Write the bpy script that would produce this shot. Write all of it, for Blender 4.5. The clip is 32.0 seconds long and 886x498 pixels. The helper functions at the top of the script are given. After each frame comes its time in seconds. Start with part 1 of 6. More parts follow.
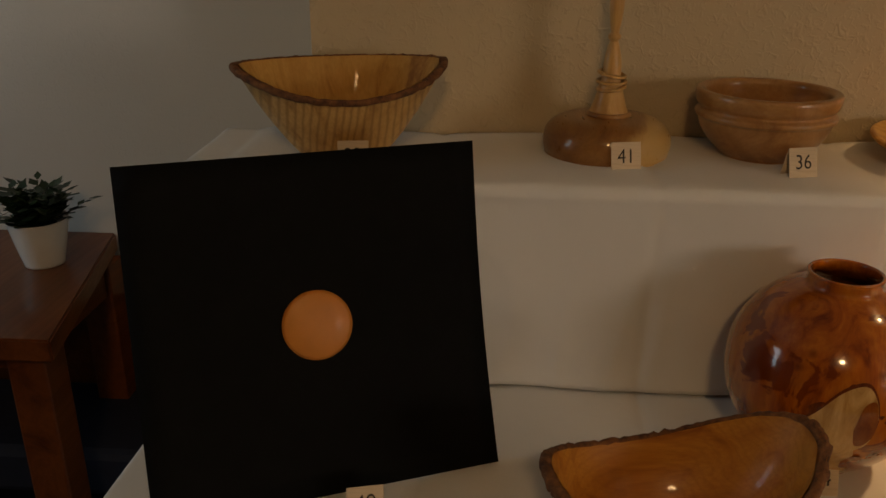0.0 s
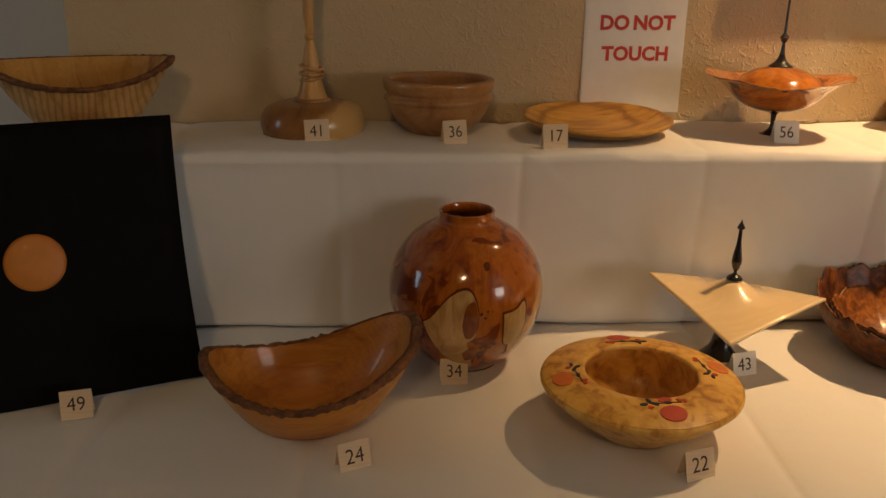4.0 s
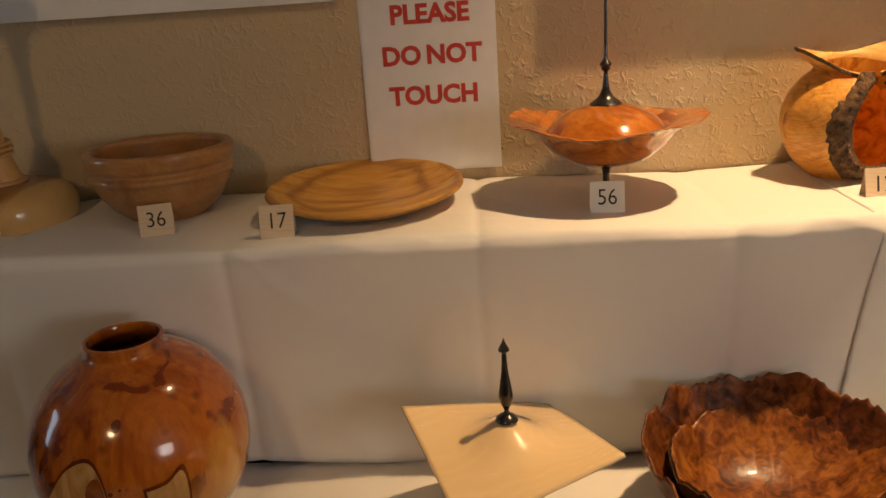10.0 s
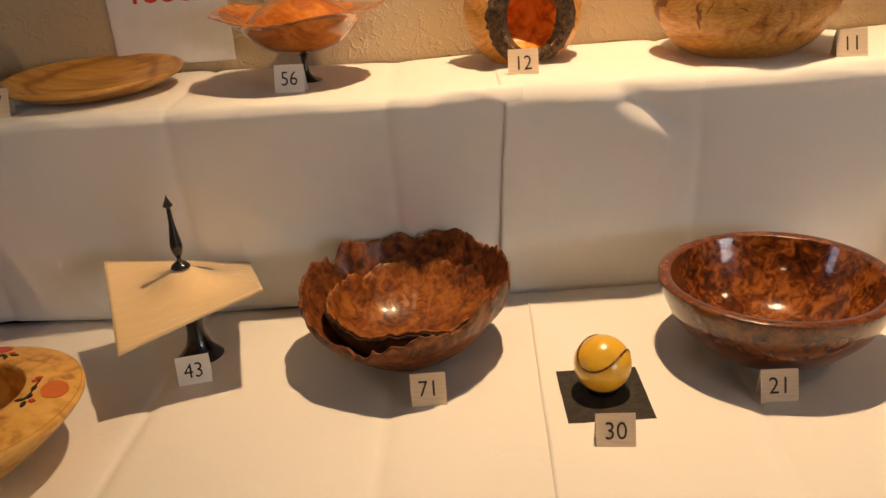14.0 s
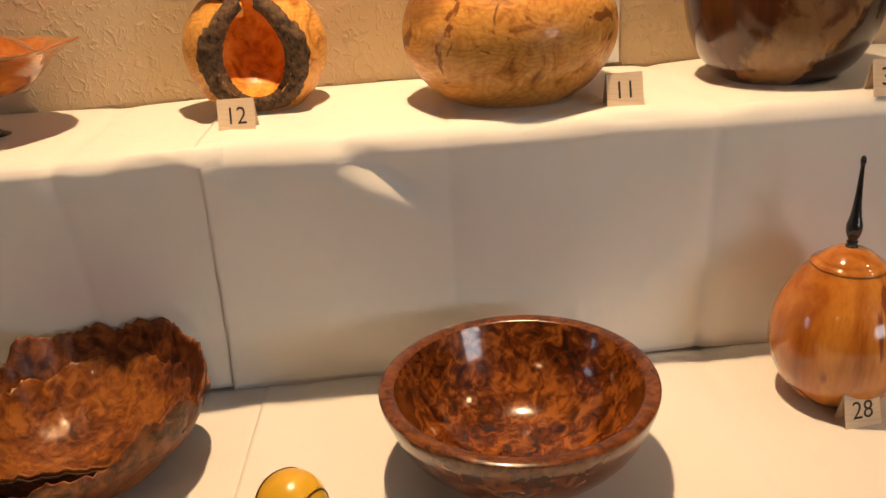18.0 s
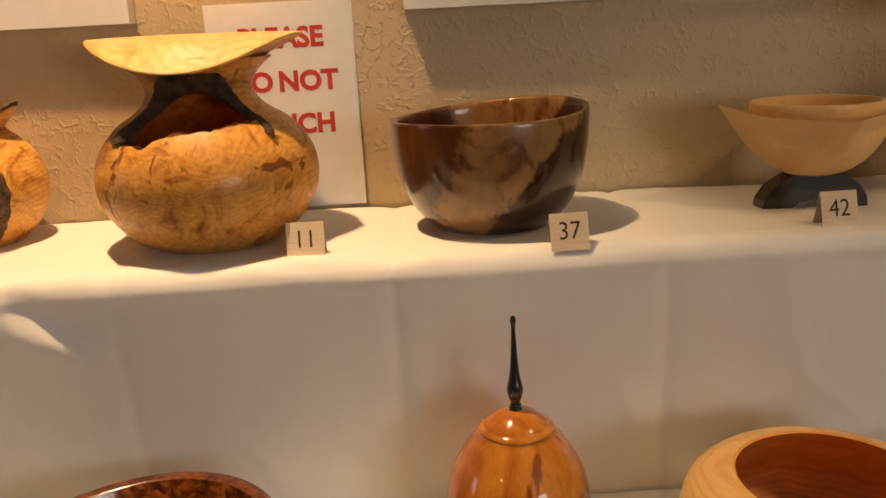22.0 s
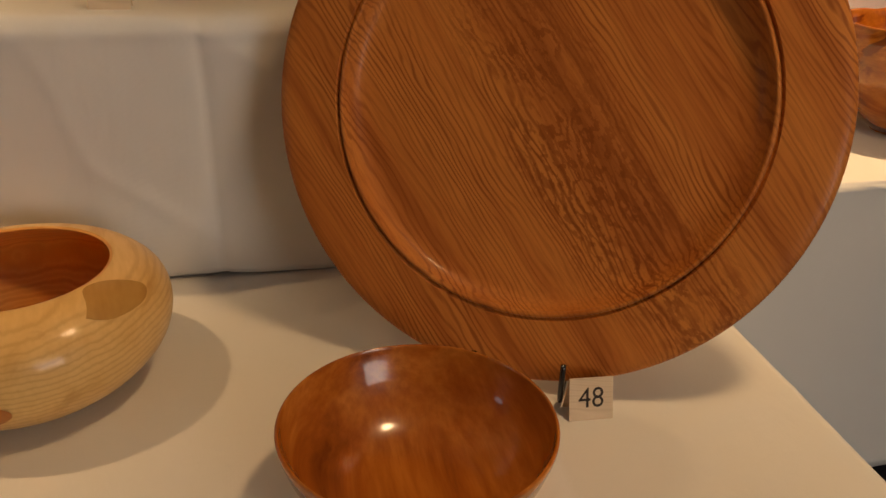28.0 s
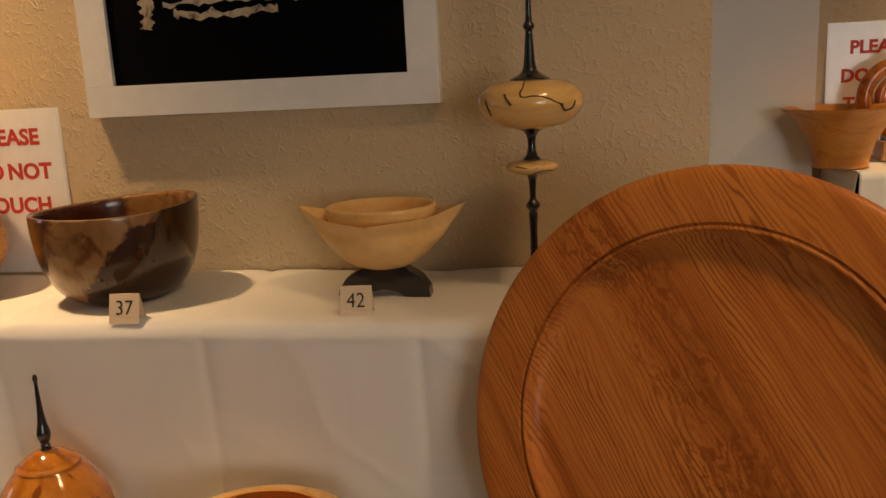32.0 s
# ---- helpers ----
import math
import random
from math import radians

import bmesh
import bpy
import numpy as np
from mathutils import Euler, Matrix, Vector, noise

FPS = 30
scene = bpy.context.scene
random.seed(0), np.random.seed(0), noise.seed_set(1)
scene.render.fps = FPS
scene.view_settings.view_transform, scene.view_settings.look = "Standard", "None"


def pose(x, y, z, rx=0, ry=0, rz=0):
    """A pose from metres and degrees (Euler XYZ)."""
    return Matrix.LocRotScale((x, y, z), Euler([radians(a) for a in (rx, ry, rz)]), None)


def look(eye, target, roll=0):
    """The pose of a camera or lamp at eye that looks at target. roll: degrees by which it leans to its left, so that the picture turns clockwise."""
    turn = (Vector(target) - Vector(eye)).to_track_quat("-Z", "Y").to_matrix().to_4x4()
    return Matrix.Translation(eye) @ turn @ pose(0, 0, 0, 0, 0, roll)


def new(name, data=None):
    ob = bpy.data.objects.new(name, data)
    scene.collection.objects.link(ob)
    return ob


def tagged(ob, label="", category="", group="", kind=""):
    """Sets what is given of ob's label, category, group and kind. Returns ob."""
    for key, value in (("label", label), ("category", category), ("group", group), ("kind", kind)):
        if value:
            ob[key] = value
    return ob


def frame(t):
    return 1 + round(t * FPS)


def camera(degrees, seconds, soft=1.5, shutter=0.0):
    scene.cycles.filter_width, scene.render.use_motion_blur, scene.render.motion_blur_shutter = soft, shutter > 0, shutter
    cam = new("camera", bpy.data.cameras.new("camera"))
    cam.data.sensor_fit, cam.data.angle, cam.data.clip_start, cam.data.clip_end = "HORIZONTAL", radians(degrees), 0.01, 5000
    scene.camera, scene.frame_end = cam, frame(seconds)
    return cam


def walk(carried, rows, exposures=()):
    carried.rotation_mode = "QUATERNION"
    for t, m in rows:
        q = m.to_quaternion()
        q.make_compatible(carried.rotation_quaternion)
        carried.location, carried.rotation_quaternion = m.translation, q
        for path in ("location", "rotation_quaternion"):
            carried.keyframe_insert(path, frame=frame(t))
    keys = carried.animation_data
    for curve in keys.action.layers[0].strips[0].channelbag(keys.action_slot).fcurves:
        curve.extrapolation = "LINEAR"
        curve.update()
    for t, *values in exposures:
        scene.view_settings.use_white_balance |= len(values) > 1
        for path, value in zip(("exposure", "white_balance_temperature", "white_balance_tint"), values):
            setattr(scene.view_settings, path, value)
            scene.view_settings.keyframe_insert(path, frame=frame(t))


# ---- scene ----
cam = camera(57.0, 32.0)
PATH = [
    (0, (-0.096, -0.141, 1.439), (-0.208, 1.714, 0.699), 0.5),
    (0.5, (-0.095, -0.186, 1.48), (-0.187, 1.685, 0.778), 0.8),
    (1, (-0.014, -0.289, 1.466), (-0.062, 1.604, 0.822), 0.9),
    (1.5, (0.086, -0.385, 1.461), (0.015, 1.552, 0.969), 0.4),
    (2, (0.149, -0.447, 1.471), (0.074, 1.526, 1.152), 0.1),
    (2.5, (0.193, -0.452, 1.475), (0.169, 1.522, 1.151), 0.2),
    (3, (0.222, -0.445, 1.456), (0.264, 1.515, 1.063), 0.3),
    (3.5, (0.237, -0.446, 1.445), (0.305, 1.484, 0.923), 0.4),
    (4, (0.265, -0.448, 1.407), (0.354, 1.441, 0.755), 0.5),
    (4.5, (0.277, -0.424, 1.395), (0.389, 1.397, 0.576), 0.6),
    (6.5, (0.592, -0.21, 1.336), (0.679, 1.569, 0.426), -0.6),
    (7, (0.67, -0.191, 1.339), (0.739, 1.596, 0.444), -1.1),
    (7.5, (0.725, -0.182, 1.355), (0.76, 1.628, 0.506), -1.5),
    (8, (0.761, -0.184, 1.374), (0.698, 1.672, 0.631), -2.9),
    (8.5, (0.81, -0.18, 1.387), (0.68, 1.71, 0.745), -3.7),
    (9, (0.822, -0.155, 1.394), (0.69, 1.743, 0.778), -3.9),
    (9.5, (0.831, -0.092, 1.401), (0.696, 1.806, 0.785), -3.9),
    (10, (0.815, -0.032, 1.405), (0.699, 1.867, 0.79), -3.9),
    (10.5, (0.806, 0.008, 1.406), (0.718, 1.909, 0.793), -3.7),
    (11, (0.847, 0.006, 1.412), (0.758, 1.915, 0.824), -3.7),
    (11.5, (0.934, -0.03, 1.414), (0.855, 1.891, 0.865), -3.8),
    (12, (1.023, -0.071, 1.411), (0.95, 1.848, 0.854), -3.9),
    (12.5, (1.098, -0.126, 1.388), (1.03, 1.784, 0.799), -3.9),
    (13, (1.133, -0.178, 1.375), (1.082, 1.711, 0.72), -3.9),
    (13.5, (1.186, -0.211, 1.359), (1.13, 1.652, 0.635), -4.2),
    (15.5, (1.306, -0.215, 1.323), (1.297, 1.607, 0.5), -4.2),
    (16, (1.38, -0.213, 1.315), (1.336, 1.599, 0.471), -4.7),
    (16.5, (1.426, -0.18, 1.307), (1.393, 1.616, 0.428), -4.7),
    (17, (1.458, -0.116, 1.299), (1.507, 1.676, 0.413), -3.5),
    (17.5, (1.482, -0.033, 1.314), (1.58, 1.769, 0.452), -3.2),
    (18, (1.531, 0.019, 1.34), (1.605, 1.865, 0.573), -4.0),
    (18.5, (1.568, 0.024, 1.373), (1.638, 1.909, 0.711), -3.9),
    (19, (1.585, 0.013, 1.411), (1.598, 1.94, 0.873), -4.3),
    (19.5, (1.607, -0.007, 1.427), (1.581, 1.953, 1.028), -3.9),
    (20, (1.677, -0.017, 1.41), (1.648, 1.946, 1.032), -3.9),
    (20.5, (1.759, -0.032, 1.396), (1.736, 1.927, 0.991), -3.9),
    (21, (1.825, -0.025, 1.388), (1.809, 1.928, 0.955), -3.9),
    (21.5, (1.869, 0.06, 1.381), (1.92, 1.998, 0.888), -3.4),
    (22, (1.938, 0.044, 1.36), (2.004, 1.973, 0.834), -3.1),
    (22.5, (2.005, -0.018, 1.328), (2.013, 1.881, 0.702), -3.8),
    (23, (2.058, -0.062, 1.299), (2.019, 1.808, 0.591), -4.5),
    (23.5, (2.072, -0.066, 1.286), (2.063, 1.755, 0.458), -3.7),
    (24, (2.104, -0.076, 1.26), (2.111, 1.755, 0.457), -4.1),
    (24.5, (2.134, -0.044, 1.264), (2.197, 1.783, 0.454), -3.8),
    (26.5, (2.421, -0.068, 1.264), (2.544, 1.732, 0.4), -1.9),
    (27, (2.491, -0.106, 1.251), (2.641, 1.681, 0.366), -1.6),
    (27.5, (2.539, -0.094, 1.247), (2.762, 1.694, 0.379), -0.8),
    (28, (2.609, -0.014, 1.26), (3.024, 1.744, 0.401), 1.5),
    (28.5, (2.634, 0.028, 1.295), (3.115, 1.8, 0.501), 1.8),
    (29, (2.652, -0.056, 1.35), (2.963, 1.808, 0.695), -0.5),
    (29.5, (2.64, -0.157, 1.384), (2.658, 1.758, 0.81), -2.3),
    (30, (2.638, -0.216, 1.419), (2.507, 1.716, 0.918), -2.6),
    (30.5, (2.647, -0.246, 1.438), (2.479, 1.709, 1.05), -2.7),
    (31, (2.658, -0.243, 1.44), (2.402, 1.706, 1.075), -2.5),
    (31.5, (2.69, -0.21, 1.441), (2.396, 1.731, 1.06), -2.8),
    (32, (2.739, -0.1, 1.428), (2.461, 1.836, 1.013), -2.8),
]
# the clip's camera warms and cools its picture a little on the way
BALANCE = [(0, 0.05, 8000, 10), (2, 0.0, 7500, 10), (4, -0.05, 7200, 10), (7, -0.08, 6600, 10), (9, -0.05, 6900, 10), (13, -0.04, 6400, 10), (17, 0.0, 6200, 10),
           (20, -0.12, 6600, 10), (22, -0.18, 6700, 10), (24, -0.25, 6500, 10), (27, -0.34, 6700, 10), (28, -0.28, 7100, 10), (30, -0.28, 7200, 10), (32, -0.32, 7100, 10)]
walk(cam, [(t, look(eye, target, roll)) for t, eye, target, roll in PATH], BALANCE)

# ---------------------------------------------------------------- world, lamps
world = bpy.data.worlds.new("world")
scene.world = world
world.use_nodes = True
wn = world.node_tree
sky = wn.nodes.new("ShaderNodeTexSky")
sky.sky_type, sky.sun_disc, sky.sun_elevation, sky.sun_rotation = "NISHITA", False, radians(28), radians(200)
wn.nodes["Background"].inputs[1].default_value = 0.02
wn.links.new(sky.outputs[0], wn.nodes["Background"].inputs[0])


def lamp(name, kind, place, target, power, colour, **more):
    data = bpy.data.lights.new(name, kind)
    data.energy, data.color = power, colour
    for key, value in more.items():
        if key == "radius":
            data.shadow_soft_size = value
        elif key == "cone":
            data.spot_size = radians(value)
        elif key == "blend":
            data.spot_blend = value
        elif key == "area":
            data.shape, data.size, data.size_y = "RECTANGLE", value[0], value[1]
    ob = new(name, data)
    ob.matrix_world = look(place, target)
    return ob


WARM = (1.0, 0.645, 0.335)
LEFT_SKY = (0.56, 0.78, 1.0)
RIGHT_SKY = (1.0, 0.96, 0.93)
CEIL = 2.65
LAMP = (1.55, 0.94, 2.62)
LAMP_SIDE = (3.30, 0.30, 2.62)
LAMP_FAR = (4.35, 1.38, 2.62)
ROOM_FILL = (0.0, -1.6, 2.62)
lamp("spot_light", "SPOT", LAMP, (1.48, 0.98, 0.75), 176, WARM, radius=0.03, cone=75, blend=1.0)
lamp("spot_light", "SPOT", LAMP_SIDE, (3.0, 0.70, 0.80), 66, WARM, radius=0.13, cone=86, blend=1.0)
lamp("spot_light", "SPOT", LAMP_FAR, (4.1, 1.45, 0.85), 225, WARM, radius=0.03, cone=80, blend=1.0)
# added fill from the room side, brightens the left of the display
lamp("spot_light", "SPOT", ROOM_FILL, (-0.2, 1.20, 1.35), 56, WARM, radius=0.13, cone=88, blend=1.0)
lamp("window_light", "AREA", (4.65, -3.38, 1.55), (2.0, 1.0, 1.0), 38, RIGHT_SKY, area=(1.55, 1.25))
lamp("window_light", "AREA", (-3.05, 0.55, 1.6), (-0.6, 1.4, 1.1), 8, LEFT_SKY, area=(0.7, 1.2))

# ---------------------------------------------------------------- material helpers


def node(nt, kind, inputs=None, **props):
    n = nt.nodes.new(kind)
    for key, value in props.items():
        if key == "op":
            n.operation = value
        elif key == "noise_type":
            n.noise_type = value
        elif key == "wave_type":
            n.wave_type = value
        elif key == "feature":
            n.feature = value
        elif key == "data_type":
            n.data_type = value
        elif key == "blend":
            n.blend_type = value
        elif key == "bands":
            n.bands_direction = value
        elif key == "rings":
            n.rings_direction = value
    for key, value in (inputs or {}).items():
        if isinstance(value, bpy.types.NodeSocket):
            nt.links.new(value, n.inputs[key])
        else:
            n.inputs[key].default_value = value
    return n


def ramp(nt, fac, stops):
    n = nt.nodes.new("ShaderNodeValToRGB")
    els = n.color_ramp.elements
    while len(els) > 1:
        els.remove(els[-1])
    els[0].position, els[0].color = stops[0][0], (*stops[0][1], 1)
    for p, c in stops[1:]:
        e = els.new(p)
        e.color = (*c, 1)
    nt.links.new(fac, n.inputs[0])
    return n.outputs[0]


def mix(nt, fac, a, b, mode="MIX"):
    n = node(nt, "ShaderNodeMix", data_type="RGBA", blend=mode)
    for i, v in ((0, fac), (6, a), (7, b)):
        if isinstance(v, bpy.types.NodeSocket):
            nt.links.new(v, n.inputs[i])
        else:
            n.inputs[i].default_value = v if i == 0 else (*v, 1)
    return n.outputs[2]


def grey(v):
    return (v, v, v)


def base(name, rough=0.5, metal=0.0, coat=0.0, colour=None):
    m = bpy.data.materials.new(name)
    m.use_nodes = True
    nt = m.node_tree
    b = nt.nodes["Principled BSDF"]
    b.inputs["Roughness"].default_value = rough
    b.inputs["Metallic"].default_value = metal
    b.inputs["Coat Weight"].default_value = coat
    b.inputs["Coat Roughness"].default_value = 0.06
    if colour:
        b.inputs["Base Color"].default_value = (*colour, 1)
    return m, nt, b


def coords(nt, scale=(1, 1, 1), turn=(0, 0, 0), shift=(0, 0, 0)):
    tc = nt.nodes.new("ShaderNodeTexCoord")
    mp = node(nt, "ShaderNodeMapping", {"Vector": tc.outputs["Object"], "Scale": scale, "Location": shift,
                                        "Rotation": [radians(a) for a in turn]})
    return mp.outputs[0]


def bump(nt, b, height, strength=0.3, distance=0.002):
    n = node(nt, "ShaderNodeBump", {"Strength": strength, "Distance": distance, "Height": height})
    nt.links.new(n.outputs[0], b.inputs["Normal"])


def wood(name, light, mid, dark, rings=40.0, warp=0.25, turn=(0, 0, 0), shift=(0, 0, 0), rough=0.4, coat=0.3, stretch=0.15,
         patch=None, patch_scale=9.0, patch_at=0.56, spots=None, spot_scale=45.0, relief=0.1, contrast=1.0):
    """Wood with growth rings along its own x axis, fibres, and larger patches or knots."""
    m, nt, b = base(name, rough, 0, coat)
    b.inputs["Specular IOR Level"].default_value = 0.32
    co = coords(nt, (1, 1, 1), turn, shift)
    soft = node(nt, "ShaderNodeTexNoise", {"Vector": co, "Scale": 7.0, "Detail": 3.0})
    add = node(nt, "ShaderNodeVectorMath", {0: soft.outputs["Color"], 1: (-0.5, -0.5, -0.5)}, op="ADD")
    sc = node(nt, "ShaderNodeVectorMath", {0: add.outputs[0], "Scale": warp * 0.22}, op="SCALE")
    wv = node(nt, "ShaderNodeVectorMath", {0: co, 1: sc.outputs[0]}, op="ADD")
    sq = node(nt, "ShaderNodeVectorMath", {0: wv.outputs[0], 1: (stretch, 1, 1)}, op="MULTIPLY")
    wave = node(nt, "ShaderNodeTexWave", {"Vector": sq.outputs[0], "Scale": rings * 2.0, "Distortion": 1.4, "Detail": 3.0, "Detail Scale": 2.2, "Detail Roughness": 0.6},
                wave_type="RINGS", rings="X")
    fs = node(nt, "ShaderNodeVectorMath", {0: wv.outputs[0], 1: (20, 260, 260)}, op="MULTIPLY")
    fibre = node(nt, "ShaderNodeTexNoise", {"Vector": fs.outputs[0], "Scale": 1.0, "Detail": 2.0})
    k = 0.35 * contrast
    col = ramp(nt, wave.outputs["Fac"], [(0.0, mid), (0.5, light), (0.82, mid), (1.0, tuple(m_ * (1 - 2 * k) + d_ * 2 * k for m_, d_ in zip(mid, dark)))])
    col = mix(nt, ramp(nt, fibre.outputs["Fac"], [(0.35, grey(0.0)), (0.75, grey(0.45))]), col, mid)
    big = node(nt, "ShaderNodeTexNoise", {"Vector": co, "Scale": 4.5, "Detail": 4.0, "Distortion": 1.2})
    col = mix(nt, ramp(nt, big.outputs["Fac"], [(0.35, grey(0.0)), (0.7, grey(0.5))]), col, dark)
    if patch:
        pt = node(nt, "ShaderNodeTexNoise", {"Vector": co, "Scale": patch_scale, "Detail": 3.0, "Distortion": 0.8})
        col = mix(nt, ramp(nt, pt.outputs["Fac"], [(patch_at - 0.03, grey(0.0)), (patch_at + 0.02, grey(0.9))]), col, patch)
    if spots:
        vo = node(nt, "ShaderNodeTexVoronoi", {"Vector": wv.outputs[0], "Scale": spot_scale, "Randomness": 1.0})
        gate = node(nt, "ShaderNodeTexNoise", {"Vector": co, "Scale": 13.0, "Detail": 2.0})
        near = ramp(nt, vo.outputs["Distance"], [(0.12, grey(1.0)), (0.34, grey(0.0))])
        both = node(nt, "ShaderNodeMath", {0: near, 1: ramp(nt, gate.outputs["Fac"], [(0.45, grey(0.0)), (0.6, grey(0.9))])}, op="MULTIPLY")
        col = mix(nt, both.outputs[0], col, spots)
    nt.links.new(col, b.inputs["Base Color"])
    rr = node(nt, "ShaderNodeMapRange", {"Value": fibre.outputs["Fac"], "To Min": rough * 0.8, "To Max": min(1.0, rough * 1.3)})
    nt.links.new(rr.outputs[0], b.inputs["Roughness"])
    bump(nt, b, fibre.outputs["Fac"], relief, 0.0008)
    return m


def streak(name, light, mid, dark, turn=(0, 0, 0), scale=26.0, long=0.09, rough=0.3, coat=0.4, wander=0.6, blot=None, blot_scale=7.0, blot_at=0.6, relief=0.08, spots=None, spot_scale=48.0, lines=0.0, drawn=0.8, zone=None, blot_long=1.0, wave=1.0, edge=0.033):
    """Wood whose streaks run along its own z axis, with broad stains."""
    m, nt, b = base(name, rough, 0, coat)
    b.inputs["Specular IOR Level"].default_value = 0.32
    co = coords(nt, (1, 1, 1), turn)
    sq = node(nt, "ShaderNodeVectorMath", {0: co, 1: (1, 1, long)}, op="MULTIPLY")
    a = node(nt, "ShaderNodeTexNoise", {"Vector": sq.outputs[0], "Scale": scale, "Detail": 6.0, "Roughness": 0.6, "Distortion": wander})
    f = node(nt, "ShaderNodeTexNoise", {"Vector": sq.outputs[0], "Scale": scale * 9, "Detail": 3.0})
    col = ramp(nt, a.outputs["Fac"], [(0.32, dark), (0.44, mid), (0.56, light), (0.7, mid)])
    col = mix(nt, ramp(nt, f.outputs["Fac"], [(0.4, grey(0.0)), (0.7, grey(0.4))]), col, tuple(0.5 * p + 0.5 * q for p, q in zip(mid, dark)))
    big = node(nt, "ShaderNodeTexNoise", {"Vector": co, "Scale": 6.0, "Detail": 3.0})
    col = mix(nt, ramp(nt, big.outputs["Fac"], [(0.4, grey(0.0)), (0.68, grey(0.5))]), col, mid)
    if lines:
        sl = node(nt, "ShaderNodeVectorMath", {0: co, 1: (1, 1, 0.16)}, op="MULTIPLY")
        wob = node(nt, "ShaderNodeTexNoise", {"Vector": sl.outputs[0], "Scale": 13.0, "Detail": 3.0})
        amp = node(nt, "ShaderNodeTexNoise", {"Vector": co, "Scale": 3.2, "Detail": 1.0})
        push = node(nt, "ShaderNodeMath", {0: wob.outputs["Fac"], 1: ramp(nt, amp.outputs["Fac"], [(0.45, grey(0.03 * wave)), (0.62, grey(0.11 * wave))])}, op="MULTIPLY")
        off = node(nt, "ShaderNodeCombineXYZ", {"X": push.outputs[0]})
        at = node(nt, "ShaderNodeVectorMath", {0: sl.outputs[0], 1: off.outputs[0]}, op="ADD")
        wv = node(nt, "ShaderNodeTexWave", {"Vector": at.outputs[0], "Scale": lines, "Distortion": 1.5, "Detail": 4.0, "Detail Scale": 3.0, "Detail Roughness": 0.65}, bands="X")
        col = mix(nt, ramp(nt, wv.outputs["Fac"], [(0.35, grey(0.0)), (0.75, grey(0.4 * drawn)), (0.96, grey(drawn))]), col, dark)
    if blot:
        bl = node(nt, "ShaderNodeVectorMath", {0: co, 1: (1, 1, blot_long)}, op="MULTIPLY")
        pt = node(nt, "ShaderNodeTexNoise", {"Vector": bl.outputs[0], "Scale": blot_scale, "Detail": 4.0, "Distortion": 1.0})
        col = mix(nt, ramp(nt, pt.outputs["Fac"], [(blot_at - edge, grey(0.0)), (blot_at + edge, grey(0.92))]), col, blot)
    if zone:
        way, least, tone = zone
        side = node(nt, "ShaderNodeVectorMath", {0: co, 1: way}, op="DOT_PRODUCT")
        fray = node(nt, "ShaderNodeTexNoise", {"Vector": sq.outputs[0], "Scale": 30.0, "Detail": 4.0})
        lift = node(nt, "ShaderNodeMath", {0: side.outputs["Value"], 1: node(nt, "ShaderNodeMath", {0: fray.outputs["Fac"], 1: 0.06}, op="MULTIPLY").outputs[0]}, op="ADD")
        reach = node(nt, "ShaderNodeMapRange", {"Value": lift.outputs[0], "From Min": least, "From Max": least + 0.018, "To Max": 0.8})
        col = mix(nt, reach.outputs[0], col, tone)
    if spots:
        vo = node(nt, "ShaderNodeTexVoronoi", {"Vector": co, "Scale": spot_scale, "Randomness": 1.0})
        gate = node(nt, "ShaderNodeTexNoise", {"Vector": co, "Scale": 11.0, "Detail": 2.0})
        near = ramp(nt, vo.outputs["Distance"], [(0.1, grey(1.0)), (0.34, grey(0.0))])
        both = node(nt, "ShaderNodeMath", {0: near, 1: ramp(nt, gate.outputs["Fac"], [(0.48, grey(0.0)), (0.62, grey(0.9))])}, op="MULTIPLY")
        col = mix(nt, both.outputs[0], col, spots)
    nt.links.new(col, b.inputs["Base Color"])
    rr = node(nt, "ShaderNodeMapRange", {"Value": f.outputs["Fac"], "To Min": rough * 0.8, "To Max": min(1.0, rough * 1.35)})
    nt.links.new(rr.outputs[0], b.inputs["Roughness"])
    bump(nt, b, f.outputs["Fac"], relief, 0.0008)
    return m


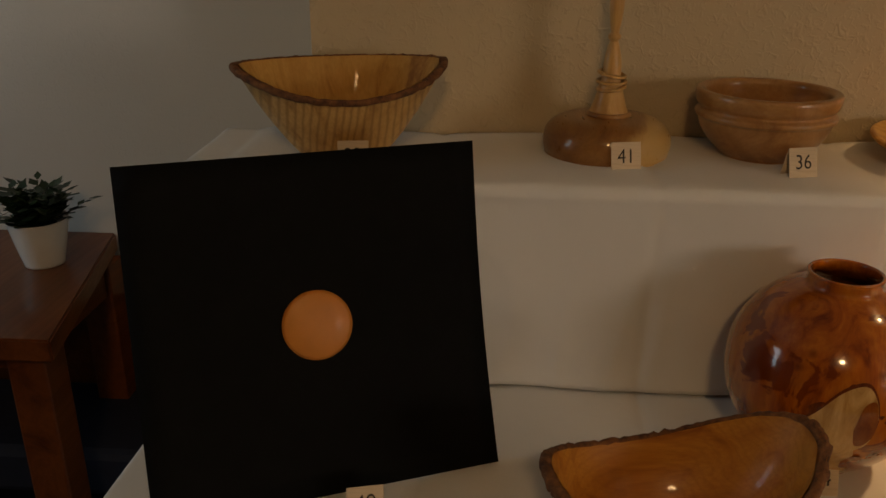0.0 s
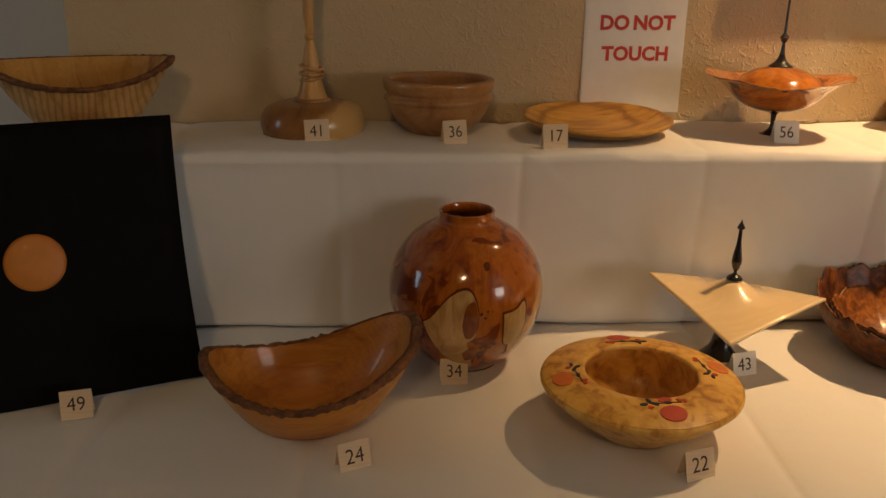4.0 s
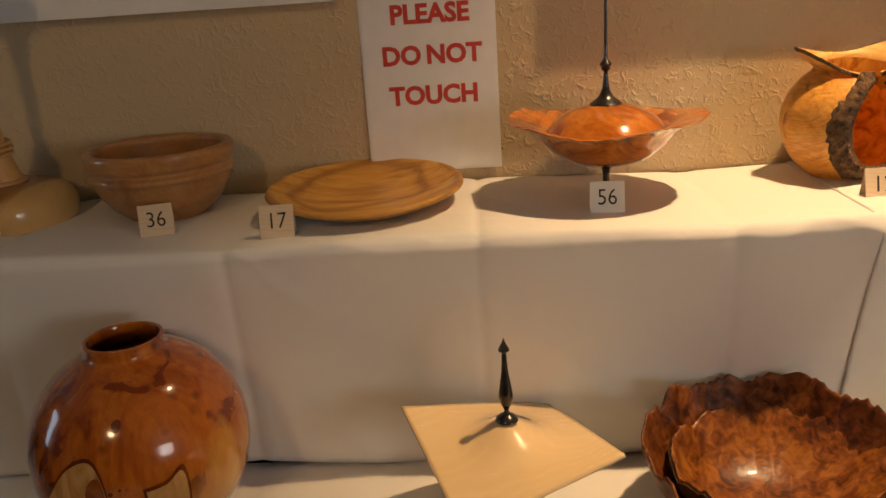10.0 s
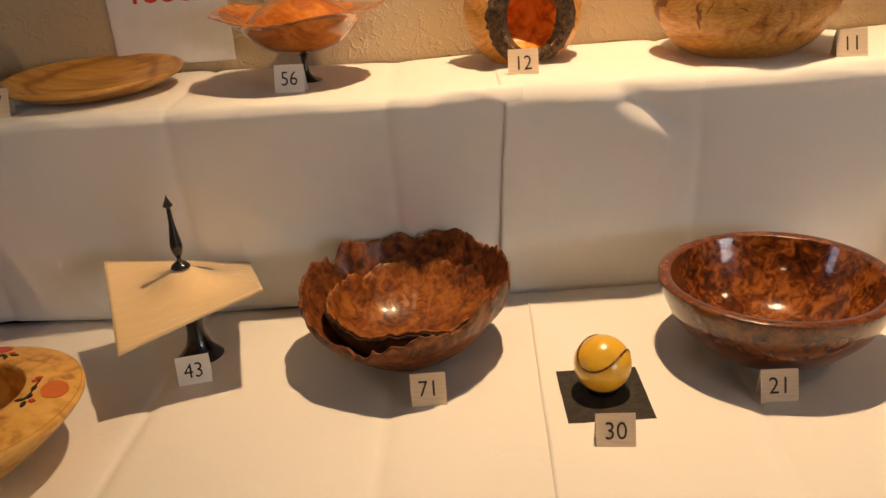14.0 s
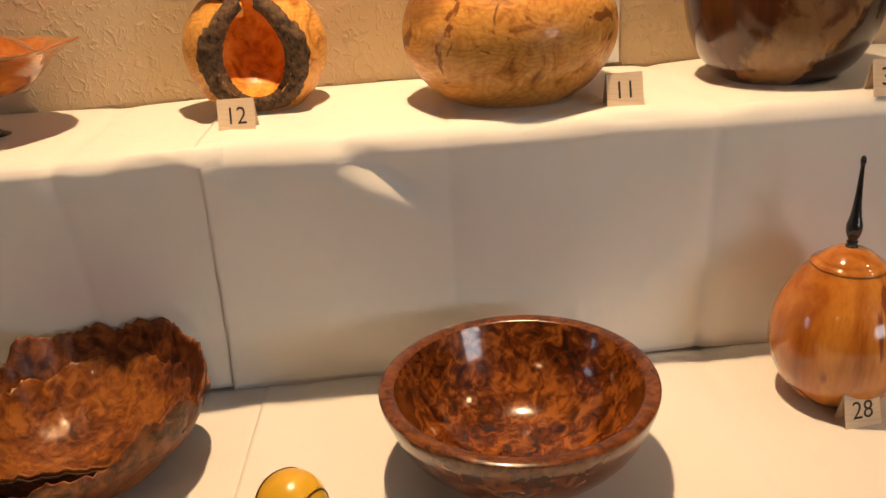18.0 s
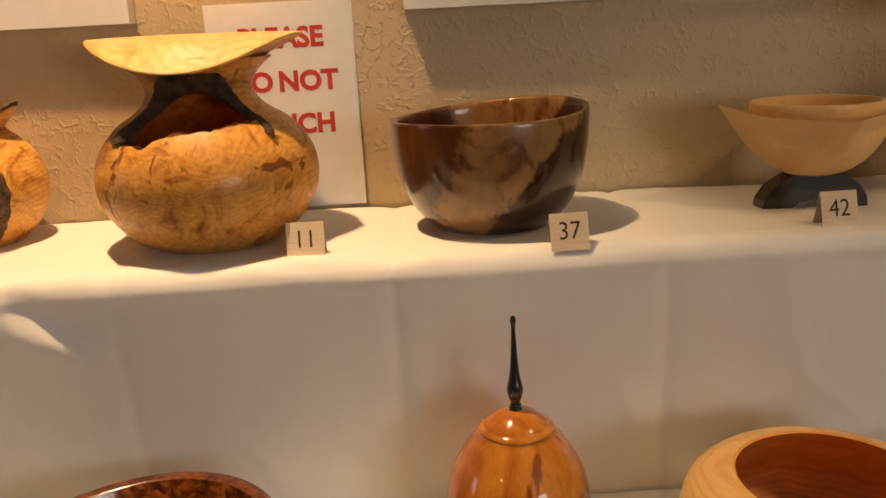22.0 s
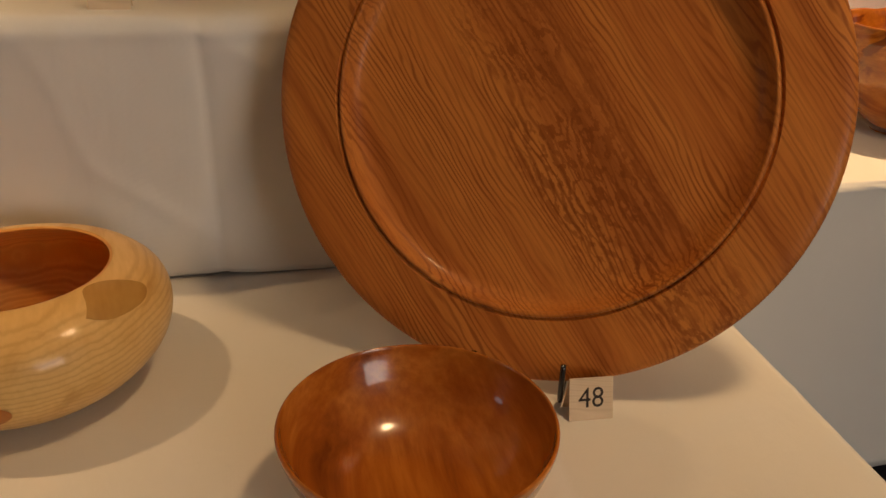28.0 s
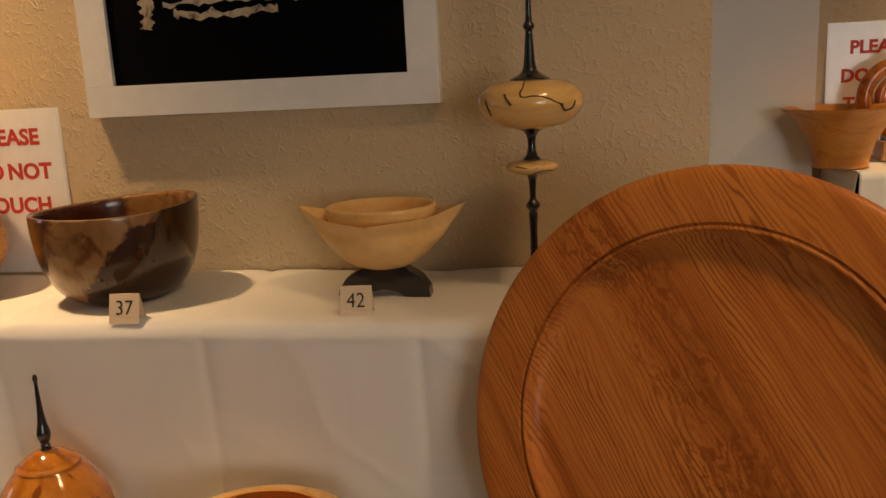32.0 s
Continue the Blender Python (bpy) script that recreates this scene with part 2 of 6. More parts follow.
def figured(name, light, mid, dark, turn, rough=0.45, coat=0.08, at=-0.03, wide=0.055):
    """Plain straight-grained wood along its own z axis, with one squiggly darker band."""
    m, nt, b = base(name, rough, 0, coat)
    b.inputs["Specular IOR Level"].default_value = 0.14
    co = coords(nt, (1, 1, 1), turn)
    sq = node(nt, "ShaderNodeVectorMath", {0: co, 1: (1, 1, 0.05)}, op="MULTIPLY")
    a = node(nt, "ShaderNodeTexNoise", {"Vector": sq.outputs[0], "Scale": 19.0, "Detail": 9.0, "Roughness": 0.55, "Distortion": 0.5})
    col = ramp(nt, a.outputs["Fac"], [(0.34, tuple(0.45 * p + 0.55 * q for p, q in zip(mid, dark))), (0.46, mid), (0.6, light)])
    f = node(nt, "ShaderNodeTexNoise", {"Vector": sq.outputs[0], "Scale": 420.0, "Detail": 3.0})
    col = mix(nt, ramp(nt, f.outputs["Fac"], [(0.45, grey(0.0)), (0.7, grey(0.22))]), col, dark)
    # thin growth lines that come and go
    gs = node(nt, "ShaderNodeVectorMath", {0: co, 1: (1, 1, 0.2)}, op="MULTIPLY")
    w0 = node(nt, "ShaderNodeTexNoise", {"Vector": gs.outputs[0], "Scale": 11.0, "Detail": 4.0, "Roughness": 0.55})
    o0 = node(nt, "ShaderNodeCombineXYZ", {"X": node(nt, "ShaderNodeMath", {0: w0.outputs["Fac"], 1: 0.075}, op="MULTIPLY").outputs[0]})
    v0 = node(nt, "ShaderNodeVectorMath", {0: sq.outputs[0], 1: o0.outputs[0]}, op="ADD")
    g0 = node(nt, "ShaderNodeTexWave", {"Vector": v0.outputs[0], "Scale": 54.0, "Distortion": 1.6, "Detail": 4.0, "Detail Scale": 1.5, "Detail Roughness": 0.6}, bands="X")
    gate = node(nt, "ShaderNodeTexNoise", {"Vector": gs.outputs[0], "Scale": 20.0, "Detail": 3.0})
    k0 = node(nt, "ShaderNodeMath", {0: ramp(nt, g0.outputs["Fac"], [(0.55, grey(0.0)), (0.95, grey(0.66))]), 1: ramp(nt, gate.outputs["Fac"], [(0.36, grey(0.15)), (0.62, grey(1.0))])}, op="MULTIPLY")
    col = mix(nt, k0.outputs[0], col, dark)
    # the squiggly band
    w1 = node(nt, "ShaderNodeTexNoise", {"Vector": node(nt, "ShaderNodeVectorMath", {0: co, 1: (1, 1, 0.5)}, op="MULTIPLY").outputs[0], "Scale": 16.0, "Detail": 7.0, "Roughness": 0.62})
    o1 = node(nt, "ShaderNodeVectorMath", {0: w1.outputs["Color"], "Scale": 0.13}, op="SCALE")
    v1 = node(nt, "ShaderNodeVectorMath", {0: co, 1: (1, 1, 0.12)}, op="MULTIPLY")
    v2 = node(nt, "ShaderNodeVectorMath", {0: v1.outputs[0], 1: o1.outputs[0]}, op="ADD")
    g1 = node(nt, "ShaderNodeTexWave", {"Vector": v2.outputs[0], "Scale": 27.0, "Distortion": 1.0, "Detail": 2.0}, bands="X")
    sep = node(nt, "ShaderNodeSeparateXYZ", {"Vector": co})
    wob = node(nt, "ShaderNodeTexNoise", {"Vector": co, "Scale": 9.0, "Detail": 3.0})
    shift = node(nt, "ShaderNodeMath", {0: sep.outputs["X"], 1: node(nt, "ShaderNodeMath", {0: wob.outputs["Fac"], 1: 0.12}, op="MULTIPLY").outputs[0]}, op="ADD")
    gone = node(nt, "ShaderNodeMath", {0: node(nt, "ShaderNodeMath", {0: shift.outputs[0], 1: at + 0.06}, op="SUBTRACT").outputs[0]}, op="ABSOLUTE")
    near = ramp(nt, node(nt, "ShaderNodeMath", {0: gone.outputs[0], 1: 1.0 / wide}, op="MULTIPLY").outputs[0], [(0.35, grey(1.0)), (1.0, grey(0.0))])
    spot = node(nt, "ShaderNodeTexNoise", {"Vector": co, "Scale": 15.0, "Detail": 3.0})
    near = node(nt, "ShaderNodeMath", {0: near, 1: ramp(nt, spot.outputs["Fac"], [(0.36, grey(0.25)), (0.5, grey(1.0))])}, op="MULTIPLY").outputs[0]
    k1 = node(nt, "ShaderNodeMath", {0: ramp(nt, g1.outputs["Fac"], [(0.4, grey(0.0)), (0.8, grey(0.58))]), 1: near}, op="MULTIPLY")
    col = mix(nt, k1.outputs[0], col, dark)
    nt.links.new(col, b.inputs["Base Color"])
    bump(nt, b, f.outputs["Fac"], 0.12, 0.0008)
    return m


def burl(name, light, mid, dark, scale=14.0, rough=0.35, coat=0.4, relief=0.12, eyes=0.5):
    """Swirling burr wood with dark eyes."""
    m, nt, b = base(name, rough, 0, coat)
    b.inputs["Specular IOR Level"].default_value = 0.32
    co = coords(nt)
    a = node(nt, "ShaderNodeTexNoise", {"Vector": co, "Scale": scale, "Detail": 6.0, "Roughness": 0.62, "Distortion": 2.4})
    c = node(nt, "ShaderNodeTexNoise", {"Vector": co, "Scale": scale * 4.5, "Detail": 4.0, "Distortion": 1.2})
    both = node(nt, "ShaderNodeMath", {0: a.outputs["Fac"], 1: c.outputs["Fac"]}, op="ADD")
    half = node(nt, "ShaderNodeMath", {0: both.outputs[0], 1: 0.5}, op="MULTIPLY")
    col = ramp(nt, half.outputs[0], [(0.38, dark), (0.49, mid), (0.6, light)])
    vo = node(nt, "ShaderNodeTexVoronoi", {"Vector": co, "Scale": scale * 4.2, "Randomness": 1.0})
    eye = ramp(nt, vo.outputs["Distance"], [(0.1, grey(eyes)), (0.3, grey(0.0))])
    col = mix(nt, eye, col, tuple(v * 0.35 for v in dark))
    nt.links.new(col, b.inputs["Base Color"])
    bump(nt, b, c.outputs["Fac"], relief, 0.001)
    return m


def bark(name, light, dark, scale=60.0):
    m, nt, b = base(name, 0.85)
    co = coords(nt)
    a = node(nt, "ShaderNodeTexNoise", {"Vector": co, "Scale": scale, "Detail": 6.0, "Roughness": 0.7})
    nt.links.new(ramp(nt, a.outputs["Fac"], [(0.35, dark), (0.52, tuple((p + q) / 2 for p, q in zip(light, dark))), (0.7, light)]), b.inputs["Base Color"])
    bump(nt, b, a.outputs["Fac"], 1.0, 0.004)
    return m


def gloss(name, colour, rough=0.2, coat=0.5, speck=0.15):
    m, nt, b = base(name, rough, 0, coat)
    a = node(nt, "ShaderNodeTexNoise", {"Vector": coords(nt), "Scale": 40.0, "Detail": 4.0})
    nt.links.new(ramp(nt, a.outputs["Fac"], [(0.3, tuple(v * (1 - speck) for v in colour)), (0.7, tuple(min(1, v * (1 + speck)) for v in colour))]), b.inputs["Base Color"])
    bump(nt, b, a.outputs["Fac"], 0.04, 0.001)
    return m


def linen(name, colour):
    m, nt, b = base(name, 0.85)
    b.inputs["Sheen Weight"].default_value = 0.15
    co = coords(nt)
    big = node(nt, "ShaderNodeTexNoise", {"Vector": co, "Scale": 3.0, "Detail": 4.0})
    nt.links.new(ramp(nt, big.outputs["Fac"], [(0.3, tuple(v * 0.95 for v in colour)), (0.7, colour)]), b.inputs["Base Color"])
    wx = node(nt, "ShaderNodeTexWave", {"Vector": co, "Scale": 260.0, "Distortion": 0.6}, bands="X")
    wz = node(nt, "ShaderNodeTexWave", {"Vector": co, "Scale": 260.0, "Distortion": 0.6}, bands="Z")
    fine = node(nt, "ShaderNodeTexNoise", {"Vector": co, "Scale": 34.0, "Detail": 5.0, "Roughness": 0.55})
    s = node(nt, "ShaderNodeMath", {0: wx.outputs["Fac"], 1: wz.outputs["Fac"]}, op="ADD")
    s2 = node(nt, "ShaderNodeMath", {0: s.outputs[0], 1: 0.06}, op="MULTIPLY")
    hang = node(nt, "ShaderNodeVectorMath", {0: co, 1: (1.0, 0.8, 0.22)}, op="MULTIPLY")
    soft = node(nt, "ShaderNodeTexNoise", {"Vector": hang.outputs[0], "Scale": 17.0, "Detail": 3.0, "Roughness": 0.5, "Distortion": 0.6})
    s4 = node(nt, "ShaderNodeMath", {0: soft.outputs["Fac"], 1: 2.2}, op="MULTIPLY")
    s5 = node(nt, "ShaderNodeMath", {0: s4.outputs[0], 1: fine.outputs["Fac"]}, op="ADD")
    s3 = node(nt, "ShaderNodeMath", {0: s2.outputs[0], 1: s5.outputs[0]}, op="ADD")
    bump(nt, b, s3.outputs[0], 0.34, 0.002)
    return m


def plaster(name, colour, crinkle=1.0, scale=26.0):
    """Painted wall paper with short, crumpled raised ridges."""
    m, nt, b = base(name, 0.62)
    co = coords(nt)
    w = node(nt, "ShaderNodeTexNoise", {"Vector": co, "Scale": scale * 0.9, "Detail": 2.0})
    wv = node(nt, "ShaderNodeVectorMath", {0: w.outputs["Color"], "Scale": 1.1 / scale}, op="SCALE")
    at = node(nt, "ShaderNodeVectorMath", {0: co, 1: wv.outputs[0]}, op="ADD")
    lips = []
    for k, (grow, shift) in enumerate(((1.0, 0.0), (1.55, 3.7))):
        sh = node(nt, "ShaderNodeVectorMath", {0: at.outputs[0], 1: (shift, shift, shift)}, op="ADD")
        vo = node(nt, "ShaderNodeTexVoronoi", {"Vector": sh.outputs[0], "Scale": scale * grow, "Randomness": 1.0}, feature="DISTANCE_TO_EDGE")
        gate = node(nt, "ShaderNodeTexNoise", {"Vector": sh.outputs[0], "Scale": scale * 0.95 * grow, "Detail": 1.0})
        lips.append(node(nt, "ShaderNodeMath", {0: ramp(nt, vo.outputs["Distance"], [(0.0, grey(1.0)), (0.05, grey(0.75)), (0.15, grey(0.0))]),
                                                1: ramp(nt, gate.outputs["Fac"], [(0.50, grey(0.0)), (0.64, grey(1.0 - 0.4 * k))])}, op="MULTIPLY").outputs[0])
    lip = node(nt, "ShaderNodeMath", {0: lips[0], 1: lips[1]}, op="MAXIMUM")
    soft = node(nt, "ShaderNodeTexNoise", {"Vector": at.outputs[0], "Scale": scale * 0.7, "Detail": 3.0})
    ri = node(nt, "ShaderNodeMath", {0: node(nt, "ShaderNodeMath", {0: soft.outputs["Fac"], 1: 0.45}, op="MULTIPLY").outputs[0], 1: lip.outputs[0]}, op="ADD")
    big = node(nt, "ShaderNodeTexNoise", {"Vector": co, "Scale": 1.7, "Detail": 4.0})
    nt.links.new(ramp(nt, big.outputs["Fac"], [(0.3, tuple(v * 0.9 for v in colour)), (0.7, colour)]), b.inputs["Base Color"])
    fine = node(nt, "ShaderNodeTexNoise", {"Vector": co, "Scale": 240.0, "Detail": 2.0})
    s = node(nt, "ShaderNodeMath", {0: fine.outputs["Fac"], 1: 0.10}, op="MULTIPLY")
    s2 = node(nt, "ShaderNodeMath", {0: s.outputs[0], 1: ri.outputs[0]}, op="ADD")
    bump(nt, b, s2.outputs[0], 0.55 * crinkle, 0.0035)
    return m


def panelled(name, pale, dark, red):
    """Dark glossy wood with one pale slanting panel across its front, red-brown to one side of it."""
    m, nt, b = base(name, 0.24, 0, 0.7)
    b.inputs["Specular IOR Level"].default_value = 0.32
    co = coords(nt)
    sep = node(nt, "ShaderNodeSeparateXYZ", {"Vector": co})
    fray = node(nt, "ShaderNodeTexNoise", {"Vector": co, "Scale": 26.0, "Detail": 5.0, "Roughness": 0.6, "Distortion": 0.6})
    wide = node(nt, "ShaderNodeTexNoise", {"Vector": co, "Scale": 9.0, "Detail": 2.0})

    def calc(op, p, q):
        return node(nt, "ShaderNodeMath", {0: p, 1: q}, op=op).outputs[0]

    down = calc("SUBTRACT", 0.15, sep.outputs["Z"])
    off = calc("ADD", calc("MULTIPLY", calc("SUBTRACT", fray.outputs["Fac"], 0.5), 0.055), calc("MULTIPLY", calc("SUBTRACT", wide.outputs["Fac"], 0.5), 0.07))
    x = calc("ADD", sep.outputs["X"], off)
    first = node(nt, "ShaderNodeMapRange", {"Value": calc("ADD", x, calc("ADD", calc("MULTIPLY", down, 0.3), 0.045)), "From Min": -0.004, "From Max": 0.010})
    last = node(nt, "ShaderNodeMapRange", {"Value": calc("SUBTRACT", 0.10, calc("ADD", x, calc("MULTIPLY", down, 0.85))), "From Min": -0.003, "From Max": 0.005})
    turn = node(nt, "ShaderNodeMapRange", {"Value": x, "From Min": -0.03, "From Max": 0.01})
    grain = node(nt, "ShaderNodeTexNoise", {"Vector": node(nt, "ShaderNodeVectorMath", {0: co, 1: (1, 1, 0.3)}, op="MULTIPLY").outputs[0], "Scale": 60.0, "Detail": 5.0})
    mottle = node(nt, "ShaderNodeTexNoise", {"Vector": co, "Scale": 30.0, "Detail": 4.0, "Distortion": 1.0})
    ground = mix(nt, turn.outputs[0], red, dark)
    ground = mix(nt, ramp(nt, grain.outputs["Fac"], [(0.4, grey(0.0)), (0.7, grey(0.6))]), ground, tuple(0.45 * v for v in dark))
    spot = mix(nt, ramp(nt, mottle.outputs["Fac"], [(0.52, grey(0.0)), (0.66, grey(0.75))]), pale, red)
    spot = mix(nt, ramp(nt, grain.outputs["Fac"], [(0.45, grey(0.0)), (0.7, grey(0.35))]), spot, red)
    col = mix(nt, calc("MULTIPLY", first.outputs[0], last.outputs[0]), ground, spot)
    nt.links.new(col, b.inputs["Base Color"])
    bump(nt, b, grain.outputs["Fac"], 0.06, 0.0008)
    return m


# ---------------------------------------------------------------- materials
CLOTH = linen("white_cloth", (0.80, 0.79, 0.765))
WALL = plaster("beige_wall_paper", (0.58, 0.45, 0.28), 0.76, 56)
WALL_PALE = plaster("pale_wall_paper", (0.70, 0.68, 0.64), 0.35, 84)
WALL_SMOOTH = plaster("white_wall_paint", (0.80, 0.77, 0.72), 0.15, 14)
CEILING = plaster("ceiling_paint", (0.58, 0.56, 0.52), 0.2, 14)
ROOM_PAINT = plaster("room_wall_paint", (0.46, 0.43, 0.39), 0.15, 14)
CARPET = bark("dark_carpet", (0.035, 0.035, 0.05), (0.012, 0.012, 0.02), 180)
EBONY = gloss("ebonised_black", (0.012, 0.011, 0.011), 0.25, 0.5)
BLACK_MATT = gloss("matt_black", (0.006, 0.006, 0.006), 0.8, 0.0)
BLACK_MATT.node_tree.nodes["Principled BSDF"].inputs["Specular IOR Level"].default_value = 0.08
CARD = wood("card_veneer", (0.74, 0.60, 0.44), (0.70, 0.56, 0.40), (0.62, 0.48, 0.33), 30, 0.1, rough=0.8, coat=0.0)
CARD_WHITE = gloss("white_card", (0.78, 0.76, 0.72), 0.8, 0.0, 0.04)
INK = gloss("brown_ink", (0.03, 0.018, 0.012), 0.7, 0.0)
RED_INK = gloss("red_ink", (0.55, 0.045, 0.03), 0.6, 0.0, 0.08)
PAPER = gloss("white_paper", (0.80, 0.79, 0.78), 0.35, 0.5, 0.03)
FRAME_WHITE = gloss("white_frame_paint", (0.82, 0.80, 0.76), 0.35, 0.1, 0.03)
PICTURE_BLACK = gloss("picture_black", (0.0022, 0.0021, 0.0026), 0.7, 0.0, 0.3)
PICTURE_BLACK.node_tree.nodes["Principled BSDF"].inputs["Specular IOR Level"].default_value = 0.05
PICTURE_CREAM = burl("picture_cream", (0.62, 0.52, 0.36), (0.5, 0.4, 0.27), (0.12, 0.09, 0.06), 9, 0.6, 0.0, 0.05, 0.0)
PICTURE_OCHRE = burl("picture_ochre", (0.55, 0.33, 0.08), (0.38, 0.20, 0.06), (0.1, 0.06, 0.03), 12, 0.6, 0.0, 0.05, 0.0)
PICTURE_WHITE = burl("picture_white", (0.50, 0.55, 0.56), (0.26, 0.30, 0.33), (0.04, 0.05, 0.07), 24, 0.6, 0.0, 0.05, 0.0)
YEW = streak("yew_vase", (0.50, 0.15, 0.013), (0.37, 0.088, 0.008), (0.16, 0.028, 0.004), scale=15, long=0.3, rough=0.16, coat=0.9, wander=1.6, blot=(0.17, 0.028, 0.004), blot_scale=15, blot_at=0.61, edge=0.015, spots=(0.10, 0.018, 0.005), spot_scale=40, zone=((0.93, -0.36, -0.25), 0.110, (0.62, 0.30, 0.05)))
SAPWOOD = streak("pale_sapwood", (0.58, 0.36, 0.14), (0.48, 0.27, 0.09), (0.30, 0.14, 0.035), (0, 0, 0), 30, 0.35, 0.2, 0.9, wander=1.2)
DARK_STAIN = wood("dark_stained_wood", (0.16, 0.05, 0.015), (0.11, 0.032, 0.01), (0.05, 0.014, 0.006), 40, 0.3, rough=0.25, coat=0.8)
REDWOOD = streak("red_brown_stain", (0.30, 0.085, 0.011), (0.23, 0.056, 0.008), (0.13, 0.025, 0.004), scale=40, long=0.5, rough=0.16, coat=0.9)
KNOT = streak("dark_knot", (0.17, 0.038, 0.006), (0.12, 0.024, 0.005), (0.06, 0.011, 0.004), scale=40, long=0.5, rough=0.16, coat=0.9)
HEART_BROWN = streak("brown_heart", (0.50, 0.27, 0.07), (0.44, 0.22, 0.05), (0.34, 0.15, 0.03), (90, 12, 90), 16, 0.2, 0.36, 0.35)
ASH_BROWN = streak("brown_elm", (0.62, 0.275, 0.052), (0.52, 0.20, 0.034), (0.32, 0.10, 0.016), (0, 90, 12), 30, 0.08, 0.38, 0.25, wander=0.9, lines=34.0, drawn=0.16)
BARK_DARK = bark("dark_bark", (0.11, 0.055, 0.028), (0.022, 0.011, 0.007))
BARK_BROWN = bark("brown_bark", (0.30, 0.12, 0.04), (0.07, 0.024, 0.010), 70)
BARK_GREY = bark("grey_bark", (0.23, 0.125, 0.058), (0.015, 0.007, 0.004), 110)
MAPLE = burl("spalted_maple", (0.76, 0.45, 0.11), (0.68, 0.365, 0.075), (0.40, 0.17, 0.03), 8, 0.42, 0.2, 0.1, 0.12)
MAPLE_INSIDE = burl("bowl_inside", (0.70, 0.40, 0.095), (0.57, 0.28, 0.06), (0.32, 0.125, 0.025), 7, 0.36, 0.25, 0.1, 0.0)
SYCAMORE = wood("pale_sycamore", (0.81, 0.62, 0.36), (0.79, 0.59, 0.33), (0.76, 0.55, 0.30), 14, 0.15, rough=0.24, coat=0.8, contrast=0.25)
BURR = burl("oak_burr", (0.34, 0.125, 0.022), (0.19, 0.056, 0.010), (0.065, 0.017, 0.004), 13, 0.34, 0.4, 0.7, 0.3)
BURR_RED = burl("red_burr", (0.33, 0.105, 0.016), (0.13, 0.032, 0.005), (0.036, 0.009, 0.002), 13, 0.18, 0.9, 0.2, 0.5)
BURR_OUT = burl("burr_outside", (0.19, 0.058, 0.012), (0.125, 0.034, 0.008), (0.06, 0.016, 0.004), 15, 0.26, 0.6, 0.2, 0.3)
BURR_TORN = burl("torn_burr", (0.24, 0.078, 0.015), (0.13, 0.036, 0.008), (0.035, 0.010, 0.003), 13, 0.45, 0.05, 0.6, 0.3)
BOXWOOD = gloss("yellow_stained_wood", (0.72, 0.42, 0.025), 0.28, 0.6, 0.12)
SLATE = bark("slate", (0.05, 0.042, 0.034), (0.018, 0.015, 0.013), 90)
EGG = streak("egg_yew", (0.60, 0.235, 0.030), (0.47, 0.155, 0.017), (0.26, 0.06, 0.005), (0, 0, 0), 18, 0.2, 0.16, 0.9, blot=(0.20, 0.046, 0.006), blot_scale=19, blot_at=0.62, blot_long=0.3, edge=0.02)
PINE = streak("pale_ash", (0.80, 0.52, 0.20), (0.75, 0.465, 0.165), (0.54, 0.28, 0.075), (90, 12, 90), 20, 0.15, 0.36, 0.35, wander=0.6, lines=46.0, drawn=0.42, wave=0.3)
HEART = streak("red_heartwood", (0.46, 0.165, 0.03), (0.40, 0.13, 0.022), (0.28, 0.08, 0.013), (90, 12, 90), 16, 0.2, 0.4, 0.3, wander=1.0)
CHERRY = streak("cherry_wood", (0.58, 0.20, 0.030), (0.40, 0.11, 0.014), (0.15, 0.032, 0.006), (90, 0, 8), 17, 0.1, 0.22, 0.6, wander=0.5)
ELM = figured("elm_platter", (0.58, 0.210, 0.046), (0.49, 0.160, 0.034), (0.19, 0.044, 0.009), (90, 38.5, 0), rough=0.42, coat=0.08, at=0.005, wide=0.065)
ASH_STRIPE = streak("striped_ash", (0.70, 0.43, 0.165), (0.60, 0.34, 0.115), (0.26, 0.115, 0.03), scale=40, long=0.03, rough=0.4, coat=0.2, wander=0.1, lines=27.0, drawn=0.5, wave=0.2)
ASH_INSIDE = streak("ash_inside", (0.60, 0.34, 0.095), (0.52, 0.27, 0.065), (0.30, 0.13, 0.03), scale=36, long=0.08, rough=0.58, coat=0.05)
WALNUT = streak("pale_walnut", (0.48, 0.25, 0.095), (0.40, 0.185, 0.063), (0.25, 0.10, 0.03), (90, 0, 65), 20, 0.12, 0.3, 0.5, blot=(0.28, 0.115, 0.032), blot_scale=5.5, blot_at=0.60)
WALNUT_TWO = streak("two_tone_walnut", (0.33, 0.15, 0.045), (0.26, 0.11, 0.03), (0.17, 0.065, 0.016), (90, 0, 65), 20, 0.12, 0.28, 0.5, zone=((-0.05, 0.96, -0.15), 0.040, (0.66, 0.42, 0.16)))
BEECH = streak("pale_beech", (0.62, 0.37, 0.14), (0.56, 0.31, 0.105), (0.43, 0.21, 0.065), scale=70, long=0.06, rough=0.36, coat=0.3, wander=0.2)
OLIVE = streak("olive_ash", (0.66, 0.38, 0.10), (0.56, 0.28, 0.055), (0.20, 0.07, 0.014), (0, 90, 6), 34, 0.06, 0.4, 0.25, wander=0.4, lines=15.0, drawn=0.6, wave=0.35)
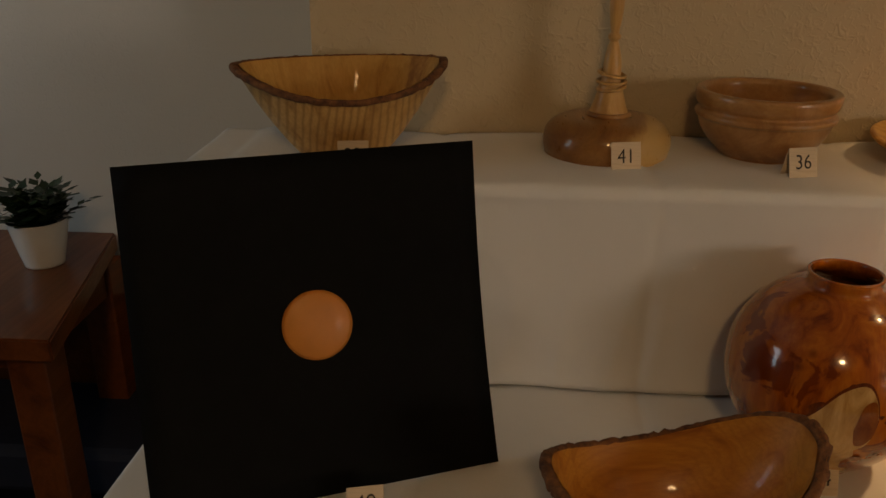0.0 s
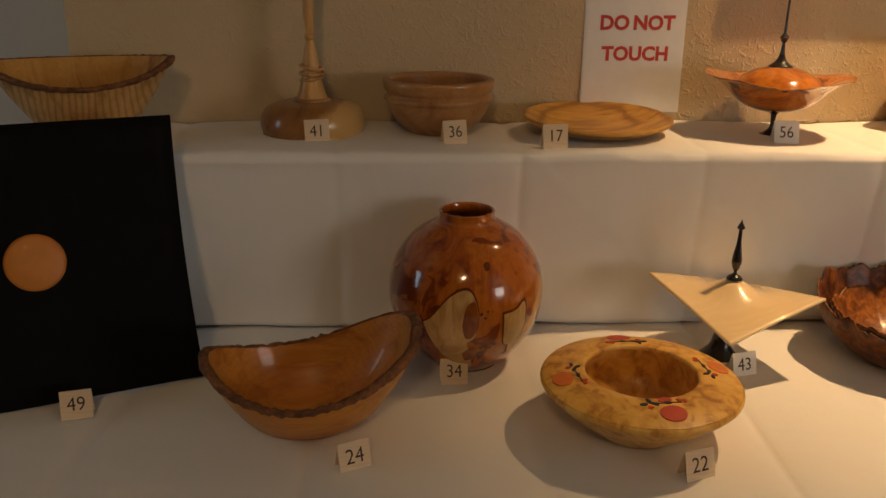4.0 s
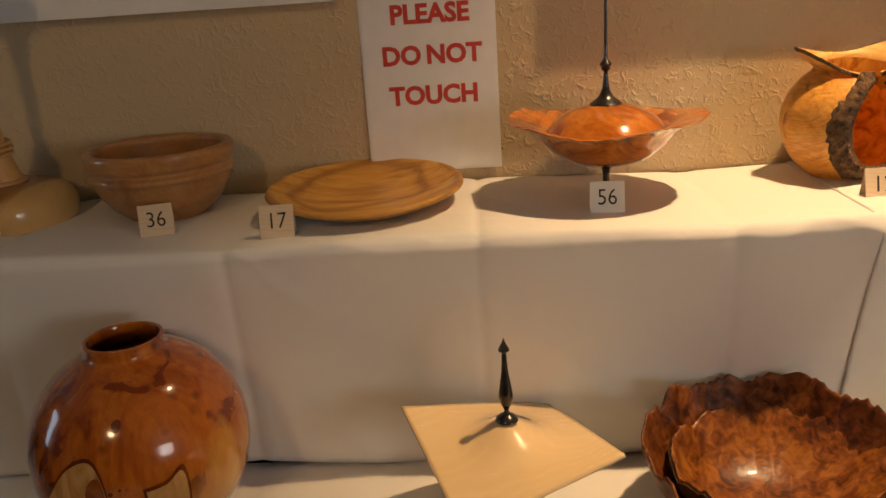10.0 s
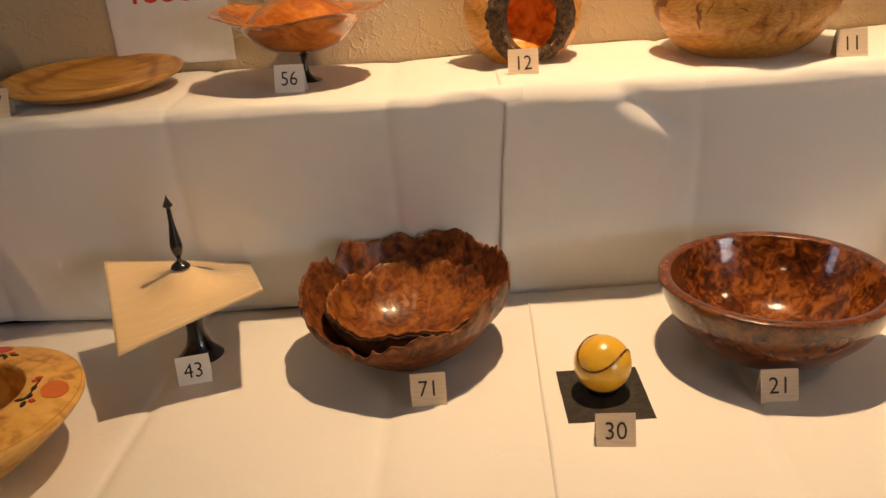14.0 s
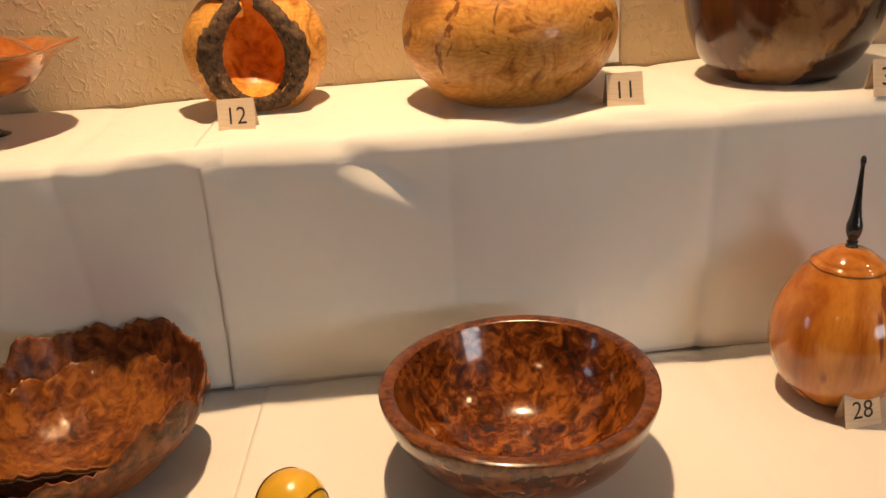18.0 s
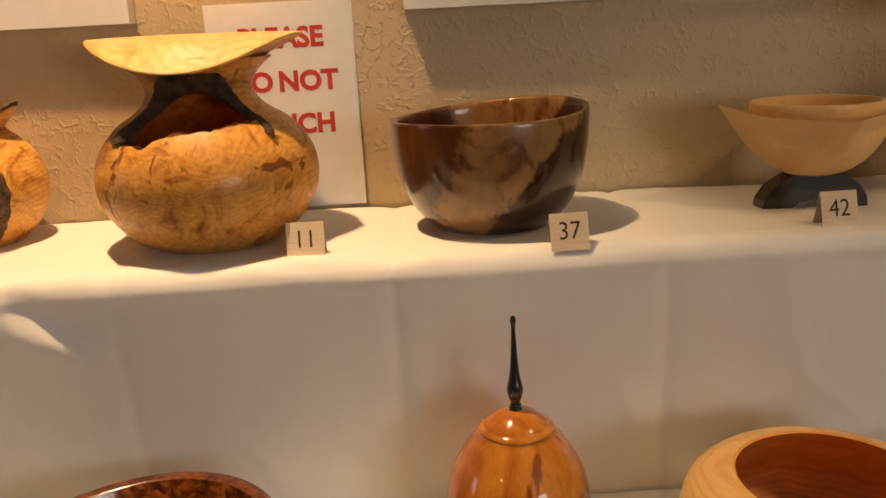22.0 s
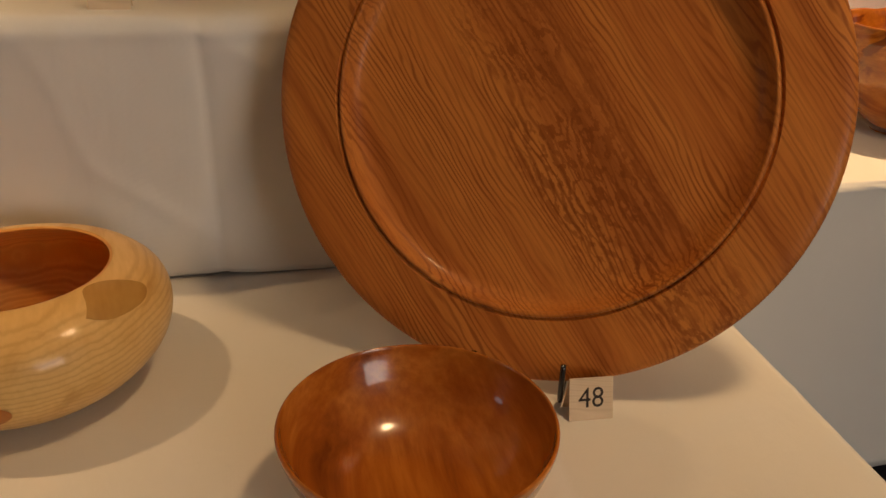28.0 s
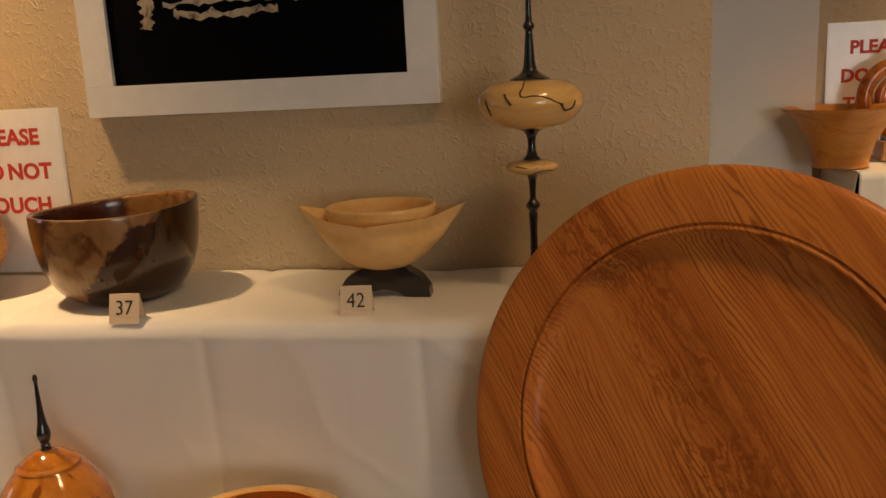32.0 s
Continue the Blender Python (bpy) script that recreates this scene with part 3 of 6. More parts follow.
AMBER = streak("amber_burr", (0.58, 0.205, 0.025), (0.40, 0.112, 0.011), (0.16, 0.034, 0.005), (90, 0, 20), 13, 0.5, 0.14, 0.9, wander=2.0, blot=(0.20, 0.042, 0.006), blot_scale=13, blot_at=0.61, edge=0.02)
OAK_CRACK = streak("cracked_oak", (0.82, 0.44, 0.10), (0.70, 0.325, 0.058), (0.20, 0.055, 0.008), (90, 15, 90), 22, 0.35, 0.42, 0.25, wander=2.0, blot=(0.28, 0.09, 0.013), blot_scale=16, blot_at=0.64, relief=1.0, lines=58.0, drawn=0.22, wave=1.3)
# zone: patina and the collar's shadow, painted dark into the upper left
OAK_NECK = streak("cracked_oak_patina_shade", (0.75, 0.39, 0.085), (0.62, 0.275, 0.048), (0.20, 0.055, 0.008), (90, 15, 90), 22, 0.35, 0.42, 0.25, wander=2.0, blot=(0.20, 0.058, 0.012), blot_scale=18, blot_at=0.615, edge=0.018, relief=1.0, lines=40.0, drawn=0.20, wave=1.3, zone=((0.65, -0.75, 0.098), 0.188, (0.19, 0.075, 0.018)))
OAK_TOP = streak("pale_oak", (0.80, 0.51, 0.20), (0.71, 0.41, 0.135), (0.48, 0.22, 0.05), (90, 0, 75), 22, 0.18, 0.42, 0.2, wander=1.2, lines=30.0, drawn=0.32)
ORANGE_IN = burl("orange_inside", (0.90, 0.48, 0.11), (0.80, 0.34, 0.05), (0.46, 0.14, 0.018), 10, 0.3, 0.5, 0.5, 0.0)
LABURNUM = panelled("dark_walnut", (0.30, 0.155, 0.055), (0.045, 0.016, 0.006), (0.105, 0.030, 0.009))
LIME = streak("pale_lime", (0.82, 0.53, 0.22), (0.78, 0.47, 0.17), (0.68, 0.37, 0.11), (90, 0, 90), 16, 0.15, 0.4, 0.2)
SPALT = wood("pale_spalted", (0.74, 0.47, 0.17), (0.70, 0.43, 0.15), (0.58, 0.33, 0.10), 9, 0.4, rough=0.22, coat=0.8, contrast=0.35)
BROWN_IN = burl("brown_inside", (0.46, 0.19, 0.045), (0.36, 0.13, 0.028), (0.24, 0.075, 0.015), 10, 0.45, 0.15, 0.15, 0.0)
HEART_IN = wood("turned_heartwood", (0.82, 0.42, 0.10), (0.74, 0.34, 0.075), (0.56, 0.21, 0.04), 16, 0.15, (0, 90, 0), (0, 0, 0), rough=0.4, coat=0.3, stretch=0.3, contrast=0.7)
TABLE_WOOD = streak("brown_table", (0.21, 0.058, 0.012), (0.15, 0.038, 0.008), (0.075, 0.018, 0.004), (90, 0, 90), 14, 0.05, 0.32, 0.2)
POT_WHITE = gloss("white_ceramic", (0.82, 0.82, 0.80), 0.25, 0.4, 0.02)
SOIL = bark("dark_soil", (0.03, 0.02, 0.014), (0.008, 0.006, 0.005), 200)
LEAF = gloss("dark_green_leaf", (0.018, 0.040, 0.016), 0.4, 0.1, 0.4)
COPPER = gloss("copper_wood_disc", (0.60, 0.22, 0.04), 0.5, 0.1, 0.06)
BLUE_CHAIR = gloss("dark_blue_cover", (0.012, 0.016, 0.035), 0.7, 0.0)
CHROME = base("chrome", 0.15, 1.0, 0.0, (0.7, 0.7, 0.7))[0]
STEEL_WHITE = gloss("white_lamp_housing", (0.8, 0.8, 0.78), 0.4, 0.0, 0.02)
GLASS = bpy.data.materials.new("window_glass")
GLASS.use_nodes = True
GLASS.node_tree.nodes["Principled BSDF"].inputs["Transmission Weight"].default_value = 1.0
GLASS.node_tree.nodes["Principled BSDF"].inputs["Roughness"].default_value = 0.0
BULB, _nt, _b = base("lamp_glow", 0.5)
_b.inputs["Emission Color"].default_value, _b.inputs["Emission Strength"].default_value = (1.0, 0.55, 0.18, 1), 3.0

# ---------------------------------------------------------------- mesh helpers


def part(name, bm, material, parent=None, label="", smooth=True, m=None):
    """Links a bmesh as one mesh object, under a thing or a part."""
    me = bpy.data.meshes.new(name)
    bm.normal_update()
    bm.to_mesh(me)
    bm.free()
    for p in me.polygons:
        p.use_smooth = smooth
    mats = material if isinstance(material, (list, tuple)) else [material]
    for one in mats:
        me.materials.append(one)
    ob = new(name, me)
    if m is not None:
        ob.matrix_basis = m
    if parent is not None:
        ob.parent = parent
    if label:
        ob["label"] = label
    return ob


def thing(name, m, label, category, group="", kind=""):
    ob = new(name)
    ob.empty_display_size = 0.05
    ob.matrix_basis = m
    return tagged(ob, label, category, group, kind)


def box(sx, sy, sz, at=(0, 0, 0), bevel=0.0, seg=2, m=None):
    """A box with its base centre at the place given."""
    bm = bmesh.new()
    bmesh.ops.create_cube(bm, size=1.0)
    bmesh.ops.scale(bm, vec=(sx, sy, sz), verts=bm.verts)
    if bevel:
        bmesh.ops.bevel(bm, geom=bm.edges[:], offset=bevel, segments=seg, affect="EDGES", profile=0.5)
    bmesh.ops.translate(bm, vec=(at[0], at[1], at[2] + sz / 2), verts=bm.verts)
    if m is not None:
        bmesh.ops.transform(bm, matrix=m, verts=bm.verts)
    return bm


def smooth_line(points, n):
    """A Catmull-Rom line through points, n steps for each span."""
    out = []
    p = [points[0], *points, points[-1]]
    for i in range(1, len(p) - 2):
        for k in range(n):
            t = k / n
            out.append(tuple(0.5 * (2 * b + (c - a) * t + (2 * a - 5 * b + 4 * c - d) * t * t + (3 * b - a - 3 * c + d) * t ** 3)
                             for a, b, c, d in zip(p[i - 1], p[i], p[i + 1], p[i + 2])))
    out.append(tuple(points[-1]))
    return out


def lathe(profile, seg=72, shape=None, skip=None, closed=False, steps=4):
    """Turns a profile of (radius, height) about z. shape(r, z, angle, i): the place; skip(angle, z, i): faces left out."""
    line = smooth_line(profile, steps) if steps else profile
    bm = bmesh.new()
    rings = []
    for i, (r, z) in enumerate(line):
        if r < 1e-4:
            p = shape(0.0, z, 0.0, i / (len(line) - 1)) if shape else (0, 0, z)
            rings.append([bm.verts.new(p)])
            continue
        ring = []
        for k in range(seg):
            a = 2 * math.pi * k / seg
            p = shape(r, z, a, i / (len(line) - 1)) if shape else (r * math.cos(a), r * math.sin(a), z)
            ring.append(bm.verts.new(p))
        rings.append(ring)
    pairs = list(zip(rings, rings[1:]))
    if closed:
        pairs.append((rings[-1], rings[0]))
    for i, (p, q) in enumerate(pairs):
        for k in range(seg):
            a = 2 * math.pi * (k + 0.5) / seg
            if skip and len(p) > 1 and len(q) > 1:
                z = sum(v.co.z for v in (p[k], p[(k + 1) % seg], q[k], q[(k + 1) % seg])) / 4
                if skip(a, z, i / len(pairs)):
                    continue
            if len(p) == 1 and len(q) == 1:
                continue
            if len(p) == 1:
                bm.faces.new((p[0], q[(k + 1) % seg], q[k]))
            elif len(q) == 1:
                bm.faces.new((p[k], p[(k + 1) % seg], q[0]))
            else:
                bm.faces.new((p[k], p[(k + 1) % seg], q[(k + 1) % seg], q[k]))
    if skip:
        loose = [v for v in bm.verts if not v.link_faces]
        bmesh.ops.delete(bm, geom=loose, context="VERTS")
        rim = [(v, [e.other_vert(v) for e in v.link_edges if e.is_boundary]) for v in bm.verts if sum(e.is_boundary for e in v.link_edges) == 2]
        for _ in range(5):
            moved = [(v, v.co * 0.4 + (n[0].co + n[1].co) * 0.3) for v, n in rim]
            for v, co in moved:
                v.co = co
    bmesh.ops.recalc_face_normals(bm, faces=bm.faces)
    return bm


def tube(points, radii, seg=10, cap=True):
    """A tapering round bar along a line of points."""
    bm = bmesh.new()
    rings = []
    n = len(points)
    pts = [Vector(p) for p in points]
    side = None
    for i in range(n):
        d = (pts[min(i + 1, n - 1)] - pts[max(i - 1, 0)]).normalized()
        if side is None:
            side = d.orthogonal().normalized()
        side = (side - d * side.dot(d)).normalized()
        up = d.cross(side)
        r = radii[i] if isinstance(radii, (list, tuple)) else radii
        rings.append([bm.verts.new(pts[i] + (side * math.cos(2 * math.pi * k / seg) + up * math.sin(2 * math.pi * k / seg)) * r) for k in range(seg)])
    for p, q in zip(rings, rings[1:]):
        for k in range(seg):
            bm.faces.new((p[k], p[(k + 1) % seg], q[(k + 1) % seg], q[k]))
    if cap:
        bm.faces.new(rings[0][::-1])
        bm.faces.new(rings[-1])
    bmesh.ops.recalc_face_normals(bm, faces=bm.faces)
    return bm


def sheet(place, us, vs, thick=0.0):
    """A grid of faces: place(u, v) for every u and v; thick gives it a back."""
    bm = bmesh.new()
    rows = [[bm.verts.new(place(u, v)) for v in vs] for u in us]
    for a, b in zip(rows, rows[1:]):
        for k in range(len(vs) - 1):
            bm.faces.new((a[k], b[k], b[k + 1], a[k + 1]))
    bmesh.ops.recalc_face_normals(bm, faces=bm.faces)
    if thick:
        bmesh.ops.solidify(bm, geom=bm.faces[:], thickness=thick)
    return bm


def spread(a, b, n):
    return [a + (b - a) * i / n for i in range(n + 1)]


def rag(x, k=1.0):
    """A jagged value between about -1 and 1 along a line."""
    return noise.noise((x * 7.0 * k, 3.1, 0)) + 0.5 * noise.noise((x * 19.0 * k, 7.7, 1)) + 0.25 * noise.noise((x * 47.0 * k, 1.3, 2))


def lettering(body, size, depth=0.0004, weight=0.0, squeeze=1.0, gap=1.0):
    """A mesh of letters in the x-z plane, centred, facing -y."""
    cu = bpy.data.curves.new("letters", "FONT")
    cu.body, cu.size, cu.align_x, cu.align_y = body, size, "CENTER", "CENTER"
    cu.extrude, cu.offset, cu.resolution_u = depth, weight, 3
    cu.space_word = gap
    ob = new("letters", cu)
    bpy.context.view_layer.update()
    me = bpy.data.meshes.new_from_object(ob.evaluated_get(bpy.context.evaluated_depsgraph_get()))
    bm = bmesh.new()
    bm.from_mesh(me)
    bpy.data.objects.remove(ob)
    bpy.data.curves.remove(cu)
    bpy.data.meshes.remove(me)
    bmesh.ops.transform(bm, matrix=pose(0, 0, 0, 90) @ Matrix.Diagonal((squeeze, 1, 1, 1)), verts=bm.verts)
    return bm



def islands(bm):
    """Splits a bmesh into its separate pieces."""
    left, out = set(bm.verts), []
    while left:
        group, todo = set(), [next(iter(left))]
        while todo:
            v = todo.pop()
            if v in group:
                continue
            group.add(v)
            todo.extend(e.other_vert(v) for e in v.link_edges)
        left -= group
        out.append(min(v.index for v in group))
        one = bmesh.new()
        place = {v: one.verts.new(v.co) for v in sorted(group, key=lambda v: v.index)}
        for f in bm.faces:
            if f.verts[0] in group:
                one.faces.new([place[v] for v in f.verts])
        out[-1] = (out[-1], one)
    bm.free()
    return [one for _, one in sorted(out, key=lambda p: p[0])]


# ---------------------------------------------------------------- the room
TABLE, SHELF = 0.752, 1.098
WALL_Y = 1.262


def slab(name, x0, x1, y0, y1, z0, z1, material, label, category="wall"):
    ob = part(name, box(x1 - x0, y1 - y0, z1 - z0, ((x0 + x1) / 2, (y0 + y1) / 2, z0)), material, smooth=False)
    return tagged(ob, label, category, kind="structure")


slab("floor", -3.3, 5.8, -3.6, 2.6, -0.1, 0.0, CARPET, "dark blue-grey carpet over the whole room", "floor")
slab("ceiling", -3.3, 5.8, -3.6, 2.6, CEIL, CEIL + 0.1, CEILING, "plain white painted ceiling", "ceiling")
slab("wall_display", -0.408, 2.984, WALL_Y, 1.60, 0.0, CEIL, WALL, "beige wall with crumpled relief paper behind the display")
slab("wall_recess_left", -3.3, -0.3, 1.63, 1.8, 0.0, CEIL, WALL_PALE, "pale recessed wall beside the window")
slab("wall_recess_white", 2.9, 3.302, 1.80, 2.1, 0.0, CEIL, WALL_SMOOTH, "smooth white painted wall past the corner")
slab("wall_recess_right", 3.302, 5.8, 1.86, 2.1, 0.0, CEIL, WALL, "brownish beige wall behind the second display")


def pierced(name, along, x0, x1, o0, o1, fixed, thick, z0, z1, label):
    """A wall with one window opening, in four pieces butted round it."""
    bm = bmesh.new()
    for a0, a1, b0, b1 in ((x0, o0, 0, CEIL), (o1, x1, 0, CEIL), (o0, o1, 0, z0), (o0, o1, z1, CEIL)):
        mid, wide = (a0 + a1) / 2, a1 - a0
        one = box(wide, thick, b1 - b0, (mid, fixed, b0)) if along == "x" else box(thick, wide, b1 - b0, (fixed, mid, b0))
        tmp = bpy.data.meshes.new("tmp")
        one.to_mesh(tmp)
        one.free()
        bm.from_mesh(tmp)
        bpy.data.meshes.remove(tmp)
    return tagged(part(name, bm, ROOM_PAINT, smooth=False), label, "wall", kind="structure")


pierced("wall_back", "x", -3.3, 5.8, 3.85, 5.45, -3.525, 0.15, 0.9, 2.2, "plain light wall with a window at the back of the room")
slab("wall_right", 5.645, 5.795, -3.45, 1.86, 0.0, CEIL, ROOM_PAINT, "plain light side wall")
pierced("wall_left", "y", -3.45, 1.63, -0.35, 1.05, -3.22, 0.15, 0.9, 2.3, "plain light side wall with a window")


def window(name, m, w, h, label):
    root = thing(name, m, label, "window", kind="structure")
    for nm, bm in (("frame_rail", box(w, 0.06, 0.05, (0, 0, 0), 0.004)), ("frame_rail", box(w, 0.06, 0.05, (0, 0, h - 0.05), 0.004)),
                   ("frame_stile", box(0.05, 0.06, h - 0.1, (-w / 2 + 0.025, 0, 0.05), 0.004)), ("frame_stile", box(0.05, 0.06, h - 0.1, (w / 2 - 0.025, 0, 0.05), 0.004)),
                   ("mullion", box(0.04, 0.05, h - 0.1, (0, 0, 0.05), 0.004))):
        part(nm, bm, FRAME_WHITE, root, smooth=False)
    for s in (-1, 1):
        pane = part("pane", box(w / 2 - 0.07, 0.005, h - 0.1, (s * (w / 4 - 0.0025), 0, 0.05)), GLASS, root, smooth=False)
        pane.visible_shadow = False
    return root


window("window_1", pose(4.65, -3.535, 0.9), 1.6, 1.3, "white framed window with daylight outside")
window("window_2", pose(-3.24, 0.35, 0.9, 0, 0, 90), 1.4, 1.4, "white framed window with daylight outside")


def downlight(place):
    root = thing("ceiling_spotlight", pose(*place[:2], CEIL - 0.001), "small unseen white recessed ceiling spotlight, switched on", "lamp", "ceiling spotlights")
    part("housing", lathe([(0.034, -0.02), (0.045, -0.018), (0.048, -0.004), (0.048, 0.0)], 32, steps=0), STEEL_WHITE, root)
    part("bulb", lathe([(0.0, 0.0), (0.025, -0.002), (0.03, -0.001)], 24, steps=0), BULB, root, "glowing warm bulb")


downlight(LAMP)
downlight(LAMP_SIDE)
downlight(LAMP_FAR)
# invented fixture for the added room fill, never in view
downlight(ROOM_FILL)

# ---------------------------------------------------------------- tables, riser boxes and their cloths
CREASES = (-0.50, -0.18, 0.142, 0.468, 0.80, 1.122, 1.582, 1.91, 2.236, 2.549, 2.87)


def crease(x, s=1.0):
    """Depth of the ironed folds across a cloth: flat panels tilted in turn, with a sharp line between."""
    d = 0.0
    for i, (a, b) in enumerate(zip(CREASES, CREASES[1:])):
        if a <= x < b:
            u = (x - a) / (b - a)
            d = 0.006 * (u if i % 2 else 1 - u) + 0.004 * u * (1 - u)
            d -= 0.0050 * (math.exp(-(x - a) / 0.010) + math.exp(-(b - x) / 0.010))
    return d * s


def ridge(x, y, z):
    return max(0.0, 1 - 2.2 * abs(noise.noise((x, y, z)))) ** 3


def wave_cloth(x, s, fall):
    """Small unevenness of a pressed cloth: slow swell, soft buckles and thin wrinkles."""
    d = 0.0030 * noise.noise((x * 2.3, s * 1.1, 4.0)) + 0.0009 * noise.noise((x * 9.0, s * 5.0, 9.0)) + 0.0004 * noise.noise((x * 26.0, s * 17.0, 2.0))
    thin = max(0.0, noise.noise((x * 2.0, s * 2.0, 6.0)) + 0.1)
    d += 0.0019 * thin * ridge(x * 3.4 + s * 2.6, s * 3.1 - x * 1.9, 3.0) ** 2
    if fall:
        d += 0.0055 * noise.noise((x * 5.0, s * 0.9, 12.0)) + 0.0055 * thin * ridge(x * 9.0 + s, s * 2.6, 8.0) + 0.0026 * ridge(x * 4.0 - s * 3.0, s * 3.4, 18.0) ** 2 + 0.0060 * noise.noise((x * 4.0 + s * 3.5, s * 2.4 - x * 1.5, 41.0))
    else:
        d += 0.0014 * ridge(x * 1.3 + s * 0.4, s * 1.8, 15.0) ** 3 + 0.0012 * thin * ridge(x * 4.0 - s * 5.0, s * 6.0 + x, 25.0) ** 2
    return d


def drape(name, x0, x1, back, front, top, low, label, hang=0.0, ends=(False, False), puff=0.0, skew=0.0, r=0.014):
    """A cloth that lies on a top and falls over its front edge; skew slants its lines towards the front."""
    path = [(y, top, 0, 1) for y in spread(back, front + r, max(26, int((back - front) / 0.014)))]
    for k in range(1, 8):
        a = math.pi / 2 * k / 8
        path.append((front + r - r * math.sin(a), top - r + r * math.cos(a), -math.sin(a), math.cos(a)))
    fall = spread(top - r, low, 34)
    for z in fall:
        u = (top - z) / (top - low)
        path.append((front + hang * u, z, -1, 0))
    n = max(20, int((x1 - x0) / 0.0055))

    def place(x, i):
        y, z, ny, nz = path[i]
        s = i * 0.011
        d = crease(x, 1.0) + wave_cloth(x, s, nz < 0.9)
        if nz < 0.9:
            u = (top - z) / (top - low)
            d += 0.009 * noise.noise((x * 3.6, 0.0, 33.0)) * math.exp(-((u - 0.10) / 0.11) ** 2) + 0.005 * noise.noise((x * 9.0, u * 3.0, 37.0)) * math.exp(-((u - 0.06) / 0.10) ** 2)
            d += 0.004 * u * math.sin(x * 9.5 + 1.0) * math.sin(x * 3.3)
            if low < z < low + 0.02:
                z += 0.003 * rag(x * 0.6)
        if puff and nz < 0.98:
            # a tongue-shaped fold that slants down from the edge
            px, pz = x - puff - 0.195, z - 1.048
            along, across = 0.856 * px - 0.518 * pz, 0.518 * px + 0.856 * pz
            swell = math.exp(-((across + 0.016) / (0.017 if across > -0.016 else 0.05)) ** 2)
            pocket = math.exp(-((across - 0.017) / 0.014) ** 2)
            d += (0.012 * swell - 0.009 * pocket) * math.exp(-(along / 0.062) ** 2)
            d += 0.005 * math.exp(-((x - puff - 0.10) / 0.035) ** 2 - ((z - 1.068) / 0.02) ** 2)
        if puff and nz < 0.5:
            u, side = (top - z) / (top - low), math.exp(-(x - x0) / 0.09)
            d += 0.004 * u * side
            x += (0.006 - 0.020 * u) * side
        return (x - skew * (0.98 - y), y + ny * d, z + nz * max(d, -0.002) + (0.002 if nz > 0.5 else 0))

    bm = sheet(place, spread(x0, x1, n), range(len(path)))
    for s, on in zip((0, 1), ends):
        if on:
            xe = (x0, x1)[s]
            out = (-1, 1)[s]
            ys = spread(back, front + 0.01, 40)
            zs = spread(top + 0.001, low, 24)
            side = [[bm.verts.new((xe - skew * (0.98 - y) + out * (0.006 * (1 - math.exp(-j / 1.5)) + 0.012 * (j / 24) * (1 + math.sin(y * 16)) / 2), y, z)) for j, z in enumerate(zs)] for y in ys]
            for a, b in zip(side, side[1:]):
                for k in range(len(zs) - 1):
                    bm.faces.new((a[k], b[k], b[k + 1], a[k + 1]))
    ob = part(name, bm, CLOTH)
    sol = ob.modifiers.new("thickness", "SOLIDIFY")
    sol.thickness, sol.offset = 0.0012, 1
    return tagged(ob, label, "cloth", "table cloths")


def trestle(x0, x1, y0, y1, h, label):
    root = thing("folding_table", pose((x0 + x1) / 2, (y0 + y1) / 2, 0), label, "table", "display tables")
    w, d = x1 - x0, y1 - y0
    part("tabletop", box(w, d, 0.03, (0, 0, h - 0.03), 0.004), TABLE_WOOD, root, smooth=False)
    for sx in (-1, 1):
        for sy in (-1, 1):
            part("leg", box(0.035, 0.035, h - 0.03, (sx * (w / 2 - 0.08), sy * (d / 2 - 0.08), 0), 0.004), BLACK_MATT, root, smooth=False)
    return root


trestle(-0.555, 1.305, 0.37, 1.255, TABLE - 0.003, "folding table hidden under a white cloth")
trestle(1.315, 3.125, 0.37, 1.255, TABLE - 0.003, "folding table hidden under a white cloth")
drape("table_cloth", -0.57, 1.3225, 1.258, 0.352, TABLE - 0.0035, 0.06, "white cotton cloth with ironed folds over the table", 0.01, (True, False), skew=0.034)
drape("table_cloth", 1.3190, 3.166, 1.258, 0.3508, TABLE - 0.0024, 0.06, "white cotton cloth with ironed folds over the table", 0.01, (False, True), skew=0.034)


def riser(x0, x1, y0, y1, z0, z1):
    ob = part("riser_box", box(x1 - x0, y1 - y0, z1 - z0 - 0.006, ((x0 + x1) / 2, (y0 + y1) / 2, z0), 0.003), BLACK_MATT, smooth=False)
    return tagged(ob, "dark box that lifts the back row, hidden under a cloth", "box", "riser boxes")


riser(-0.55, 1.28, 1.000, 1.252, TABLE + 0.001, SHELF)
riser(1.30, 2.93, 1.000, 1.252, TABLE + 0.001, SHELF)
drape("riser_cloth", -0.565, 1.322, 1.256, 0.9535, SHELF - 0.0026, TABLE + 0.009, "white cotton cloth hanging over the riser", 0.038, (True, False))
drape("riser_cloth", 1.288, 2.960, 1.256, 0.9527, SHELF - 0.0009, TABLE + 0.006, "white cotton cloth hanging loosely over the riser", 0.038, (False, True), 1.30, r=0.024)

# second display to the side
trestle(3.36, 5.3, 1.19, 1.85, TABLE - 0.003, "second folding table hidden under a white cloth")
drape("table_cloth", 3.34, 5.3, 1.852, 1.165, TABLE - 0.0035, 0.06, "white cotton cloth over the second table", 0.01, (True, False))
riser(3.36, 5.2, 1.66, 1.845, TABLE + 0.001, 1.20)
drape("riser_cloth", 3.34, 5.2, 1.85, 1.62, 1.197, TABLE + 0.008, "white cotton cloth over the second riser", 0.01, (True, False))


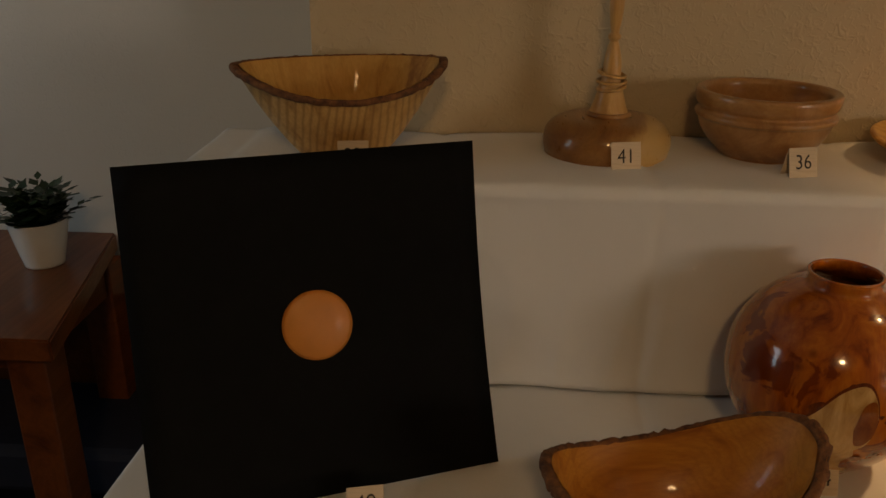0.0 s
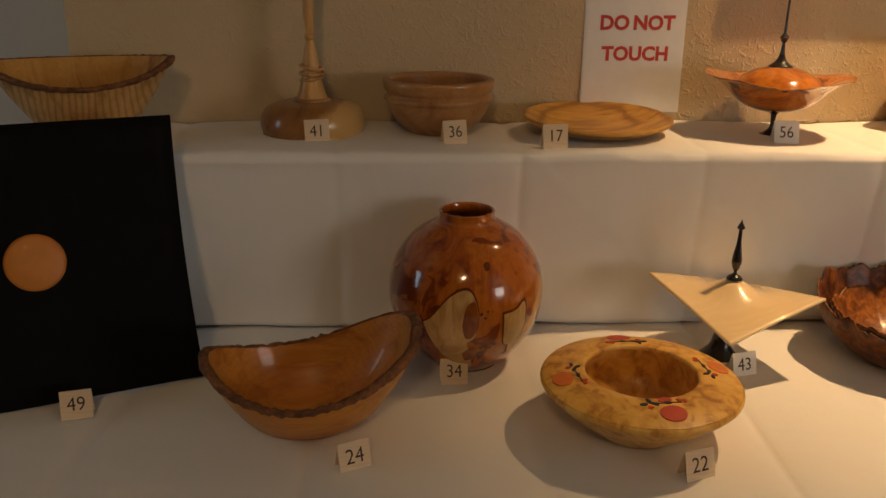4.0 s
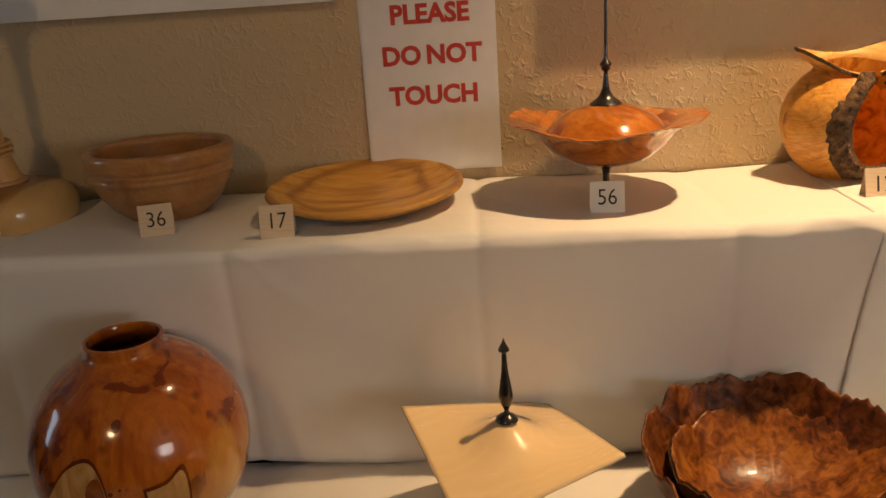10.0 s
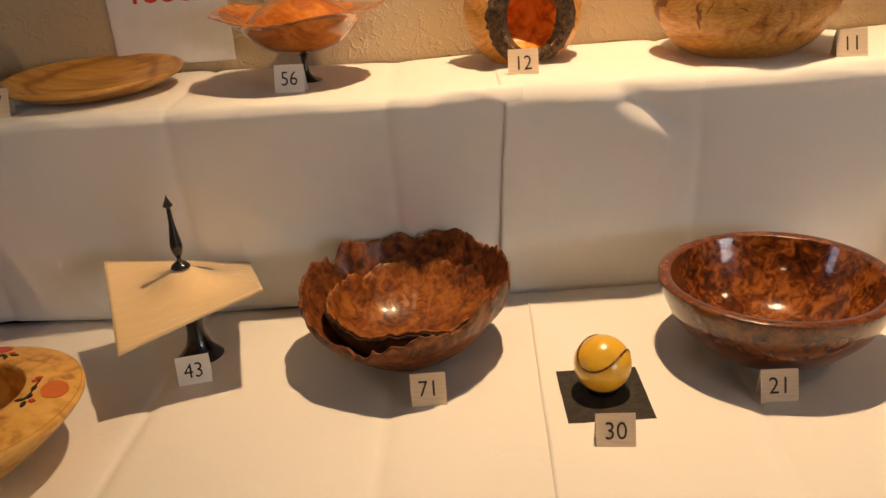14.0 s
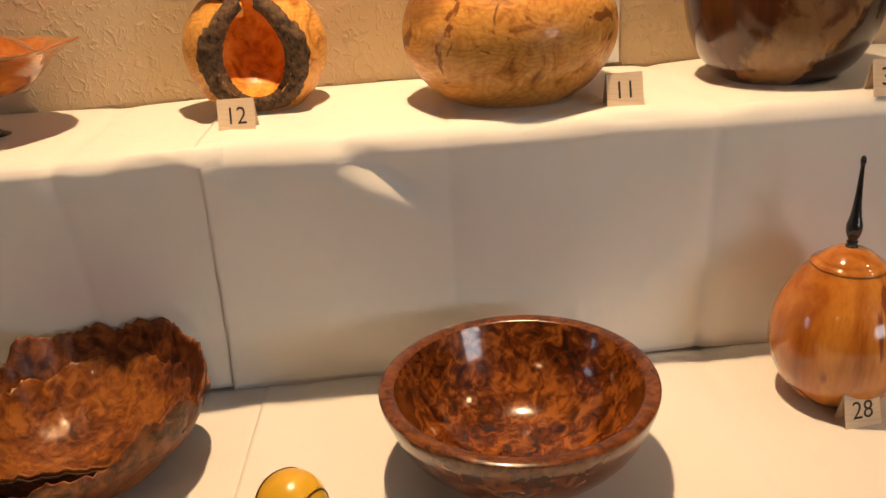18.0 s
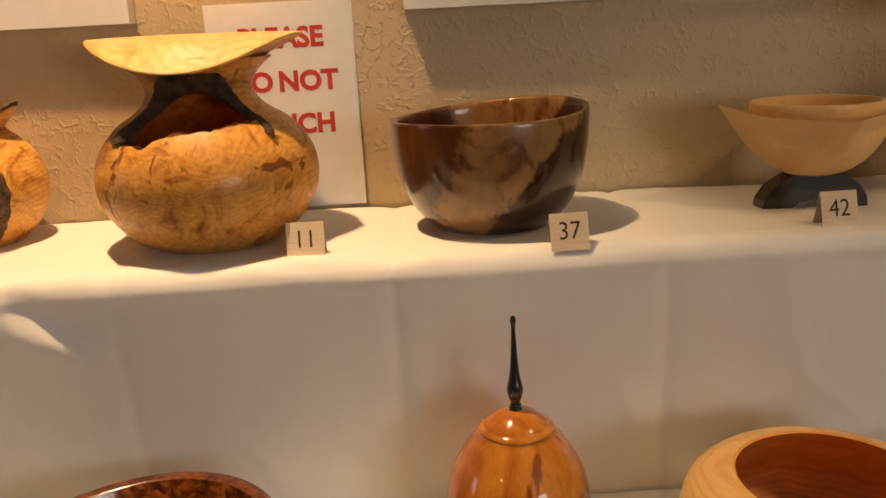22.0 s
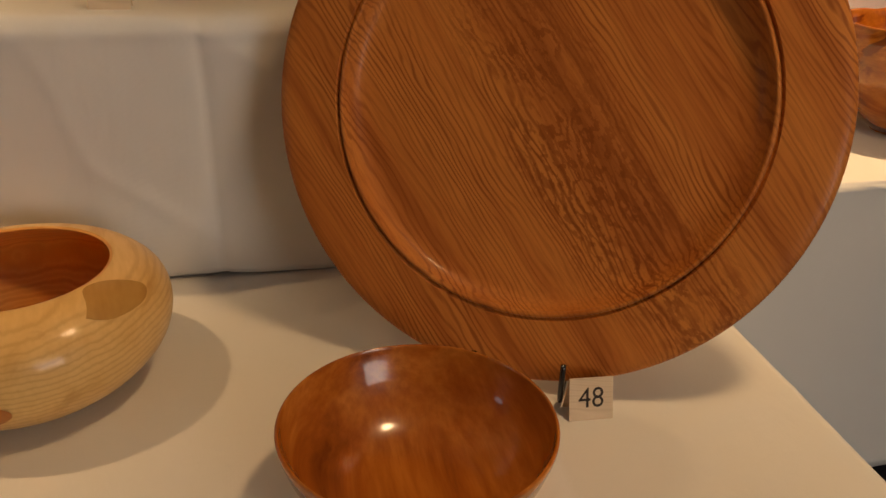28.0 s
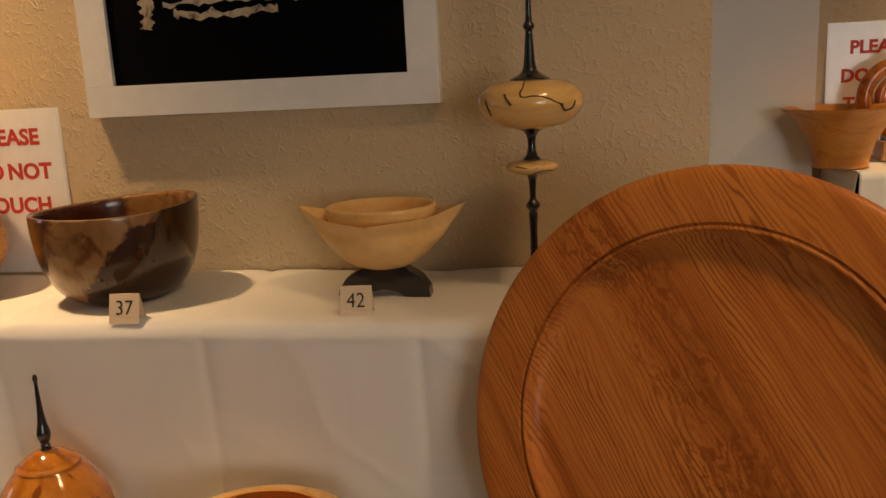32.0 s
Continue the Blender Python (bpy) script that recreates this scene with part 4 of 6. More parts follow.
# ---------------------------------------------------------------- number cards and signs
def number_card(text, x, y, z, yaw=0.0, white=False, w=0.0455, h=0.044, lean=16.0):
    paper = CARD_WHITE if white else CARD
    root = thing("number_card", pose(x, y, z, 0, 0, yaw), ("small white" if white else "small beige") + " folded number card marked " + text + " on the cloth", "card", "number cards")
    d = h * math.sin(radians(lean))
    flap = part("front_flap", box(w, 0.0009, h, (0, 0, 0), m=pose(0, -d, 0.0006, -lean)), paper, root, smooth=False)
    part("back_flap", box(w, 0.0009, h, (0, 0, 0), m=pose(0, d, 0.0006, lean)), paper, root, smooth=False)
    bm = lettering(text, h * 0.69, 0.0002, -0.0001, 0.9)
    bmesh.ops.transform(bm, matrix=pose(0, -d, 0, -lean) @ pose(0, -0.0008, h * 0.52), verts=bm.verts)
    for one in islands(bm):
        part("digit", one, INK, flap, "dark handwritten digit", smooth=False)
    return root


for row in (("49", -0.239, 0.675, 0, 14), ("24", 0.190, 0.522, 0, 24), ("34", 0.342, 0.766, 0, 2), ("22", 0.657, 0.487, 0, 18),
            ("43", 0.834, 0.776, 0, 14, True), ("71", 1.164, 0.693, 0, 1), ("30", 1.383, 0.579, 0, -4), ("21", 1.598, 0.652, 0, -2),
            ("28", 2.032, 0.792, 0, 7), ("57", 2.308, 0.609, 0, -14), ("48", 2.914, 0.617, 0, -4), ("61", 2.788, 0.439, 0, 24, True),
            ("23", -0.300, 1.020, 1, 8), ("41", 0.101, 1.050, 1, 12), ("36", 0.354, 1.042, 1, 16), ("17", 0.534, 1.003, 1, 4),
            ("56", 0.974, 1.036, 1, -4, True), ("12", 1.329, 1.030, 1, -3), ("11", 1.806, 1.005, 1, 0), ("37", 2.118, 0.967, 1, 2), ("42", 2.454, 0.995, 1, 2)):
    text, x, y, up, yaw = row[:5]
    number_card(text, x, y, (TABLE, SHELF)[up] + 0.0015, yaw, len(row) > 5)


def sign(x, y, z, lean=2.0, label="white laminated sign with red words on the wall", dx=0.004, dz=0.0):
    root = thing("warning_sign", pose(x, y, z, -lean), label, "sign", "warning signs")
    paper = part("paper", box(0.204, 0.0006, 0.291, (0, 0, 0.003)), PAPER, root, smooth=False)
    part("laminate", box(0.21, 0.0012, 0.297, (0, 0.0013, 0)), PAPER, root, "clear glossy laminate edge", smooth=False)
    for k, line in enumerate(("PLEASE", "DO NOT", "TOUCH")):
        bm = lettering(line, 0.0390, 0.0001, 0.0015, 1.0, 0.7)
        bmesh.ops.translate(bm, vec=(dx, -0.0006, 0.242 + dz - 0.0615 * k), verts=bm.verts)
        for one in islands(bm):
            part("letter", one, RED_INK, paper, "red printed letter", smooth=False)
    for s in (-1, 1):
        part("pin", lathe([(0.0, -0.003), (0.003, -0.002), (0.0035, 0.0)], 10, steps=0), CHROME, root, smooth=True, m=pose(s * 0.098, -0.001, 0.288, 90))
    return root


sign(0.735, WALL_Y - 0.006, 1.122, 1.0, "white laminated sign with red words pinned above the plate")
sign(1.763, WALL_Y - 0.006, 1.109, 1.0, "white laminated sign with red words behind the large vessel", 0.0, 0.004)
sign(3.443, 1.853, 1.203, 1.0, "white laminated sign with red words on the far wall")


# ---------------------------------------------------------------- pictures
def stroke(points, width, ragged, seed):
    """A flat ragged brush mark along points (x, z)."""
    line = smooth_line(points, 14)
    bm = bmesh.new()
    rows = []
    for i, (x, z) in enumerate(line):
        a, b = line[max(i - 1, 0)], line[min(i + 1, len(line) - 1)]
        d = Vector((b[0] - a[0], b[1] - a[1])).normalized()
        nx, nz = -d.y, d.x
        w0 = width * (0.5 + ragged * rag(i * 0.05 + seed))
        w1 = width * (0.5 + ragged * rag(i * 0.05 + seed + 9.3))
        rows.append((bm.verts.new((x + nx * w0, 0, z + nz * w0)), bm.verts.new((x - nx * w1, 0, z - nz * w1))))
    for p, q in zip(rows, rows[1:]):
        bm.faces.new((p[0], q[0], q[1], p[1]))
    bmesh.ops.recalc_face_normals(bm, faces=bm.faces)
    bmesh.ops.solidify(bm, geom=bm.faces[:], thickness=0.0004)
    return bm


def picture(x, y, z, w, h, marks, label):
    """A picture in a wide white frame; x, z is its lower left corner."""
    root = thing("framed_picture", pose(x + w / 2, y, z), label, "picture", "pictures on the wall")
    b, t = 0.052, 0.028
    for nm, bm in (("frame_bottom", box(w, t, b, (0, 0, 0), 0.0007)), ("frame_top", box(w, t, b, (0, 0, h - b), 0.0007)),
                   ("frame_side", box(b, t - 0.0001, h - 2 * b, (-w / 2 + b / 2, 0, b), 0.0007)), ("frame_side", box(b, t - 0.0001, h - 2 * b, (w / 2 - b / 2, 0, b), 0.0007))):
        part(nm, bm, FRAME_WHITE, root, smooth=False)
    sheet_ = part("print", box(w - 2 * b + 0.004, 0.004, h - 2 * b + 0.004, (0, -0.004, b - 0.002)), PICTURE_BLACK, root, "black print", smooth=False)
    for i, (mat_, width, ragged, pts) in enumerate(marks):
        part("paint_mark", stroke(pts, width, ragged, i * 3.7 + x), mat_, sheet_, "loose painted mark", smooth=False, m=pose(-w / 2 + b, -0.0075 - 0.0006 * i, b))
    return root


FR = WALL_Y - 0.0145
picture(-0.012, FR, 1.392, 0.607, 0.62, (
    (PICTURE_OCHRE, 0.045, 0.12, [(0.07, 0.235), (0.2, 0.245), (0.34, 0.238)]), (PICTURE_CREAM, 0.006, 0.9, [(0.07, 0.212), (0.2, 0.21), (0.34, 0.203)]),
    (PICTURE_CREAM, 0.010, 0.9, [(0.035, 0.09), (0.04, 0.115), (0.037, 0.14)]), (PICTURE_CREAM, 0.011, 0.9, [(0.205, 0.06), (0.212, 0.095), (0.208, 0.13)]),
    (PICTURE_CREAM, 0.012, 0.6, [(0.345, 0.105), (0.35, 0.145), (0.358, 0.19)]), (PICTURE_CREAM, 0.02, 0.5, [(0.375, 0.2), (0.38, 0.26), (0.372, 0.33)]),
    (PICTURE_OCHRE, 0.05, 0.3, [(0.1, 0.33), (0.22, 0.35), (0.36, 0.34)])),
    "white framed black picture with ochre and cream brush marks")
picture(0.956, FR, 1.386, 0.607, 0.62, (
    (PICTURE_OCHRE, 0.005, 0.9, [(0.45, 0.012), (0.46, 0.018), (0.485, 0.022)]), (PICTURE_CREAM, 0.004, 0.9, [(0.34, 0.034), (0.352, 0.036), (0.358, 0.03)]),
    (PICTURE_CREAM, 0.09, 0.10, [(0.03, 0.175), (0.2, 0.18), (0.36, 0.172), (0.47, 0.165)]), (PICTURE_CREAM, 0.008, 0.9, [(0.1, 0.132), (0.14, 0.122), (0.17, 0.128)]),
    (PICTURE_OCHRE, 0.005, 0.9, [(0.08, 0.044), (0.11, 0.042), (0.15, 0.045)]), (PICTURE_CREAM, 0.006, 0.9, [(0.42, 0.118), (0.45, 0.112), (0.47, 0.116)])),
    "white framed black picture with a pale ragged band and gold marks")
picture(1.942, FR, 1.385, 0.613, 0.62, (
    (PICTURE_CREAM, 0.15, 0.06, [(0.1, 0.2), (0.22, 0.203), (0.345, 0.2)]), (PICTURE_CREAM, 0.02, 0.6, [(0.07, 0.09), (0.075, 0.13), (0.08, 0.2)]),
    (PICTURE_BLACK, 0.03, 0.5, [(0.085, 0.3), (0.11, 0.22), (0.125, 0.13)]), (PICTURE_CREAM, 0.012, 0.8, [(0.12, 0.112), (0.2, 0.108), (0.3, 0.112)]),
    (PICTURE_BLACK, 0.012, 0.9, [(0.31, 0.26), (0.305, 0.2), (0.318, 0.15)])),
    "white framed black picture with a pale printed ragged panel")
picture(-1.008, 1.615, 1.466, 0.607, 0.62, (
    (PICTURE_OCHRE, 0.022, 0.5, [(0.108, 0.03), (0.11, 0.1), (0.1, 0.17), (0.105, 0.3)]), (PICTURE_WHITE, 0.010, 0.9, [(0.07, 0.14), (0.065, 0.2), (0.07, 0.28)]),
    (PICTURE_WHITE, 0.012, 0.9, [(0.135, 0.13), (0.14, 0.2), (0.135, 0.28)]), (PICTURE_WHITE, 0.07, 0.22, [(0.305, 0.05), (0.3, 0.12), (0.295, 0.22)]),
    (PICTURE_OCHRE, 0.018, 0.5, [(0.285, 0.11), (0.28, 0.16), (0.275, 0.21)]), (PICTURE_WHITE, 0.010, 0.9, [(0.12, 0.055), (0.135, 0.05), (0.14, 0.06)]),
    (PICTURE_WHITE, 0.006, 0.9, [(0.18, 0.215), (0.24, 0.222), (0.29, 0.225)]), (PICTURE_BLACK, 0.008, 0.6, [(0.25, 0.108), (0.3, 0.104), (0.35, 0.11)])),
    "white framed dark blue picture with white and yellow strokes")


# ---------------------------------------------------------------- front row
def on(x, y, up=0, yaw=0.0):
    return pose(x, y, (TABLE, SHELF)[up] + 0.001, 0, 0, yaw)


def hanging_board():
    root = thing("wall_plaque", pose(0, 0, 0), "square matt black panel with a round copper disc, leaning back", "plaque")
    u = Vector((0.928, 0.373, 0)).normalized()
    up = Vector((-0.110, 0.274, 0.955)).normalized()
    n = u.cross(up)
    m = Matrix(((u.x, up.x, n.x, -0.284), (u.y, up.y, n.y, 0.714), (u.z, up.z, n.z, TABLE + 0.004), (0, 0, 0, 1)))
    w, h = 0.446, 0.436

    def place(a, b):
        bow = 0.006 * math.sin(math.pi * b) * (1 if a > 0 else 0.4)
        return (a * (w / 2) - bow * (1 if a > 0.9 else 0), b * h, 0.004 * (1 - a * a) * math.sin(math.pi * b))

    bm = sheet(place, spread(-1, 1, 14), spread(0, 1, 14), 0.009)
    bmesh.ops.transform(bm, matrix=m, verts=bm.verts)
    part("panel", bm, BLACK_MATT, root)
    bm = lathe([(0.0, 0.0075), (0.02, 0.007), (0.0395, 0.005), (0.0442, 0.002), (0.0442, -0.002)], 56, steps=0)
    bmesh.ops.transform(bm, matrix=m @ pose(-0.004, 0.2215, 0.0145), verts=bm.verts)
    part("disc", bm, COPPER, root, "smooth copper-coloured turned disc")
    bm = tube([m @ Vector((0, 0.30, -0.012)), m @ Vector((0.0, 0.30, -0.03)), Vector((-0.335, 0.965, TABLE + 0.006))], 0.006, 8)
    part("prop", bm, BLACK_MATT, root, "thin black rear prop")


hanging_board()


def edge_bowl():
    """A long natural-edge bowl with one raised end."""
    root = thing("natural_edge_bowl", on(0.116, 0.632, 0, 8), "brown elm bowl with dark bark edge, numbered on the cloth", "bowl", "turned bowls")
    root.scale = (0.955, 0.955, 1.06)

    def rim(a):
        c, s = math.cos(a), math.sin(a)
        x = 0.164 * c + 0.012 * math.cos(2 * a)
        y = 0.104 * s * (1 + 0.12 * c)
        z = 0.078 + 0.045 * c * c + (0.028 * max(0, c) ** 2 if s > -0.2 else 0.012 * max(0, c) ** 2) + 0.02 * max(0, s) * (0.6 + 0.5 * c)
        return x, y, z

    def shape(off):
        def go(r, z, a, i):
            X, Y, Z = rim(a)
            j = 0.0016 * rag(a * 3) * r
            k = (z if z < 1 else 1)
            q = 1 - off
            return ((X * r) * (1 if r < 0.98 else q / q), Y * r, Z * k + j + off * (1 - k))
        return go

    outer = [(0.0, 0.0), (0.34, 0.0), (0.40, 0.03), (0.62, 0.22), (0.84, 0.58), (0.96, 0.86), (1.0, 1.0)]
    inner = [(0.93, 1.0), (0.90, 0.9), (0.78, 0.56), (0.55, 0.26), (0.3, 0.14), (0.0, 0.11)]
    part("outside", lathe(outer, 96, shape(0.0), steps=4), ASH_BROWN, root)
    part("inside", lathe(inner, 96, shape(0.0), steps=4), ASH_BROWN, root, "smooth turned hollow")

    def lip(r, z, a, i):
        X, Y, Z = rim(a)
        j = 0.004 * rag(a * 4)
        return (X * r * (1 + 0.02 * rag(a * 5 + 3) * (1 if r > 0.95 else 0)), Y * r * (1 + 0.02 * rag(a * 5 + 3) * (1 if r > 0.95 else 0)), Z * z + j)

    part("bark_edge", lathe([(0.995, 0.90), (1.018, 0.94), (1.02, 1.01), (0.985, 1.03), (0.945, 1.015), (0.93, 0.975)], 160, lip, steps=2), BARK_BROWN, root, "rough dark bark rim")


edge_bowl()


def blotch(centre, outline, R, n=9):
    """A patch laid on the vase's round wall: outline of (angle, height) offsets about centre."""
    bm = bmesh.new()
    a0, z0 = centre
    line = smooth_line([*outline, outline[0]], 6)[:-1]
    rings = []
    for k in range(n + 1):
        f = 1 - k / n
        ring = []
        for da, dz in line:
            a, z = a0 + da * f, z0 + dz * f
            r = R(z) + 0.0012
            ring.append(bm.verts.new((r * math.cos(a), r * math.sin(a), z)))
            if k == n:
                break
        rings.append(ring)
    m = len(line)
    for p, q in zip(rings, rings[1:]):
        for k in range(m):
            if len(q) == 1:
                bm.faces.new((p[k], p[(k + 1) % m], q[0]))
            else:
                bm.faces.new((p[k], p[(k + 1) % m], q[(k + 1) % m], q[k]))
    bmesh.ops.recalc_face_normals(bm, faces=bm.faces)
    return bm


def vase():
    root = thing("round_vase", on(0.366, 0.858), "glossy orange-brown yew vase with dark knots and pale patches", "vase")
    root.scale = (0.985, 0.985, 1.015)
    wall = [(0.0, 0.0), (0.055, 0.0), (0.062, 0.004), (0.095, 0.035), (0.124, 0.08), (0.134, 0.132), (0.124, 0.183), (0.095, 0.225), (0.062, 0.247), (0.049, 0.253), (0.047, 0.262), (0.0475, 0.268)]
    body = part("body", lathe([*wall, (0.045, 0.2695), (0.0425, 0.267), (0.043, 0.256), (0.06, 0.24), (0.09, 0.218), (0.119, 0.18), (0.128, 0.13), (0.118, 0.08), (0.085, 0.032), (0.0, 0.015)], 96, steps=5), YEW, root)
    line = smooth_line(wall, 8)

    def R(z):
        for (r0, z0), (r1, z1) in zip(line, line[1:]):
            if z0 <= z <= z1 and z1 > z0:
                return r0 + (r1 - r0) * (z - z0) / (z1 - z0)
        return 0.1

    a = radians(-94)
    pale = [(-0.36, 0.012), (-0.28, 0.02), (-0.12, 0.046), (0.03, 0.052), (0.1, 0.03), (0.08, 0.0), (0.0, -0.012), (-0.01, -0.035), (0.09, -0.05), (0.02, -0.056), (-0.12, -0.045), (-0.27, -0.02)]
    part("dark_ring", blotch((a, 0.098), [(1.56 * p + 0.004, 1.50 * q + 0.002) for p, q in pale], R), KNOT, body, "dark stained edge")
    part("pale_patch", blotch((a, 0.098), [(1.49 * p, 1.44 * q + 0.001) for p, q in pale], lambda z: R(z) + 0.0006), SAPWOOD, body, "pale sapwood patch")
    part("knot", blotch((a + 0.06, 0.124), [(-0.10, -0.006), (-0.05, 0.026), (0.06, 0.032), (0.09, -0.004), (0.03, -0.026), (-0.06, -0.028)], lambda z: R(z) + 0.0012), REDWOOD, body, "red-brown knot")
    part("knot", blotch((a + 0.09, 0.058), [(-0.13, 0.004), (-0.04, 0.016), (0.06, 0.012), (0.07, -0.006), (-0.02, -0.012), (-0.10, -0.012)], lambda z: R(z) + 0.0012), REDWOOD, body, "red-brown knot")
    b = radians(-57)
    pale2 = [(-0.17, 0.035), (0.0, 0.038), (0.15, 0.047), (0.17, 0.0), (0.14, -0.04), (0.03, -0.048), (-0.02, -0.028), (-0.13, -0.015)]
    part("dark_ring", blotch((b, 0.098), [(1.14 * p, 1.12 * q) for p, q in pale2], R), KNOT, body, "dark stained edge")
    part("pale_patch", blotch((b, 0.098), pale2, lambda z: R(z) + 0.0006), SAPWOOD, body, "pale sapwood patch")
    for da, z, w in ((-1.98, 0.136, 0.10), (-1.74, 0.170, 0.05), (-1.34, 0.207, 0.05), (-1.45, 0.137, 0.022), (-1.40, 0.130, 0.018), (-1.37, 0.141, 0.014), (-1.36, 0.076, 0.022), (-1.30, 0.073, 0.018), (-1.43, 0.072, 0.016)):
        pts = [(w * math.cos(t) * (1 + 0.12 * math.sin(3 * t + z * 90)), 0.125 * w * math.sin(t) * (1 + 0.1 * math.cos(2 * t + da))) for t in spread(0, 2 * math.pi * 15 / 16, 15)]
        part("knot", blotch((da, z), pts, lambda q: R(q) - 0.0006, 3), KNOT, body, "dark knot")


vase()


def rim_bowl():
    root = thing("inlaid_bowl", on(0.606, 0.607), "spalted maple bowl, wide rim inlaid with red apples and leaves", "bowl", "turned bowls")
    root.scale = (0.955, 0.955, 1.08)
    part("outside", lathe([(0.0, 0.0), (0.055, 0.0), (0.060, 0.004), (0.095, 0.028), (0.132, 0.056), (0.150, 0.072), (0.153, 0.078), (0.150, 0.082)], 96), MAPLE, root)
    rim = part("rim", lathe([(0.1495, 0.0822), (0.13, 0.0885), (0.105, 0.093), (0.09, 0.0935), (0.0855, 0.092), (0.0845, 0.088)], 96), MAPLE, root, "broad pale rim")
    part("inside", lathe([(0.0845, 0.088), (0.09, 0.07), (0.09, 0.05), (0.075, 0.028), (0.045, 0.016), (0.0, 0.013)], 96), MAPLE_INSIDE, root, "smooth brown hollow")

    def rim_z(r):
        return 0.0935 - max(0, (r - 0.095)) ** 1.35 * 0.48 + 0.0006

    def flat(points, material, name, label, ang, lift=0.0):
        bm = bmesh.new()
        vs = []
        for p, q in points:
            r = 0.119 + q
            a = ang + p / 0.119
            vs.append(bm.verts.new((r * math.cos(a), r * math.sin(a), rim_z(r) + 0.0006 + lift)))
        bm.faces.new(vs)
        bmesh.ops.recalc_face_normals(bm, faces=bm.faces)
        ex = bmesh.ops.extrude_face_region(bm, geom=bm.faces[:])
        bmesh.ops.translate(bm, vec=(0, 0, -0.0012), verts=[v for v in ex["geom"] if isinstance(v, bmesh.types.BMVert)])
        part(name, bm, material, rim, label, smooth=False)

    APPLE = gloss("apple_red", (0.50, 0.045, 0.016), 0.4, 0.2)
    APPLE_ORANGE = gloss("apple_orange", (0.62, 0.15, 0.02), 0.4, 0.2)
    LEAF_INK = gloss("leaf_black", (0.012, 0.015, 0.022), 0.5, 0.1)
    for deg, skin in ((-86, APPLE), (4, APPLE_ORANGE), (90, APPLE), (186, APPLE_ORANGE)):
        ang = radians(deg)
        apple = [(0.019 * math.cos(t) + 0.004, 0.0155 * math.sin(t) + (0.006 if deg != -86 else 0.004) - 0.002 * math.cos(t) ** 8) for t in spread(0, 2 * math.pi * 23 / 24, 23)]
        flat(apple, skin, "apple_inlay", "red apple inlay", ang)
        for k, (p, q, tilt) in enumerate(((-0.018, -0.016, 0.3), (-0.036, -0.013, -0.2), (0.004, -0.018, 0.1), (-0.028, -0.022, 0.9))):
            leaf = []
            for t in spread(0, 2 * math.pi * 11 / 12, 11):
                lx, ly = 0.0066 * math.cos(t), 0.0028 * math.sin(t)
                leaf.append((p + lx * math.cos(tilt) - ly * math.sin(tilt), q + lx * math.sin(tilt) + ly * math.cos(tilt)))
            flat(leaf, LEAF_INK, "leaf_inlay", "dark leaf inlay", ang, 0.0002 + 0.0001 * k)
        if deg == -86:
            flat([(0.013 * math.cos(t) + 0.002, -0.0255 + 0.0065 * math.sin(t)) for t in spread(0, math.pi * 2 * 15 / 16, 15)], skin, "apple_inlay", "small red apple inlay", ang)
        twig = [(-0.03, -0.019), (-0.01, -0.0165), (0.01, -0.0175), (0.028, -0.0145), (0.028, -0.0158), (0.01, -0.019), (-0.01, -0.018), (-0.03, -0.0205)]
        flat(twig, LEAF_INK, "twig_inlay", "thin dark twig inlay", ang, 0.0001)
        for p, q in ((0.026, -0.021), (-0.026, -0.008), (0.034, -0.017)):
            flat([(p + 0.0036 * math.cos(t) * (1 + 0.3 * math.cos(5 * t)), q + 0.0036 * math.sin(t) * (1 + 0.3 * math.cos(5 * t))) for t in spread(0, 2 * math.pi * 19 / 20, 19)], APPLE, "blossom_inlay", "small red blossom inlay", ang, 0.0004)


rim_bowl()


def square_dish():
    root = thing("square_lidded_dish", on(0.822, 0.847), "pale square winged box on black foot with black finial", "box")
    part("foot", lathe([(0.0, 0.0), (0.034, 0.0), (0.0345, 0.004), (0.031, 0.008), (0.02, 0.022), (0.0145, 0.04), (0.0135, 0.06), (0.019, 0.085), (0.03, 0.115), (0.04, 0.131), (0.0, 0.134)], 48), EBONY, root, "polished black foot")

    # corners: left, back, right, front, as seen by who faces the table
    L, B, Rr, Fr = (-0.128, 0.037, 0.161), (0.058, 0.135, 0.106), (0.130, -0.084, 0.158), (-0.050, -0.152, 0.109)

    def place(u, v):
        a, b = (u + 1) / 2, (v + 1) / 2
        p = [(1 - a) * (1 - b) * l + a * (1 - b) * f_ + a * b * r_ + (1 - a) * b * k for l, f_, r_, k in zip(L, Fr, Rr, B)]
        d2 = u * u + v * v
        dome = 0.022 * math.exp(-d2 / 0.13) + 0.012 * math.exp(-d2 / 0.5)
        return (p[0], p[1], p[2] + dome - 0.012)

    bm = sheet(place, spread(-1, 1, 40), spread(-1, 1, 40), 0.0045)
    part("square_wing", bm, SYCAMORE, root, "thin pale square wing")
    top = place(0, 0)[2]
    part("finial", lathe([(0.0, 0.0), (0.0125, 0.0), (0.013, 0.003), (0.0095, 0.007), (0.004, 0.011), (0.003, 0.016), (0.0055, 0.021), (0.0075, 0.028), (0.0085, 0.036), (0.0068, 0.05), (0.004, 0.07), (0.003, 0.09),
                          (0.003, 0.094), (0.0065, 0.097), (0.006, 0.1), (0.002, 0.108), (0.0, 0.115)], 32, steps=3), EBONY, root, "slender black turned finial", m=pose(0.0025, -0.016, top - 0.001) @ Matrix.Diagonal((1, 1, 0.94, 1)))


square_dish()


